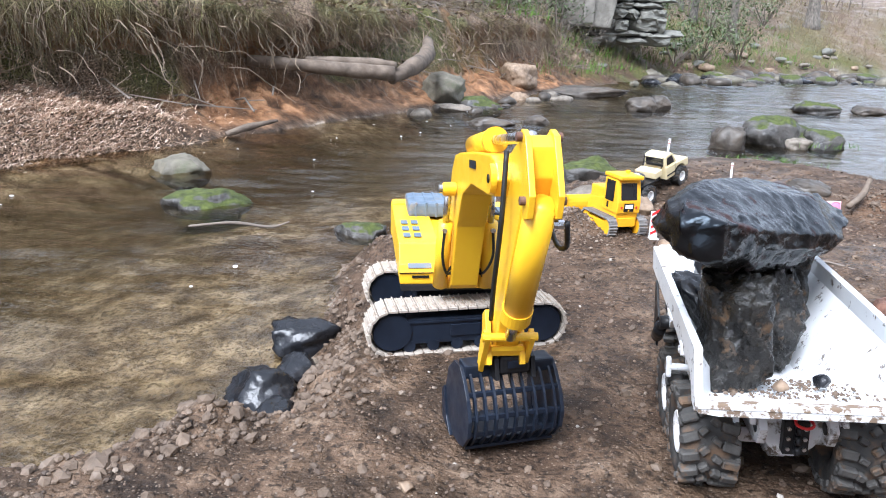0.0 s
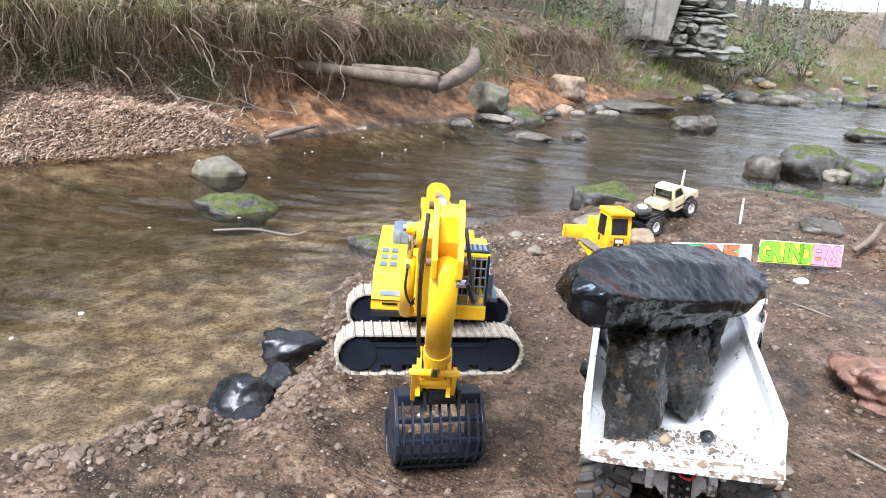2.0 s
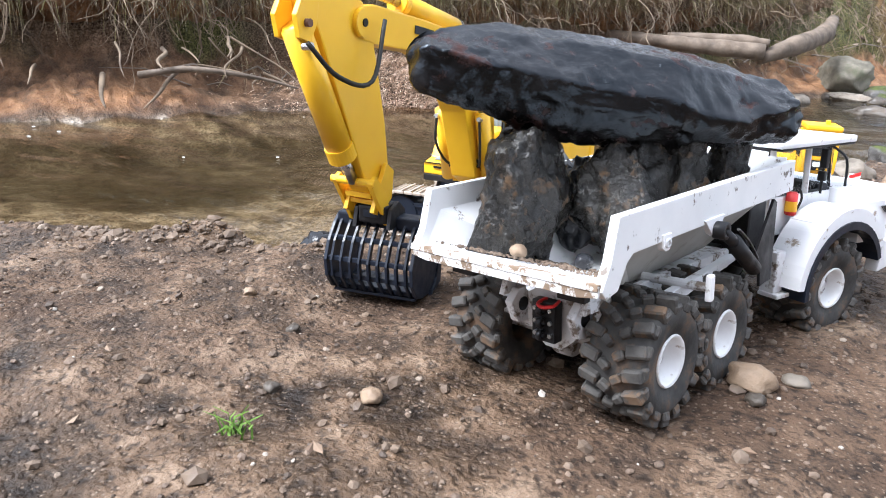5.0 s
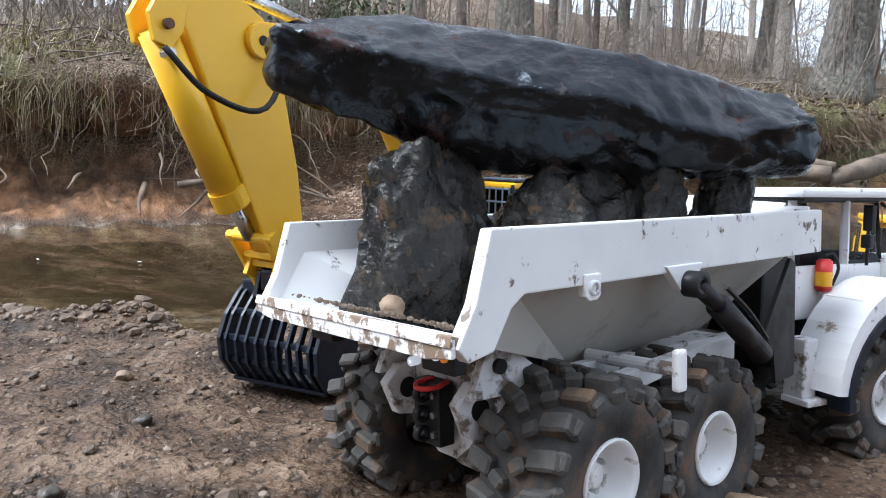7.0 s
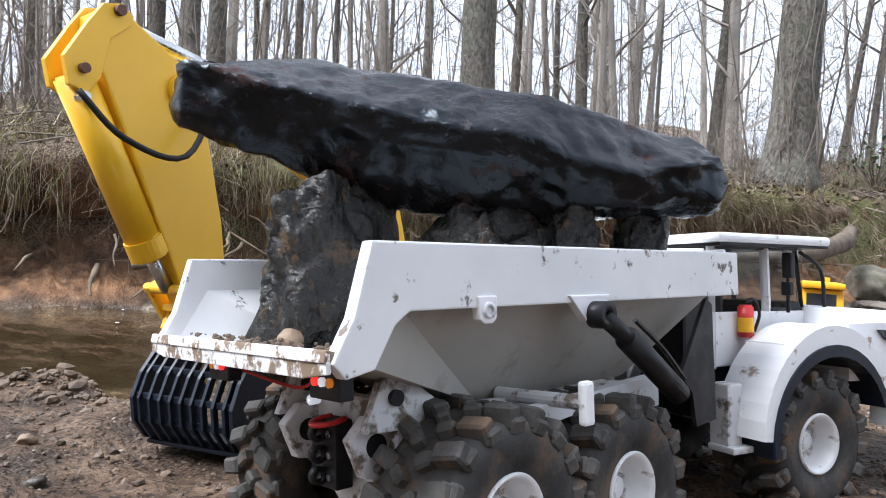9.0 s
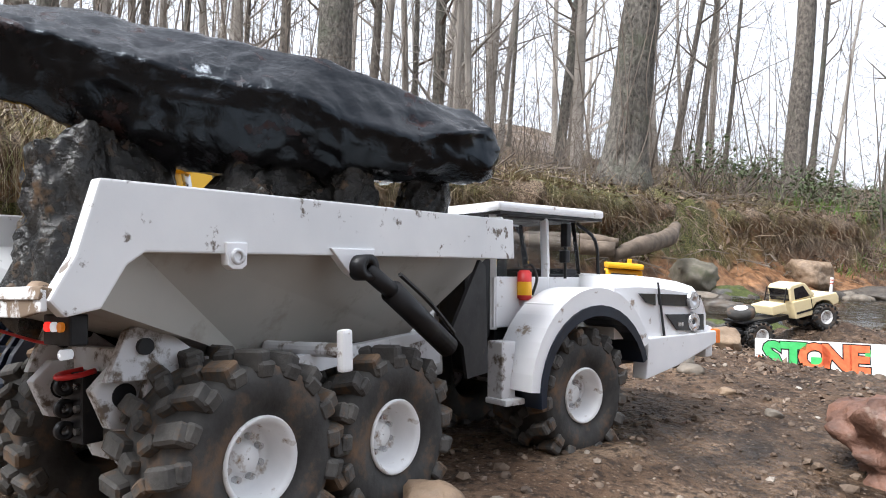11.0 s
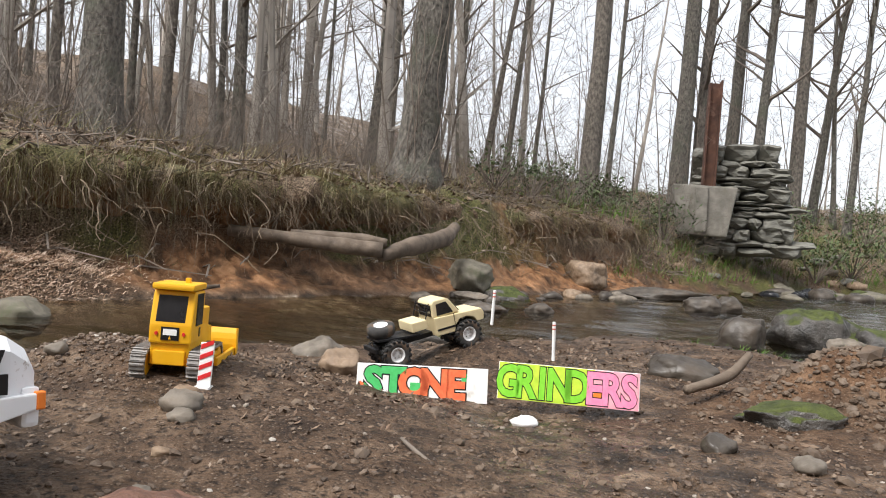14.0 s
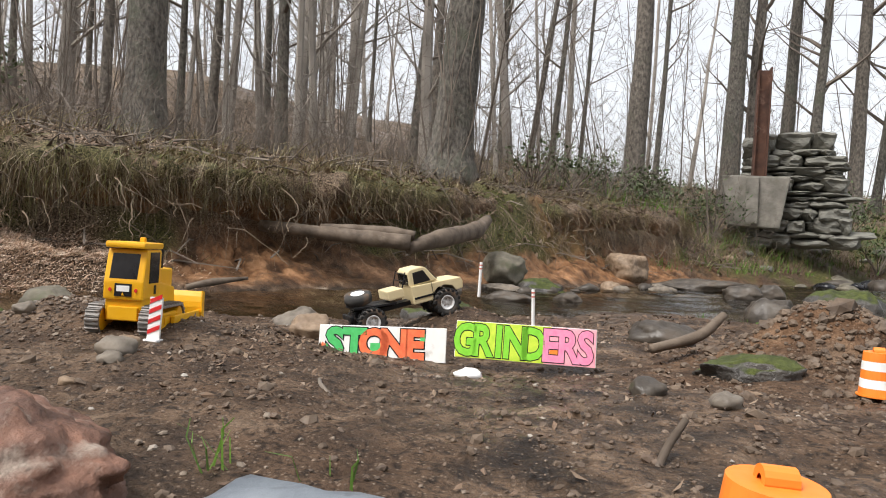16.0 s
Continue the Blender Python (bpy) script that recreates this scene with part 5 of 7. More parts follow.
# ---- the pickup ----
def build_pickup():
    p = thing("pickup_truck", pose(-.02, 1.694, .05, 15, 0, -35), "cream model crawler pickup with black frame and white wheels", "model pickup")
    cr, X = M["cream"], -.07
    for y in (.005, -.231):
        for x, s in ((0, 1), (-.14, -1)):
            add_wheel(p, pose(x - s * .018, y, .028, 10, 0, 0 if s > 0 else 180), .042, .036, M["tyre"], M["hose"], M["rim"], lugs=16, bolts=5, lug_h=.003)
        part("axle", rod((X - .06, y, .028), (X + .06, y, .028), .006, 10), M["black"], p)
    part("frame", box((.05, .33, .014), (X, -.105, .05), .002), M["black"], p, "black ladder frame")
    lower = [(-.095, .045), (-.095, .1), (.066, .092), (.072, .078), (.068, .058), (.045, .056), (.036, .072), (.012, .08), (-.012, .078), (-.026, .066), (-.034, .044)]
    body = part("body", plate(lower, .112, "x", X, .003), cr, p, "cream body shell with black side stripe")
    cab_out = [(-.097, .098), (-.094, .142), (-.085, .15), (-.045, .15), (-.035, .145), (-.006, .1)]
    part("cabin", plate(cab_out, .1, "x", X, .004), cr, body)
    for s in (1, -1):
        part("side_window", plate([(-.082, .104), (-.08, .138), (-.046, .14), (-.028, .104)], .002, "x", X + s * .0505), M["dark_glass"], body)
        part("stripe", box((.0016, .06, .006), (X + s * .0565, -.06, .062), 0), M["black"], body)
        part("door_line", box((.0014, .0016, .05), (X + s * .0565, -.03, .075), 0), M["black"], body)
    part("rear_window", box((.084, .002, .034), (X, -.0965, .12)), M["dark_glass"], body)
    part("windscreen", plate([(-.042, 0), (.042, 0), (.038, .046), (-.038, .046)], .002, "y", 0), M["dark_glass"], body, m=pose(X, -.0035, .103, 38, 0, 0))
    part("grille", box((.09, .003, .016), (X, .0705, .07)), M["black"], body)
    for s in (1, -1):
        part("headlamp", cyl(.006, .004, (X + s * .036, .0715, .071), (90, 0, 0), 14), M["plain_white"], body)
        part("rack_post", rod((X + s * .045, -.125, .085), (X + s * .045, -.1, .145), .002, 6), M["black"], p)
    for z in (.1, .12, .14):
        part("rack_bar", rod((X - .045, -.125 + (z - .085) * .42, z), (X + .045, -.125 + (z - .085) * .42, z), .0018, 6), M["black"], p)
    part("tool_box", box((.1, .05, .028), (X, -.142, .088), .003), cr, p, "cream tool box behind the cab")
    part("flatbed", box((.1, .13, .006), (X, -.21, .07), .001, (-6, 0, 0)), M["black"], p)
    part("tail_bumper", box((.1, .01, .014), (X, -.285, .05), .002), M["black"], p)
    spare = part("spare_wheel", lathe([(.014, .02), (.016, .03), (.012, .04), (0, .042), (-.012, .04), (-.016, .03), (-.014, .02), (.014, .02)], 28), M["tyre"], p, "spare wheel lying on the flatbed", True, pose(X + .005, -.245, .1, 0, -78, 0))
    part("spare_rim", lathe([(.015, .021), (.012, .016), (.008, .008), (.009, .0005)], 20), M["rim"], spare, smooth=True)
    return p


pickup = build_pickup()


# ---- signs and site markers ----
def lettering(parent, text, size, at, material, offset=0.0, spread_x=1.0):
    cu = bpy.data.curves.new("letter", "FONT")
    cu.body, cu.size, cu.extrude, cu.offset, cu.resolution_u = text, size, .0003, offset, 3
    cu.align_x = "CENTER"
    tmp = bpy.data.objects.new("tmp_text", cu)
    scene.collection.objects.link(tmp)
    me = bpy.data.meshes.new_from_object(tmp)
    bpy.data.objects.remove(tmp)
    ob = finish(new("letter", me), material)
    ob.parent = parent
    ob.matrix_basis = pose(*at, 90, 0, 0) @ Matrix.Diagonal((spread_x, 1, 1, 1))
    return ob


M["paint_green"] = surface("green_marker_paint", (0.05, 0.42, 0.10), (0.08, 0.55, 0.16), 60, (0.5, 0.7), ())
M["paint_lime"] = surface("lime_marker_paint", (0.17, 0.55, 0.02), (0.25, 0.66, 0.04), 60, (0.5, 0.7), ())
M["paint_red"] = surface("orange_red_marker_paint", (0.72, 0.11, 0.04), (0.82, 0.2, 0.07), 60, (0.5, 0.7), ())
M["paint_pink"] = surface("pink_marker_paint", (0.82, 0.2, 0.36), (0.9, 0.3, 0.46), 60, (0.5, 0.7), ())
M["paint_yellow"] = surface("yellow_marker_paint", (0.38, 0.62, 0.03), (0.6, 0.72, 0.06), 60, (0.5, 0.7), ())
M["paint_rose"] = surface("rose_marker_paint", (0.85, 0.32, 0.42), (0.9, 0.42, 0.45), 60, (0.5, 0.7), ())
M["board"] = surface("white_sign_board", (0.74, 0.74, 0.72), (0.83, 0.83, 0.81), 30, (0.4, 0.6), (), dirt=(0.45, 0.4, 0.34), dirt_scale=14, dirt_at=(0.62, 0.8))


def build_sign_one():
    s = thing("painted_sign", pose(.0695, 1.26, -.036, -9, -1.5, 22.5), "white board with green and orange hand-painted letters STONE, standing on mud", "sign", "painted boards")
    part("board", box((.318, .006, .082), (0, 0, .041), .001), M["board"], s)
    cols = ["paint_green", "paint_green", "paint_red", "paint_red", "paint_red"]
    for k, (ch, c) in enumerate(zip("STONE", cols)):
        at = (-.118 + .05 * k, -.0038, .011)
        lettering(s, ch, .092, (at[0], -.0036, at[2] - .002), M["black"], .0075, 1.0)
        lettering(s, ch, .092, (at[0], -.0046, at[2] - .002), M[c], .0048, 1.0)
    part("paint_patch", box((.03, .0012, .03), (-.012, -.0034, .026)), M["paint_green"], s)
    part("paint_fleck", box((.012, .0012, .014), (-.148, -.0036, .03), 0, (0, 30, 0)), M["paint_red"], s)
    part("paint_fleck", box((.012, .0012, .018), (.102, -.0036, .058)), M["paint_green"], s)


def build_sign_two():
    s = thing("painted_sign", pose(.394, 1.374, -.014, -10, .3, 19.5), "lime and pink board with hand-painted letters GRINDERS, standing on mud", "sign", "painted boards")
    part("board", box((.325, .006, .086), (0, 0, .043), .001), M["board"], s)
    part("lime_ground", plate([(-.161, .001), (.045, .001), (.06, .085), (-.161, .085)], .0012, "y", -.0036), M["paint_yellow"], s)
    part("pink_fleck", box((.02, .0012, .02), (.07, -.0038, .03), 0, (0, 25, 0)), M["orange"], s)
    part("pink_ground", plate([(.045, .001), (.161, .001), (.161, .085), (.06, .085)], .0012, "y", -.0036), M["paint_rose"], s)
    for k, ch in enumerate("GRINDERS"):
        x = -.138 + .0395 * k
        lettering(s, ch, .1, (x, -.0042, .009), M["black"], .0058, .78)
        lettering(s, ch, .1, (x, -.0052, .009), M["paint_lime" if k < 5 else "paint_pink"], .0035, .78)


build_sign_one()
build_sign_two()


def traffic_drum(m, label):
    d = thing("traffic_drum", m, label, "traffic drum", "traffic drums")
    rs = [.0315, .030, .0288, .0276, .0264, .025]
    for k in range(5):
        z0, z1 = .016 * k, .016 * (k + 1)
        part("drum_band", cyl(rs[k], .0162, (0, 0, z0 + .008), r2=rs[k + 1], seg=28), M["orange" if k % 2 == 0 else "plain_white"], d, smooth=False)
    part("drum_foot", cyl(.035, .004, (0, 0, .002), seg=28, bev=.001), M["orange"], d)
    part("drum_handle", lathe([(-.009, .003), (-.009, .008), (.009, .008), (.009, .003)], 14, at=(0, 0, .081)), M["orange"], d)


traffic_drum(pose(1.085, 1.42, .004, 0, 0, 10), "orange traffic drum with two white bands, standing on mud")
traffic_drum(pose(1.062, .315, .048, 3, 4, 30), "orange traffic drum beside a grey stone")

bar = thing("striped_barricade", pose(-.17, .805, .022, -3, 2, 28), "white barricade panel with slanted red stripes", "barricade")
part("panel", box((.027, .006, .088), (0, 0, .05), .001), M["plain_white"], bar)
for k in range(4):
    z = .017 + .021 * k
    part("stripe", plate([(-.0125, z), (.0125, z + .012), (.0125, z + .021), (-.0125, z + .009)], .001, "y", -.0035), M["red"], bar, "red reflective stripe")
part("foot", box((.03, .03, .008), (0, 0, .004), .002), M["plain_white"], bar)


def marker_post(m, label):
    s = thing("marker_post", m, label, "marker post", "marker posts")
    part("post", cyl(.0052, .118, (0, 0, .045), seg=14, bev=.0012), M["plain_white"], s)
    for z in (.082, .094):
        part("band", cyl(.0055, .004, (0, 0, z), seg=14), M["seat_red"], s)


marker_post(pose(-.078, 1.971, .094, 0, 2, 0), "thin white marker post on a dirt mound")
marker_post(pose(.196, 1.827, .024, 0, -2, 0), "thin white marker post with red bands in mud")


# ---- rocks along the stream ----
def set_rock(x, y, size, seed, material, words, name="rock", sink=0.35, z=None, rot=0.0, tilt=0.0, group="stream rocks", sub=4, boxy=0.0, rough=0.3, category="rock"):
    base = max(ground_z(x, y), WATER_Z - .04) if z is None else z
    return loose(name, rock(size, seed, rough, sub, boxy=boxy), M[material], pose(x, y, base + size[2] * (1 - 2 * sink), tilt, 0, rot), words, category, group)


M["boulder"] = surface("grey_green_boulder", (0.07, 0.062, 0.045), (0.18, 0.16, 0.12), 9, (0.6, 0.85), ((12, 0.5, 0.02), (60, 0.5, 0.004)), dirt=(0.1, 0.11, 0.06), dirt_scale=4)
set_rock(-2.62, 1.87, (.17, .13, .11), 101, "boulder", "pale rounded rock rising from the stream", rot=20)
set_rock(-2.1, 1.28, (.2, .13, .075), 102, "moss", "half-sunken rock with a cap of green moss", rot=30)
set_rock(-1.27, 1.06, (.115, .09, .07), 103, "moss", "small dark rock capped with moss at the water's edge")
set_rock(-2.16, 6.0, (.27, .22, .2), 104, "boulder", "large round grey boulder at the bank's foot", sink=.25)
set_rock(-1.78, 6.05, (.26, .2, .13), 105, "moss", "mossy dark boulder at the bank's foot")
set_rock(-1.98, 5.62, (.2, .1, .05), 106, "stone_grey", "flat pale rock at the water's edge", z=WATER_Z)
set_rock(-1.42, 4.68, (.24, .12, .07), 107, "stone_dark", "flat wet rock in the stream", z=WATER_Z - .02)
set_rock(-1.05, 5.0, (.12, .1, .07), 108, "stone_dark", "dark wet rock in the stream", z=WATER_Z - .02)
set_rock(-.44, 2.32, (.19, .14, .12), 109, "moss", "dark mossy rock at the shore behind the bulldozer", z=WATER_Z)
set_rock(-1.0, 1.42, (.16, .1, .06), 110, "stone_dark", "flat brown rock lying at the shore", z=WATER_Z + .01, rot=25, boxy=4)
set_rock(-.82, 1.08, (.12, .08, .035), 111, "stone_grey", "flat pale rock on the gravel", z=WATER_Z + .06, rot=15, boxy=4)
set_rock(-.42, 1.48, (.09, .07, .07), 112, "stone_grey", "pale angular rock behind the bulldozer", z=-.04, rot=40)
set_rock(-.2, 1.3, (.06, .05, .045), 113, "stone_tan", "tan rock on the muddy shore", rot=10)
set_rock(.5, 4.2, (.17, .15, .14), 114, "stone_dark", "dark angular rock standing in the stream", z=WATER_Z)
set_rock(.86, 4.5, (.26, .2, .17), 115, "moss", "large rock covered in moss and stained brown", z=WATER_Z)
set_rock(1.2, 4.45, (.16, .13, .12), 116, "moss", "mossy rock beside a larger one", z=WATER_Z)
set_rock(1.02, 4.35, (.1, .08, .07), 117, "stone_grey", "pale rock between mossy ones", z=WATER_Z)
set_rock(.5, 3.02, (.26, .17, .07), 118, "moss", "low mossy islet at the tip of the spit", z=WATER_Z)
set_rock(-1.69, 8.2, (.3, .22, .2), 119, "stone_tan", "tan rock set in the bank", sink=.3)
set_rock(-1.55, 7.3, (.14, .12, .1), 120, "stone_tan", "tan rock in the bank's foot")
set_rock(-.85, 8.1, (.6, .22, .08), 121, "stone_dark", "long flat ledge of grey rock at the water's edge", z=WATER_Z + .02, rot=8, boxy=4)
set_rock(-.1, 6.7, (.18, .14, .11), 122, "stone_dark", "dark wet rock in the stream", z=WATER_Z)
set_rock(.1, 6.9, (.13, .1, .12), 123, "stone_dark", "dark wet rock in the stream", z=WATER_Z)
set_rock(1.9, 7.6, (.3, .18, .1), 124, "moss", "mossy flat rock in the stream", z=WATER_Z)
set_rock(2.45, 7.7, (.2, .14, .08), 125, "stone_dark", "dark rock in the stream", z=WATER_Z)
set_rock(3.1, 5.6, (.3, .2, .12), 126, "moss", "mossy rock in the wide water", z=WATER_Z)
rr = random.Random(5)
for k in range(130):
    u = rr.random()
    x, y = -.2 + 6.0 * u + rr.uniform(-.5, .5), 12.0 + 4.6 * u + rr.uniform(-1.2, 1.4)
    s = rr.uniform(.08, .3)
    set_rock(x, y, (s, s * rr.uniform(.5, .9), s * rr.uniform(.3, .55)), 200 + k, rr.choice(["stone_dark", "stone_wetblack", "stone_dark", "boulder", "moss"]), "dark wet rock in the riffle upstream", z=WATER_Z - .02, rot=rr.uniform(0, 180), sub=2, group="riffle rocks")
for k in range(26):
    u = rr.random()
    x, y = np.interp(u, [0, .5, 1], [-2.4, -1.5, -.9]) + rr.uniform(-.05, .35), np.interp(u, [0, .5, 1], [5, 7, 9]) + rr.uniform(-.3, .3)
    s = rr.uniform(.05, .14)
    set_rock(x, y, (s, s * .8, s * .5), 300 + k, rr.choice(["stone_dark", "stone_grey", "stone_dark"]), "small rock at the foot of the far bank", z=WATER_Z - .01, rot=rr.uniform(0, 180), sub=2, group="bank foot rocks")

xs_, ys_ = [p[0] for p in FAR_SHORE], [p[1] for p in FAR_SHORE]
for k in range(46):
    y = rr.uniform(10.5, 20)
    x = float(np.interp(y, ys_, xs_)) - rr.uniform(.3, 2.6)
    s = rr.uniform(.06, .24)
    set_rock(x, y, (s, s * .7, s * .45), 350 + k, rr.choice(["stone_grey", "stone_tan", "wall_stone"]), "pale tumbled stone on the far slope", rot=rr.uniform(0, 180), sub=2, boxy=4, group="slope stones")

# near shore and spit
set_rock(-1.0, -.27, (.085, .075, .055), 401, "stone_wetblack", "wet black rock at the water's edge", z=WATER_Z + .005, rot=30)
set_rock(-.93, -.36, (.05, .07, .05), 402, "stone_wetblack", "wet black rock at the water's edge", z=WATER_Z)
set_rock(-1.02, .0, (.085, .06, .05), 403, "stone_wetblack", "wet black flat-topped rock at the water's edge", z=WATER_Z + .01, rot=15, boxy=4)
set_rock(-.97, -.14, (.05, .06, .045), 404, "stone_wetblack", "wet black rock at the water's edge", z=WATER_Z + .005)
for x, y, s, mt, words in ((.133, -.305, .034, "stone_tan", "rounded tan stone beside the truck's wheel"), (-.385, -.675, .014, "stone_dark", "small grey stone in the mud"), (-.555, -.66, .015, "stone_tan", "small tan stone in the mud"),
                           (.17, -.25, .018, "stone_grey", "small stone beside the wheel"), (.16, -.34, .014, "stone_dark", "small dark stone beside the wheel"), (-.07, .66, .042, "stone_grey", "grey field stone in the mud"),
                           (-.13, .72, .03, "stone_tan", "tan stone near the barricade"), (-.02, .62, .026, "stone_grey", "grey stone near the truck's nose"), (.10, .48, .016, "stone_tan", "small tan stone in the mud"), (.21, .36, .014, "stone_grey", "pale pebble in the mud"),
                           (.375, 1.16, .03, "plain_white", "white quartz stone before the painted boards"), (.756, 1.13, .04, "stone_dark", "dark stone half sunk in mud"), (-.25, -.78, .013, "stone_dark", "stone in the gravel"), (-.15, -.7, .019, "stone_tan", "tan stone in the gravel"),
                           (.9, 1.05, .03, "stone_grey", "stone in the mud"), (1.25, 1.15, .04, "stone_dark", "dark stone in the mud"), (-.52, .72, .03, "stone_grey", "pale stone on the gravel heap"), (-.62, .9, .035, "stone_grey", "pale stone on the gravel heap")):
    set_rock(x, y, (s, s * .8, s * .6), int(1000 * abs(x + y)) + 7, mt, words, name="stone", rot=100 * x, sub=3, sink=.3, group="stones on the spit", category="stone")
set_rock(.445, .215, (.145, .12, .072), 501, "stone_red", "large rust-red stone with pale patches on the mud", name="stone", z=-.005, sink=.25, rot=20, boxy=5, sub=5, rough=.36, category="stone")
M["stone_blue"] = surface("smooth_blue_grey_stone", (0.08, 0.095, 0.115), (0.2, 0.225, 0.25), 13, (0.35, 0.6), ((30, 0.4, 0.006), (160, 0.4, 0.002)), dirt=(0.04, 0.042, 0.045), dirt_scale=16)
set_rock(.862, .19, (.155, .085, .07), 502, "stone_blue", "smooth blue-grey stone on the mud", name="stone", z=.0, sink=.2, rot=27, rough=.22, category="stone")
set_rock(1.062, .315, (.075, .065, .03), 503, "stone_grey", "flat stone under a traffic drum", name="stone", z=.006, sink=.25, boxy=4, category="stone")
set_rock(.85, 1.5, (.115, .065, .042), 504, "moss", "low dark mossy stone on the mud", name="stone", sink=.42, rot=15, category="stone")
set_rock(.55, 1.95, (.1, .07, .05), 505, "stone_dark", "dark stone by a broken branch", name="stone", rot=15, category="stone")

# ---- dead wood ----
def wood(name, pts, radii, words, material="log", sides=12, category="log", group=""):
    path = smooth_path(pts, 6)
    rad = np.interp(np.linspace(0, 1, len(path)), np.linspace(0, 1, len(radii)), radii)
    rad = [r * (1 + .16 * noise.noise(p * 9)) for r, p in zip(rad, path)]
    return tagged(part(name, tube(path, rad, sides), M[material], None, "", True), words, category, group)


wood("fallen_log", [(-3.34, 3.95, .365), (-3.0, 4.15, .335), (-2.65, 4.36, .30), (-2.28, 4.6, .27)], [.045, .055, .06, .07], "weathered grey fallen log sticking out of the bank")
wood("fallen_log", [(-2.95, 4.25, .37), (-2.7, 4.4, .36), (-2.45, 4.55, .35), (-2.28, 4.66, .33)], [.03, .045, .05, .04], "weathered grey fallen log twisted against another")
wood("tree_root", [(-2.3, 4.6, .22), (-2.22, 4.85, .3), (-2.2, 5.2, .36), (-2.25, 5.6, .42), (-2.35, 5.97, .53)], [.05, .075, .08, .08, .05], "thick gnarled grey root curling from the bank", category="root")
wood("dead_branch", [(-3.0, 3.0, -.1), (-2.9, 3.15, -.06), (-2.78, 3.35, -.03)], [.02, .028, .012], "pale broken branch at the far water's edge", category="branch")
wood("dead_branch", [(-1.9, .85, -.11), (-1.75, .92, -.1), (-1.62, .98, -.12), (-1.55, 1.01, -.1)], [.005, .007, .006, .004], "thin dark branch snagged in the stream", "twig", 6, "branch")
wood("dead_branch", [(.62, 1.6, .02), (.7, 1.72, .05), (.74, 1.8, .1)], [.012, .014, .01], "broken pale branch among stones", category="branch")
wood("dead_branch", [(.9, .69, .005), (.905, .72, .03), (.915, .75, .055)], [.005, .005, .004], "short pale stick standing in mud", "log", 7, "stick")
wood("dead_branch", [(.3, .8, .012), (.36, .74, .018), (.44, .69, .01)], [.003, .004, .003], "thin dark twig on the mud", "twig", 6, "stick")
wood("dead_branch", [(1.1, 1.15, .01), (1.2, 1.0, .02), (1.35, .85, .01)], [.003, .003, .002], "thin pale stalk on the mud", "root", 6, "stick")
wood("dead_branch", [(.3, -.1, .02), (.4, -.2, .026), (.5, -.32, .02)], [.003, .004, .003], "thin dark twig on the mud", "twig", 6, "stick")
wood("dead_branch", [(-3.98, .3, .1), (-3.8, .55, .14), (-3.66, .9, .09), (-3.6, 1.15, .02)], [.022, .02, .012, .006], "bleached driftwood branch hanging over the water", category="branch")

rd = random.Random(15)
for k in range(14):
    y = rd.uniform(-.7, 1.1)
    x0, nx, ny = shore_at(y)
    o = Vector((x0 + nx * .3, y + ny * .3, rd.uniform(.08, .32)))
    e = Vector((-nx * rd.uniform(.2, .45), rd.uniform(-.35, .35), rd.uniform(-.3, -.05)))
    r = rd.uniform(.006, .018)
    wood("dead_branch", [o, o + e * .35 + Vector((0, rd.gauss(0, .012), .01)), o + e * .7 + Vector((0, rd.gauss(0, .02), .008)), o + e], [r, r * .9, r * .7, r * .3], "bleached driftwood branch caught under the bank", "root", 7, "branch", "driftwood")


# ---- the old bridge abutment ----
ab = thing("bridge_abutment", pose(-1.05, 12.75, .81, 0, 0, 12), "weathered concrete bridge footing on a stone bank", "abutment")
part("footing", plate([(-.42, 0), (.38, -.04), (.52, .82), (-.54, .86)], .9, "y", .3, .03), M["concrete"], ab)
part("pilaster", box((.2, .12, .78), (-.06, -.17, .42), .02), M["concrete"], ab)
post = thing("steel_post", pose(-1.02, 12.8, 1.55, 0, 1, 20), "rusted steel column standing on a concrete footing", "steel post")
part("web", box((.17, .025, 1.9), (0, 0, .95), .003), M["rust"], post)
for s in (1, -1):
    part("flange", box((.026, .17, 1.92 + .05 * s), (s * .097, 0, .96), .004), M["rust"], post)
wall = thing("dry_stone_wall", pose(-.62, 13.35, .5, 0, 0, 8), "crumbling dry-laid stone wall beside a concrete footing", "stone wall")
rw = random.Random(11)
stones = []
for k in range(5):
    me = bpy.data.meshes.new("wall_stone")
    b = rock((.5, .5, .5), 600 + k, .2, 3, boxy=7)
    b.to_mesh(me)
    b.free()
    me.materials.append(M["wall_stone"])
    stones.append(me)
part("core", box((1.25, .45, 1.8), (-.05, .25, .88), .03), M["wall_stone"], wall)
z = 0.0
while z < 1.85:
    h = rw.uniform(.07, .24)
    x, wmax = -.72, np.interp(z, [0, .5, 1.3, 1.9], [.95, .8, .68, .6])
    while x < wmax:
        w = rw.uniform(.22, .6)
        o = new("wall_stone", rw.choice(stones))
        o.parent = wall
        o.matrix_basis = pose(x + w / 2, rw.uniform(-.08, .05) + .1 * z, z + h / 2, rw.uniform(-3, 3), rw.uniform(-4, 4), rw.uniform(-8, 8)) @ Matrix.Diagonal((w * 1.25, .8, h * 1.55, 1))
        x += w
    z += h


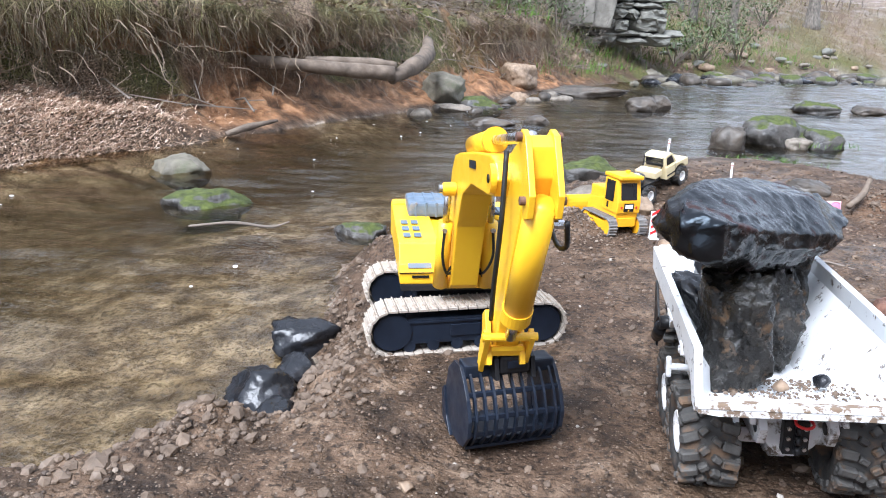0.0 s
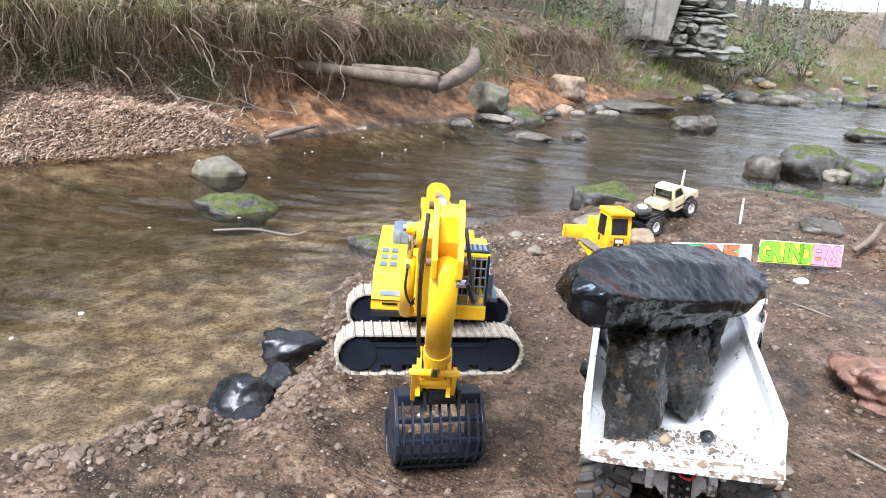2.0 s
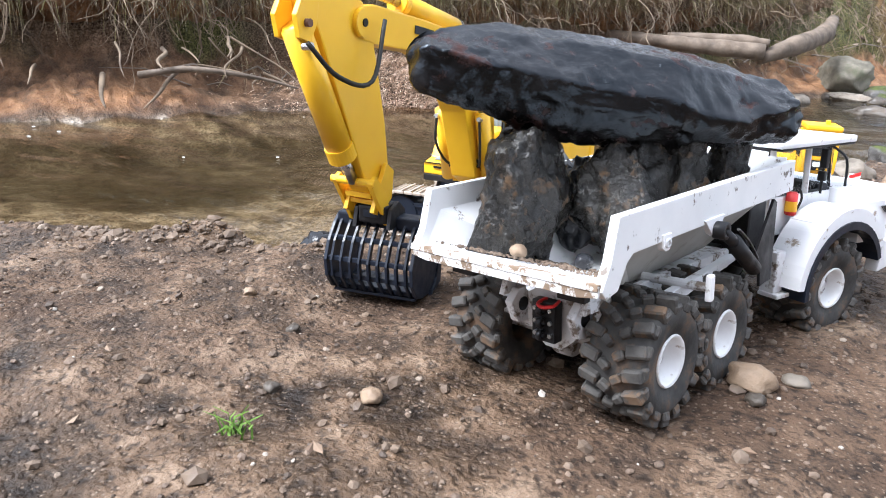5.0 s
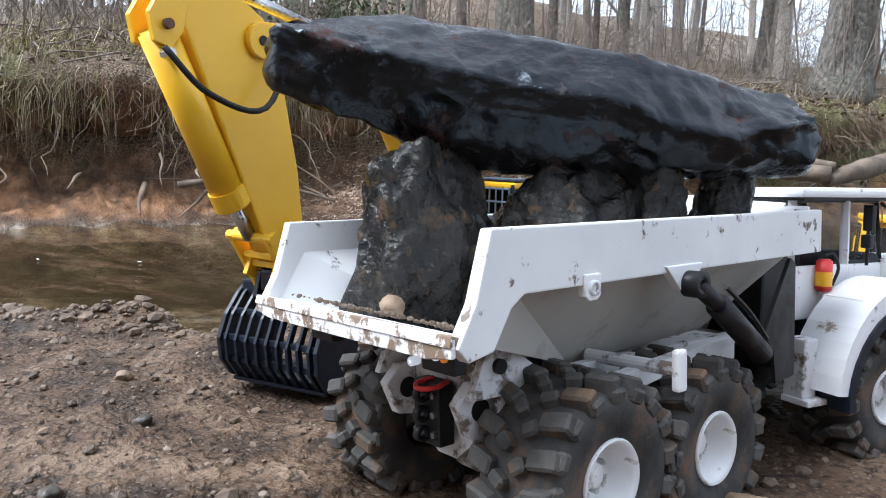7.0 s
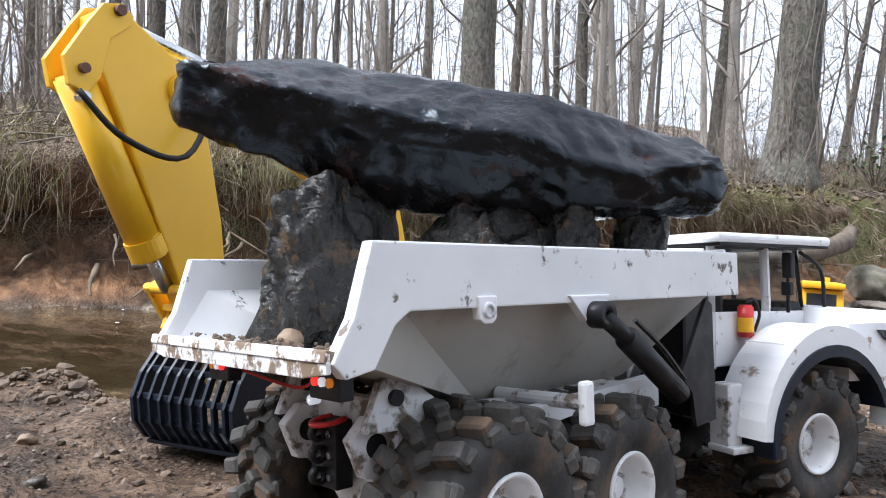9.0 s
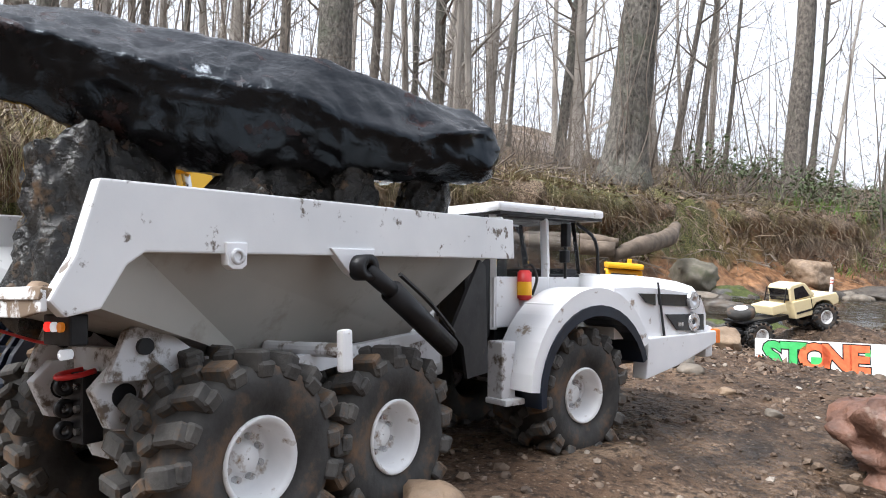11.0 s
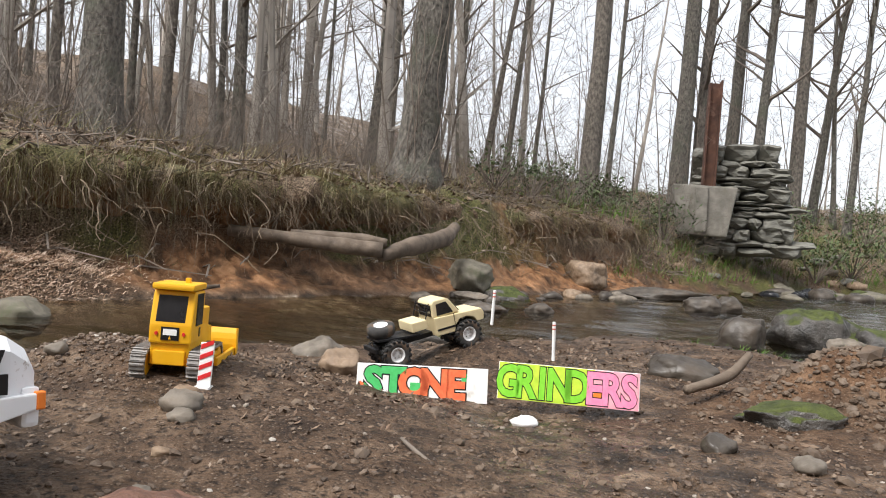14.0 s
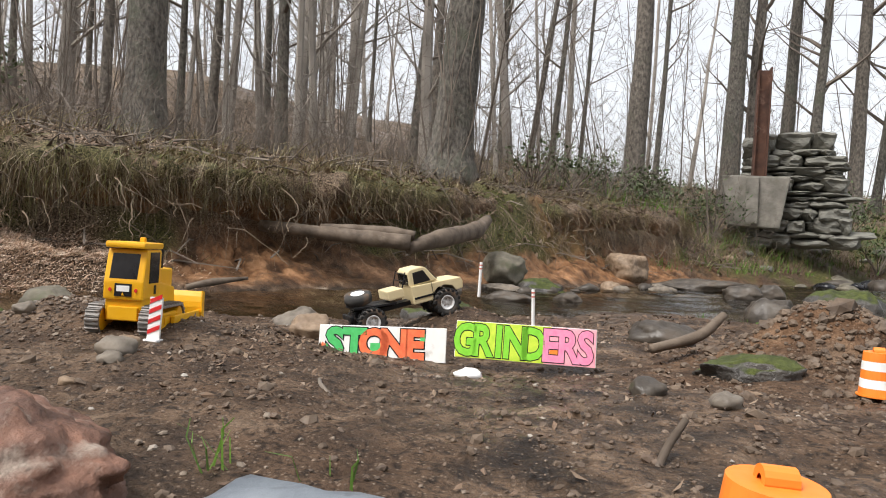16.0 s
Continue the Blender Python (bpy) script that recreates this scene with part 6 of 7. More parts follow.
# ---- trees ----
def tree_paths(rnd, h, r, lean=(0, 0), first=.22, boughs=14, twigs=5, steps=9):
    pts, rad = [], []
    for k in range(steps + 1):
        t = k / steps
        wob = .012 * h * t
        pts.append(Vector((lean[0] * h * t + rnd.uniform(-wob, wob) * .5, lean[1] * h * t + rnd.uniform(-wob, wob) * .5, h * t - .15)))
        rad.append(r * (1 - .72 * t))
    limbs = []
    for k in range(boughs):
        t = first + (1 - first) * (k + rnd.random()) / boughs * .96
        a = rnd.uniform(0, 2 * math.pi)
        i = min(int(t * steps), steps - 1)
        p = pts[i].lerp(pts[i + 1], t * steps - i)
        ln = h * rnd.uniform(.1, .26) * (1.15 - t * .5)
        d = Vector((math.cos(a), math.sin(a), rnd.uniform(.25, 1.1))).normalized()
        br = r * (1 - .72 * t) * rnd.uniform(.22, .5)
        q = [p]
        for s in range(4):
            d = (d + Vector((rnd.uniform(-.25, .25), rnd.uniform(-.25, .25), rnd.uniform(-.05, .3)))).normalized()
            q.append(q[-1] + d * ln / 4)
        limbs.append((q, [br, br * .75, br * .5, br * .32, br * .15]))
        for s in range(twigs):
            c = rnd.choice(q[1:])
            e = Vector((rnd.uniform(-1, 1), rnd.uniform(-1, 1), rnd.uniform(-.2, 1))).normalized()
            l2 = ln * rnd.uniform(.2, .5)
            mid = c + e * l2 * .5 + Vector((0, 0, rnd.uniform(-.05, .1) * l2))
            limbs.append(([c, mid, c + e * l2 + Vector((rnd.uniform(-.1, .1), rnd.uniform(-.1, .1), .1)) * l2], [br * .22, br * .15, br * .05]))
    return pts, rad, limbs


def set_tree(x, y, r, h, seed, words, lean=(0, 0), mats=("bark", "twig"), first=.3, boughs=14):
    rnd = random.Random(seed)
    t = thing("bare_tree", pose(x, y, ground_z(x, y)), words, "tree", "bare trees")
    pts, rad, limbs = tree_paths(rnd, h, r, lean, first, boughs)
    pts2 = smooth_path(pts, 8)
    rad2 = np.interp(np.linspace(0, 1, len(pts2)), np.linspace(0, 1, len(rad)), rad)
    part("trunk", tube(pts2, [a * (.86 + .1 * noise.noise(p * 2.5) + .5 * math.exp(-max(p.z, 0) / .25)) for a, p in zip(rad2, pts2)], 18), M[mats[0]], t, smooth=True)
    v, f = tube_lists(limbs, 4)
    crown = from_lists("crown", v, f, M[mats[1]])
    crown.parent = t
    return t


TREES = [(-8.40, 5.59, .09, (0, 0)), (-6.1, 4.68, .26, (0, 0)), (-9.47, 7.59, .08, (0, 0)), (-8.37, 7.37, .10, (.01, .02)), (-9.28, 9.38, .08, (0, 0)), (-7.27, 7.86, .12, (0, 0)), (-9.40, 12.04, .07, (0, 0)), (-8.49, 11.50, .05, (.02, .02)),
         (-6.58, 10.44, .12, (.06, .04)), (-7.41, 12.30, .13, (.02, .02)), (-3.42, 6.87, .28, (.055, .035)), (-6.14, 13.07, .10, (0, 0)), (-5.66, 13.32, .08, (.12, .06)), (-5.23, 13.53, .08, (.07, .03)), (-5.06, 14.69, .06, (.05, .02)), (-3.01, 12.25, .22, (.03, .01)),
         (-3.24, 14.27, .07, (.05, .01)), (-1.96, 15.09, .24, (.02, .01)), (-1.71, 15.65, .17, (.03, .01)), (-1.35, 17.73, .19, (.04, .01)), (-.69, 16.80, .15, (.05, .01)), (.08, 17.86, .19, (.03, 0)), (.44, 18.87, .12, (.1, .01)), (.93, 18.88, .07, (-.03, 0)), (2.14, 17.84, .10, (0, 0)),
         (-13.53, .08, .08, (0, 0)), (-12.46, .75, .10, (0, 0)), (-14.38, 1.45, .07, (.02, 0)), (-11.28, 1.74, .11, (0, 0)), (-11.62, 2.47, .14, (0, 0)), (-10.04, 2.53, .15, (0, 0)), (-8.52, 2.34, .15, (.01, 0)), (-12.51, 4.51, .07, (0, 0)), (-12.18, 5.24, .10, (0, 0)), (-12.73, 6.35, .08, (0, 0)),
         (-13.84, 8.41, .07, (.02, 0)), (4.6, 21, .18, (-.02, 0)), (1.2, 18.2, .10, (.06, 0))]
for k, (x, y, r, lean) in enumerate(TREES):
    big = r > .18
    set_tree(x, y, r, 13 if big else 10.5, 40 + k, ("thick grey-barked leafless tree on the far bank" if big else "slender leafless tree standing in winter woods"), lean, ("bark" if k % 3 else "bark_pale", "twig"), .34 if big else .2, 16 if x < -1 else 26)

for k in range(5):
    rv = random.Random(60 + k)
    h = ground_z(-3.42, 6.87)
    pts = [(-3.42 + .055 * z + (.3 - .012 * z) * math.cos(a), 6.87 + .035 * z + (.3 - .012 * z) * math.sin(a), h + z) for z, a in ((zz * .55, -1.7 + .4 * k + .5 * math.sin(zz * .9 + 2 * k) + rv.gauss(0, .12)) for zz in range(9))]
    path = smooth_path(pts, 5)
    tagged(part("vine", tube(path, [.008 * (1 - .5 * j / len(path)) for j in range(len(path))], 6), M["twig"], None, "", True), "pale woody vine climbing a thick grey trunk", "vine", "vines")

# farther woods: trunks and twigs by the hundred
rw = random.Random(77)
vt, ft = [], []
for k in range(150):
    a, d = radians(rw.uniform(-14, 92)), rw.uniform(14, 48) if k > 60 else rw.uniform(11, 18)
    x, y = .8 - d * math.sin(a), -.3 + d * math.cos(a)
    if side(FAR_SHORE, np.array([x]), np.array([y]))[0] < 2.5:
        continue
    if a < radians(22) and rw.random() < .6:
        continue
    pts, rad, limbs = tree_paths(rw, rw.uniform(6, 12), rw.choice([.03, .045, .065, .085, .11]), (rw.gauss(0, .05), rw.gauss(0, .05)), .1, 14, 5, 6)
    base = Vector((x, y, ground_z(x, y)))
    tube_lists([([p + base for p in pts], rad)], 6, vt, ft)
    tube_lists([([p + base for p in q], [max(c, .005) for c in rr2]) for q, rr2 in limbs], 3, vt, ft)
# unseen trees on the added rise, put there to block low sky light
for k in range(110):
    a, d = radians(rw.uniform(100, 300)), rw.uniform(9, 24)
    x, y = .3 - d * math.sin(a), .6 + d * math.cos(a)
    if -side(NEAR_SHORE, np.array([x]), np.array([y]))[0] < 2.0:
        continue
    pts, rad, limbs = tree_paths(rw, rw.uniform(8, 12), rw.uniform(.08, .2), (rw.gauss(0, .03), rw.gauss(0, .03)), .15, 12, 3, 5)
    base = Vector((x, y, ground_z(x, y)))
    tube_lists([([p + base for p in pts], rad)], 6, vt, ft)
    tube_lists([([p + base for p in q], [max(c, .012) for c in rr2]) for q, rr2 in limbs], 3, vt, ft)
tagged(from_lists("far_woods", vt, ft, M["hazed_twig"]), "distant leafless grey woods on the slope, and unseen trees added behind", "woods", kind="stuff")

vt, ft = [], []
for k in range(270):
    a, d = radians(rw.uniform(-14, 92)), rw.uniform(8, 26)
    x, y = .8 - d * math.sin(a), -.3 + d * math.cos(a)
    if side(FAR_SHORE, np.array([x]), np.array([y]))[0] < 1.2:
        continue
    pts, rad, limbs = tree_paths(rw, rw.uniform(2.5, 6), rw.uniform(.006, .02), (rw.gauss(0, .12), rw.gauss(0, .12)), .08, 12, 5, 6)
    base = Vector((x, y, ground_z(x, y)))
    tube_lists([([p + base for p in pts], rad)], 4, vt, ft)
    tube_lists([([p + base for p in q], [max(c, .003) for c in rr2]) for q, rr2 in limbs], 3, vt, ft)
tagged(from_lists("saplings", vt, ft, M["twig"]), "thicket of thin leafless saplings on the slope", "saplings", kind="stuff")

# ---- growth on the far bank ----
def bank_points(n, rnd, lo, hi, y0=-2.0, y1=10.5):
    """Random places on the far bank between two distances from the shore."""
    out = []
    xs, ys = np.array([p[0] for p in FAR_SHORE]), np.array([p[1] for p in FAR_SHORE])
    for _ in range(n):
        y = rnd.uniform(y0, y1)
        d = rnd.uniform(lo, hi)
        x0 = np.interp(y, ys, xs)
        slope = (np.interp(y + .3, ys, xs) - np.interp(y - .3, ys, xs)) / .6
        nrm = Vector((-1, slope, 0)).normalized()
        cover = float(turf_z(d, y)) if d - float(lip_shift(y)) > .41 and d < 1.3 and y < 10.5 else -9.0
        out.append((x0 + nrm.x * d, y + nrm.y * d, nrm, d, cover))
    xy = np.array([(p[0], p[1]) for p in out])
    zs = lie(xy[:, 0], xy[:, 1])[0]
    return [(Vector((p[0], p[1], max(z, p[4]))), p[2]) for p, z in zip(out, zs)]


def ribbons(name, strands, material, words, category):
    """Narrow blades, each three points and a width."""
    v, f = [], []
    for pts, w in strands:
        d = (pts[-1] - pts[0])
        sd = d.cross(Vector((.3, .5, .81))).normalized() * w
        b = len(v)
        for k, p in enumerate(pts):
            s = sd * (1 - .75 * k / (len(pts) - 1))
            v += [tuple(p - s), tuple(p + s)]
        for k in range(len(pts) - 1):
            f.append((b + 2 * k, b + 2 * k + 1, b + 2 * k + 3, b + 2 * k + 2))
    return tagged(from_lists(name, v, f, M[material]), words, category, kind="stuff")


rs = random.Random(3)
strands = []
for p, nrm in bank_points(1900, rs, .45, 1.4):
    if vnoise(np.array([p.x * 1.9]), np.array([p.y * 1.9]), 91)[0] < rs.uniform(-.25, .25) or (5.2 < p.y < 9.8 and rs.random() < .65):
        continue
    ln = rs.uniform(.1, .36)
    for _ in range(9):
        o = p + Vector((rs.gauss(0, .045), rs.gauss(0, .045), .01))
        d = (-nrm * rs.uniform(.2, 1.0) + Vector((rs.gauss(0, .5), rs.gauss(0, .5), 0)))
        a = o + d * ln * .45 + Vector((0, 0, ln * rs.uniform(.0, .35)))
        strands.append(([o, a, a + d * ln * .5 - Vector((0, 0, ln * rs.uniform(.2, 1.3)))], rs.uniform(.0014, .004)))
for p, nrm in bank_points(1300, rs, 1.2, 5.0, -2, 12) + bank_points(2600, rs, .4, 7.0, 9.5, 21):
    for _ in range(6):
        o = p + Vector((rs.gauss(0, .1), rs.gauss(0, .1), 0))
        ln = rs.uniform(.08, .3)
        d = Vector((rs.gauss(0, .5), rs.gauss(0, .5), 1)).normalized() * ln
        strands.append(([o, o + d * .6, o + d + Vector((rs.gauss(0, .3), rs.gauss(0, .3), -.1)) * ln], rs.uniform(.002, .005)))
for _ in range(2600):
    y = rs.uniform(-3.5, 10.4)
    if vnoise(np.array([y * 1.4]), np.array([4.4]), 93)[0] < rs.uniform(-.4, .3) or (5.2 < y < 9.8 and rs.random() < .7):
        continue
    x0, nx, ny = shore_at(y)
    dd = float(lip_shift(y)) + .42 + rs.gauss(0, .04)
    o = Vector((x0 + nx * dd, y + ny * dd, rs.uniform(.6, .8)))
    for _ in range(9):
        b = o + Vector((rs.gauss(0, .04), rs.gauss(0, .04), rs.gauss(0, .03)))
        ln = rs.uniform(.05, .22) if y > 3.4 else rs.uniform(.1, .4)
        f = Vector((-nx, -ny, 0)) * rs.uniform(.02, .14) + Vector((rs.gauss(0, .05), rs.gauss(0, .05), 0))
        strands.append(([b, b + f * .7 - Vector((0, 0, ln * .35)), b + f - Vector((0, 0, ln))], rs.uniform(.0012, .0038)))
ribbons("dry_grass", strands, "straw", "dry straw-coloured grass hanging over the bank", "dry grass")

heap = []
hp = np.array([(rs.gauss(-3.5, .3), rs.gauss(2.05, .42)) for _ in range(26000)])
hz, hd = lie(hp[:, 0], hp[:, 1])[0], side(FAR_SHORE, hp[:, 0], hp[:, 1])
for (x, y), z, df in zip(hp, hz, hd):
    if df < -.03:
        continue
    o = Vector((x, y, z + rs.uniform(.002, .03)))
    d = Vector((rs.gauss(0, 1), rs.gauss(0, 1), rs.gauss(0, .2))).normalized() * rs.uniform(.015, .075)
    heap.append(([o, o + d * .5 + Vector((0, 0, .008)), o + d], rs.uniform(.0012, .004)))
ribbons("straw_heap", heap, "pale_straw", "heap of bleached flood-washed straw at the bank's foot", "straw")

# roots bared by the stream, and brush on top
vt, ft = [], []
for p, nrm in bank_points(1100, rs, .3, .85):
    p.z = max(p.z - .04, rs.uniform(.3, .72))
    q, d = [p], -nrm * .5 + Vector((rs.gauss(0, .4), rs.gauss(0, .4), rs.uniform(-.6, .2)))
    n, step = rs.randint(4, 8), rs.uniform(.035, .08)
    for _ in range(n):
        d = d + Vector((rs.gauss(0, .45), rs.gauss(0, .45), rs.gauss(-.35, .3)))
        d.normalize()
        q.append(q[-1] + d * step)
    r = rs.choice([.0012, .0018, .0024, .003, .004, .006])
    tube_lists([(q, list(np.linspace(r, r * .35, len(q))))], 5, vt, ft)
for _ in range(1700):
    y = rs.uniform(-3.5, 10.4)
    x0, nx, ny = shore_at(y)
    dd = float(lip_shift(y)) + rs.uniform(.4, .62)
    q, d = [Vector((x0 + nx * dd, y + ny * dd, rs.uniform(.5, .78)))], Vector((-nx * .6, -ny * .6, rs.uniform(-.6, .3))) + Vector((rs.gauss(0, .5), rs.gauss(0, .5), 0))
    step = rs.uniform(.03, .085)
    for _ in range(rs.randint(4, 9)):
        d = (d + Vector((rs.gauss(0, .5), rs.gauss(0, .5), rs.gauss(-.35, .35)))).normalized()
        q.append(q[-1] + d * step)
    r = rs.choice([.0012, .0016, .0022, .003, .004, .0055])
    tube_lists([(q, list(np.linspace(r, r * .35, len(q))))], 5, vt, ft)
tagged(from_lists("bared_roots", vt, ft, M["root"]), "tangle of pale bared roots hanging from the bank", "roots", kind="stuff")
vt, ft = [], []
for p, nrm in bank_points(2300, rs, .7, 6.5, -3, 14):
    h = rs.uniform(.25, 1.25)
    q, d = [p], Vector((rs.gauss(0, .35), rs.gauss(0, .35), 1)).normalized()
    for _ in range(4):
        d = (d + Vector((rs.gauss(0, .22), rs.gauss(0, .22), 0))).normalized()
        q.append(q[-1] + d * h / 4)
    r = rs.uniform(.002, .006)
    paths = [(q, [r, r * .8, r * .6, r * .4, r * .2])]
    for _ in range(5):
        c = rs.choice(q[1:])
        e = Vector((rs.uniform(-1, 1), rs.uniform(-1, 1), rs.uniform(-.1, .9))).normalized() * h * rs.uniform(.15, .4)
        paths.append(([c, c + e * .55, c + e + Vector((0, 0, rs.gauss(0, .1) * h))], [r * .5, r * .4, r * .2]))
    tube_lists(paths, 3, vt, ft)
for p, nrm in bank_points(420, rs, .3, 2.4, -2, 10.5):
    e = Vector((rs.gauss(0, 1), rs.gauss(0, 1), rs.gauss(0, .25))).normalized() * rs.uniform(.2, .9)
    r = rs.uniform(.003, .01)
    tube_lists([([p + Vector((0, 0, .03)) - e * .5, p + Vector((rs.gauss(0, .03), rs.gauss(0, .03), .09)), p + Vector((0, 0, .03)) + e * .5], [r, r, r * .4])], 4, vt, ft)
tagged(from_lists("brush", vt, ft, M["twig"]), "leafless brush and fallen sticks on the far bank", "brush", kind="stuff")

# fallen leaves
def leaves(name, spots, size, words, rnd, material="leaves"):
    v, f = [], []
    for p in spots:
        s = rnd.uniform(*size)
        m = Matrix.Translation(p) @ Euler((rnd.gauss(0, .5), rnd.gauss(0, .5), rnd.uniform(0, 6.3))).to_matrix().to_4x4()
        b = len(v)
        for c in ((-1, 0, .25), (-.2, -.5, 0), (1, 0, .2), (-.2, .5, .05)):
            v.append(tuple(m @ (Vector(c) * s)))
        f += [(b, b + 1, b + 2), (b, b + 2, b + 3)]
    return tagged(from_lists(name, v, f, M[material]), words, "leaves", kind="stuff")


leaves("leaf_litter", [p + Vector((0, 0, .012)) for p, _ in bank_points(9000, rs, .5, 3.6, -2.5, 12) + bank_points(1500, rs, .2, 6, 9, 20)], (.018, .05), "brown fallen leaves on the far bank", rs)
spots = []
for _ in range(1500):
    x, y = rs.uniform(-1.0, 1.6), rs.uniform(-1.2, 2.6)
    spots.append((x, y))
spots += [(rs.gauss(.3, .35), rs.gauss(2.2, .3)) for _ in range(600)] + [(rs.gauss(-.1, .22), rs.gauss(1.05, .2)) for _ in range(500)] + [(rs.gauss(1.0, .25), rs.gauss(.9, .3)) for _ in range(160)] + [(rs.gauss(.12, .1), rs.gauss(.72, .12)) for _ in range(160)]
xy = np.array(spots)
dn = -side(NEAR_SHORE, xy[:, 0], xy[:, 1])
keep = (dn > .1) & ~((np.abs(xy[:, 0] + .03) < .2) & (xy[:, 1] > -.65) & (xy[:, 1] < .35))
zs = lie(xy[:, 0], xy[:, 1])[0]
leaves("mud_leaves", [Vector((a[0], a[1], z + .003)) for a, z, k in zip(xy, zs, keep) if k and rs.random() < (.95 if a[1] > 1.0 else .3)], (.004, .011), "scraps of dead leaves pressed into the mud", rs)

# gravel and crumbs of mud
shapes = []
for k in range(8):
    b = rock((1, .85, .6), 700 + k, .35, 1)
    shapes.append(([tuple(v.co) for v in b.verts], [tuple(v.index for v in fc.verts) for fc in b.faces]))
    b.free()


def scatter(name, spots, words, category, material, rnd):
    v, f = [], []
    for p, s in spots:
        sv, sf = rnd.choice(shapes)
        m = Matrix.Translation(p) @ Euler((rnd.uniform(-.5, .5), rnd.uniform(-.5, .5), rnd.uniform(0, 6.3))).to_matrix().to_4x4()
        b = len(v)
        v += [tuple(m @ (Vector(c) * s)) for c in sv]
        f += [tuple(b + i for i in q) for q in sf]
    return tagged(from_lists(name, v, f, M[material]), words, category, kind="stuff")


rg = np.random.RandomState(9)
n = 11000
gx, gy = rg.uniform(-1.25, 1.5, n), rg.uniform(-1.15, 2.5, n)
gs = np.exp(rg.normal(math.log(.003), .55, n))
hx, hy = rg.normal(-.52, .13, 900), rg.normal(.85, .14, 900)
gx, gy, gs = np.append(gx, hx), np.append(gy, hy), np.append(gs, np.exp(rg.normal(math.log(.006), .5, 900)))
gz = lie(gx, gy)[0]
ok = (-side(NEAR_SHORE, gx, gy) > -.3) & (gs < .011)
scatter("gravel", [(Vector((a, b, c + s * .15)), s) for a, b, c, s, k in zip(gx, gy, gz, gs, ok) if k], "loose gravel and pebbles strewn over mud", "gravel", "gravel", rs)
M["crumb"] = surface("crumbled_mud", (0.062, 0.042, 0.028), (0.16, 0.115, 0.08), 25, (0.6, 0.95), ((120, 0.5, 0.002),))
n = 6500
cx, cy = rg.uniform(-1.2, 1.4, n), rg.uniform(-1.1, 2.3, n)
cs = np.exp(rg.normal(math.log(.0065), .45, n))
edge = -side(NEAR_SHORE, cx, cy)
ok = (edge > .0) & ((edge < .2) | (rg.uniform(0, 1, n) < .35)) & (cs < .02)
mx, my = rg.normal(.95, .14, 700), rg.normal(1.72, .14, 700)
cx, cy, cs, ok = np.append(cx, mx), np.append(cy, my), np.append(cs, np.exp(rg.normal(math.log(.009), .4, 700))), np.append(ok, np.ones(700, bool))
tx, ty = rg.normal(-.95, .12, 1500), rg.normal(-.35, .3, 1500)
e2 = -side(NEAR_SHORE, tx, ty)
cx, cy, cs, ok = np.append(cx, tx), np.append(cy, ty), np.append(cs, np.exp(rg.normal(math.log(.008), .4, 1500))), np.append(ok, (e2 > .01) & (e2 < .25))
cz = lie(cx, cy)[0]
scatter("mud_crumbs", [(Vector((a, b, c + s * .1)), s) for a, b, c, s, k in zip(cx, cy, cz, cs, ok) if k], "crumbly clods of wet brown mud", "clods", "crumb", rs)
# mud spilt in the dump bed
spots = []
for _ in range(500):
    y = rs.uniform(-.585, -.44)
    half = np.interp(y, [-.585, -.403], [.12, .05])
    spots.append((BED @ Vector((CX + rs.uniform(-half, half), y, np.interp(y, [-.585, -.403], [.194, .137]) + .001)), math.exp(rs.gauss(math.log(.0017), .45))))
scatter("spilt_mud", spots, "crumbs of mud spilt on the dump bed's floor", "mud", "crumb", rs)

# green: grass tufts and evergreen scrub
strands = []
for cx_, cy_, spread_, n, h in ((.47, 3.05, .16, 260, .09), (.62, 3.1, .1, 160, .1), (.56, .37, .02, 9, .06), (.68, .42, .02, 4, .04), (-.176, -.86, .012, 22, .03), (1.2, 4.4, .1, 120, .06)):
    for _ in range(n):
        x, y = rs.gauss(cx_, spread_), rs.gauss(cy_, spread_ * .6)
        o = Vector((x, y, max(ground_z(x, y), WATER_Z + .02)))
        d = Vector((rs.gauss(0, .35), rs.gauss(0, .35), 1)).normalized() * h * rs.uniform(.5, 1.2)
        strands.append(([o, o + d * .6, o + d + Vector((rs.gauss(0, .3), rs.gauss(0, .3), -.15)) * h], .0022 if h < .1 else .003))
for p, nrm in bank_points(700, rs, .3, 3.5, 9.0, 18):
    for _ in range(6):
        o = p + Vector((rs.gauss(0, .12), rs.gauss(0, .12), 0))
        d = Vector((rs.gauss(0, .4), rs.gauss(0, .4), 1)).normalized() * rs.uniform(.05, .2)
        strands.append(([o, o + d * .6, o + d], .006))
ribbons("green_grass", strands, "grass_green", "tufts of fresh green grass by the water", "grass")


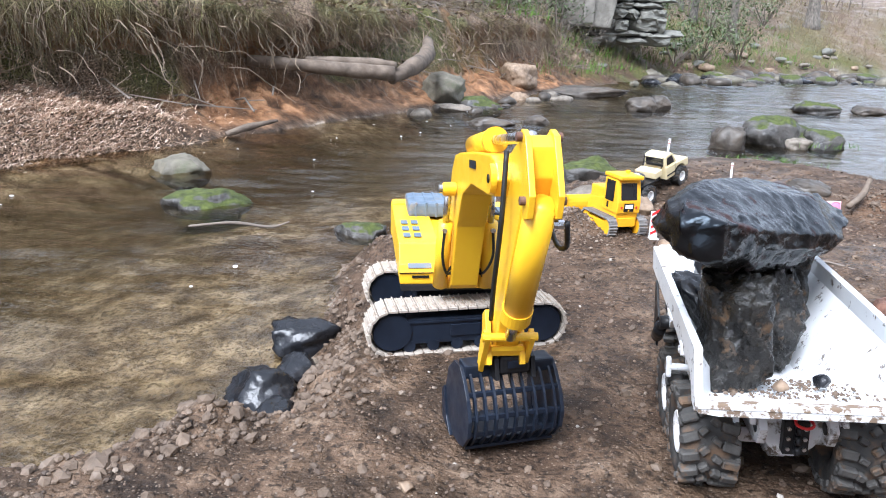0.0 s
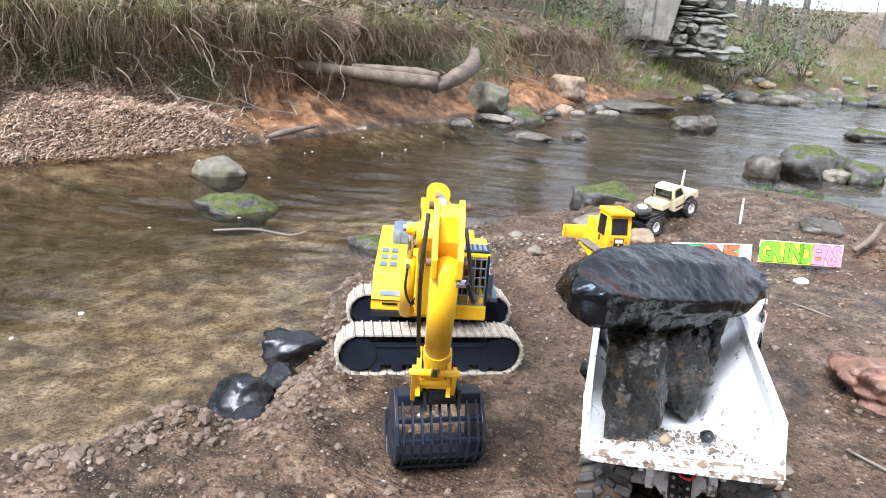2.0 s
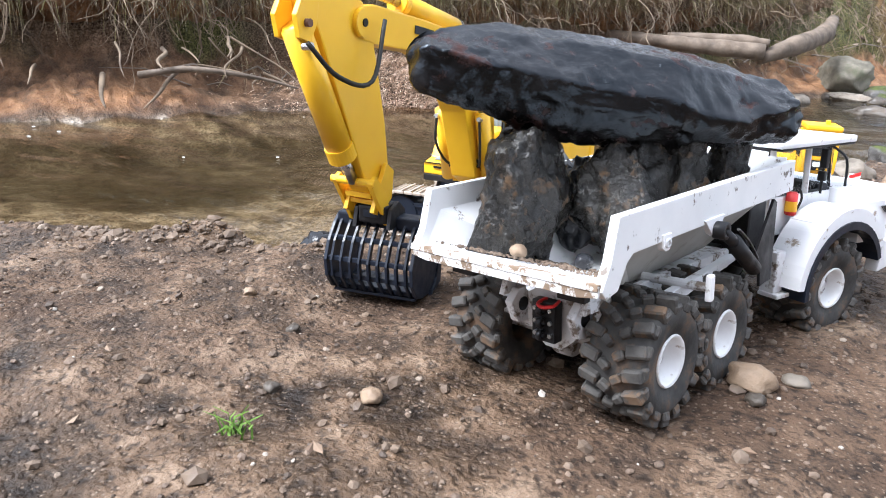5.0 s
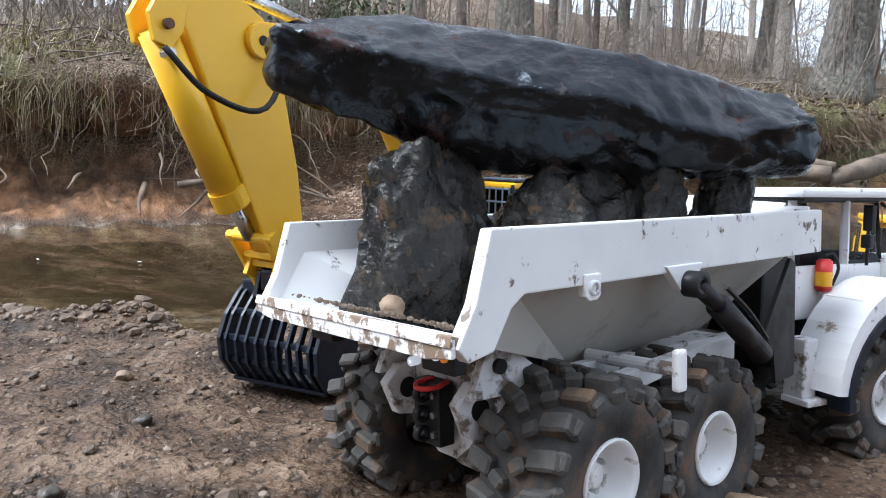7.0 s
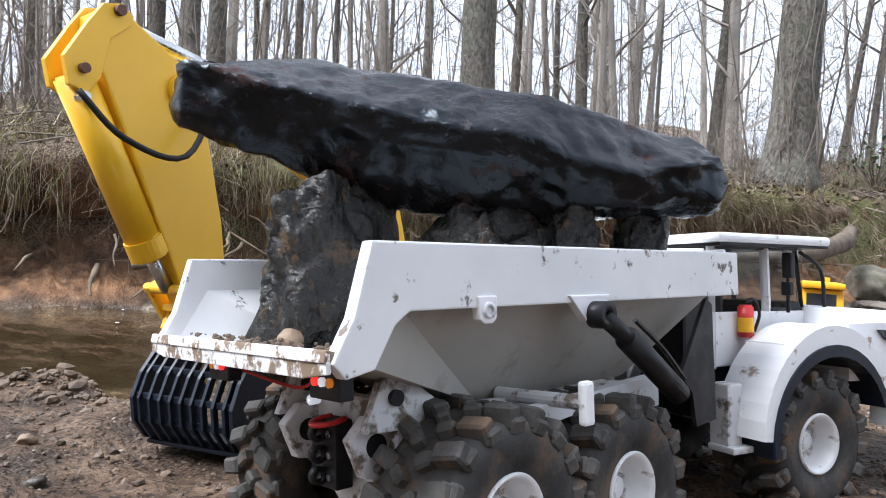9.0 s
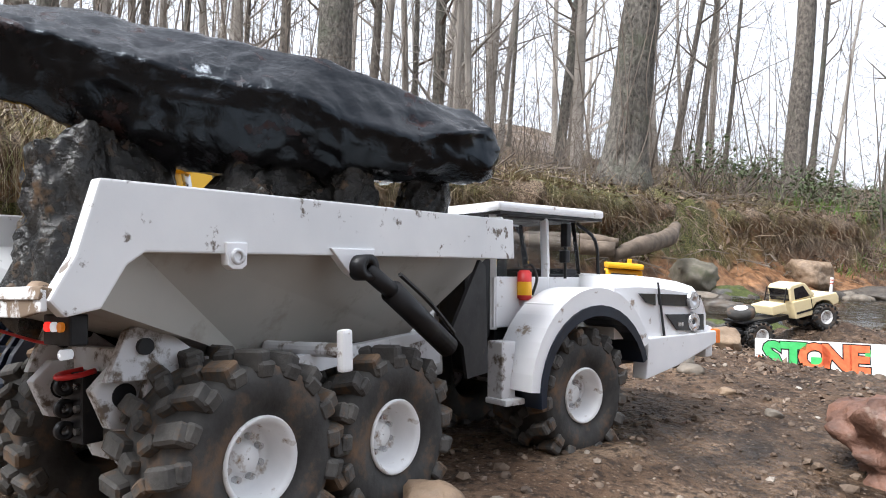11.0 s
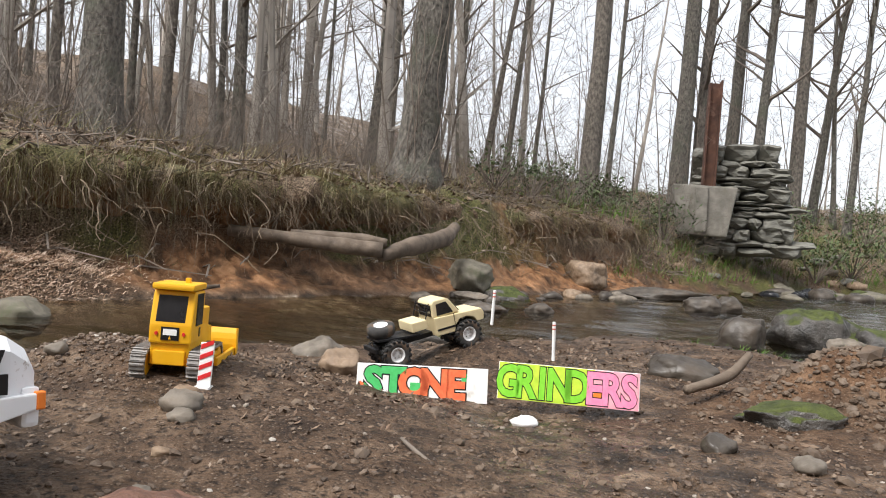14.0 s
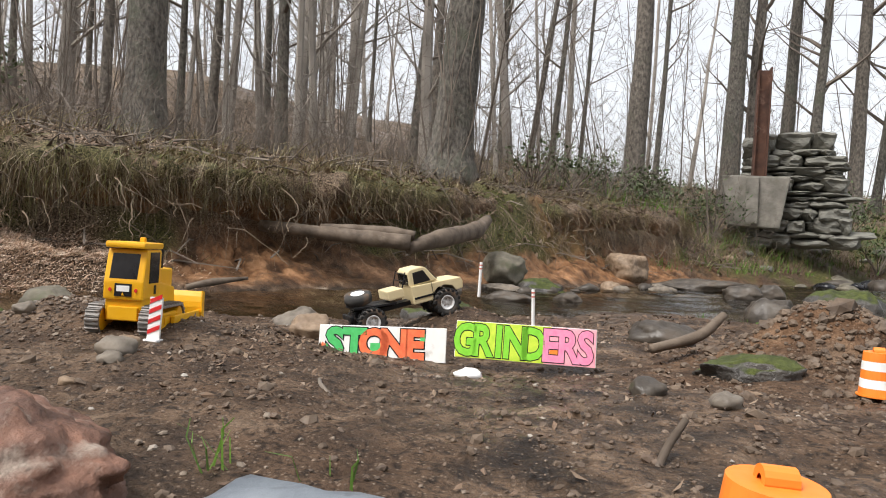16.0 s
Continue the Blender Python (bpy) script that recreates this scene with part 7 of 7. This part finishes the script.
def shrub(x, y, size, n, seed, words):
    rnd = random.Random(seed)
    t = thing("evergreen_shrub", pose(x, y, ground_z(x, y)), words, "shrub", "shrubs")
    stems, spots = [], []
    for _ in range(14):
        d = Vector((rnd.gauss(0, .6), rnd.gauss(0, .6), 1)).normalized()
        q = [Vector((0, 0, 0)), d * size * .5, d * size * rnd.uniform(.8, 1.1) + Vector((rnd.gauss(0, .1), rnd.gauss(0, .1), 0)) * size]
        stems.append((q, [.012, .008, .003]))
        for _ in range(n // 14):
            c = q[1].lerp(q[2], rnd.random())
            spots.append(c + Vector((rnd.gauss(0, .14), rnd.gauss(0, .14), rnd.gauss(0, .12))) * size)
    v, f = tube_lists(stems, 4)
    st = from_lists("stem", v, f, M["twig"])
    st.parent = t
    v, f = [], []
    for p in spots:
        s = rnd.uniform(.02, .05)
        m = Matrix.Translation(p) @ Euler((rnd.uniform(-1, 1), rnd.uniform(-1, 1), rnd.uniform(0, 6.3))).to_matrix().to_4x4()
        b = len(v)
        v += [tuple(m @ (Vector(c) * s)) for c in ((-1, 0, .2), (0, -.5, 0), (1, 0, .2), (0, .5, 0))]
        f.append((b, b + 1, b + 2, b + 3))
    lf = from_lists("foliage", v, f, M["leaf_green"])
    lf.parent = t


for k, (x, y, s, n) in enumerate(((-7.6, 3.3, 1.0, 900), (-8.3, 2.9, .9, 700), (-2.2, 10.9, .7, 500), (-3.0, 9.6, .7, 400), (-1.6, 12.2, .9, 600), (.1, 15.8, 1.1, 700), (1.6, 17.8, 1.2, 700), (-2.6, 11.6, .8, 400), (3.2, 20, 1.2, 600), (.7, 14.9, 1.0, 500), (1.3, 15.7, 1.1, 500), (-2.7, 10.2, .8, 300), (2.2, 16.6, 1.2, 500), (-3.3, 8.9, .8, 250))):
    shrub(x, y, s, n, 900 + k, "evergreen shrub with small dull green leaves")

# a few thin foam flecks on the stream
FLECKS = []
for k in range(34):
    s = rs.uniform(.006, .016)
    o = loose("foam_fleck", rock((s, s * .7, .003), 1200 + k, .2, 1), M["foam"], pose(0, 0, WATER_Z), "small white fleck of foam on the stream", "foam", "foam flecks")
    FLECKS.append((o, rs.uniform(-3.4, -1.5), rs.uniform(-.6, 6.0), rs.uniform(0, 360)))


# ---- what moves ----
FLOW = (-0.11, -0.27)
TIMES = [0.0, 0.5, 4.0, 8.0, 12.0, 15.5, 16.0]


def motions():
    # the stream's surface and the foam on it drift downstream
    walk(water, [(t, pose(1.8 + t * FLOW[0], 4.4 + t * FLOW[1], WATER_Z)) for t in TIMES])
    for o, x, y, a in FLECKS:
        walk(o, [(t, pose(x + t * FLOW[0], y + t * FLOW[1], WATER_Z + .004, 0, 0, a + 4 * t)) for t in TIMES])


motions()
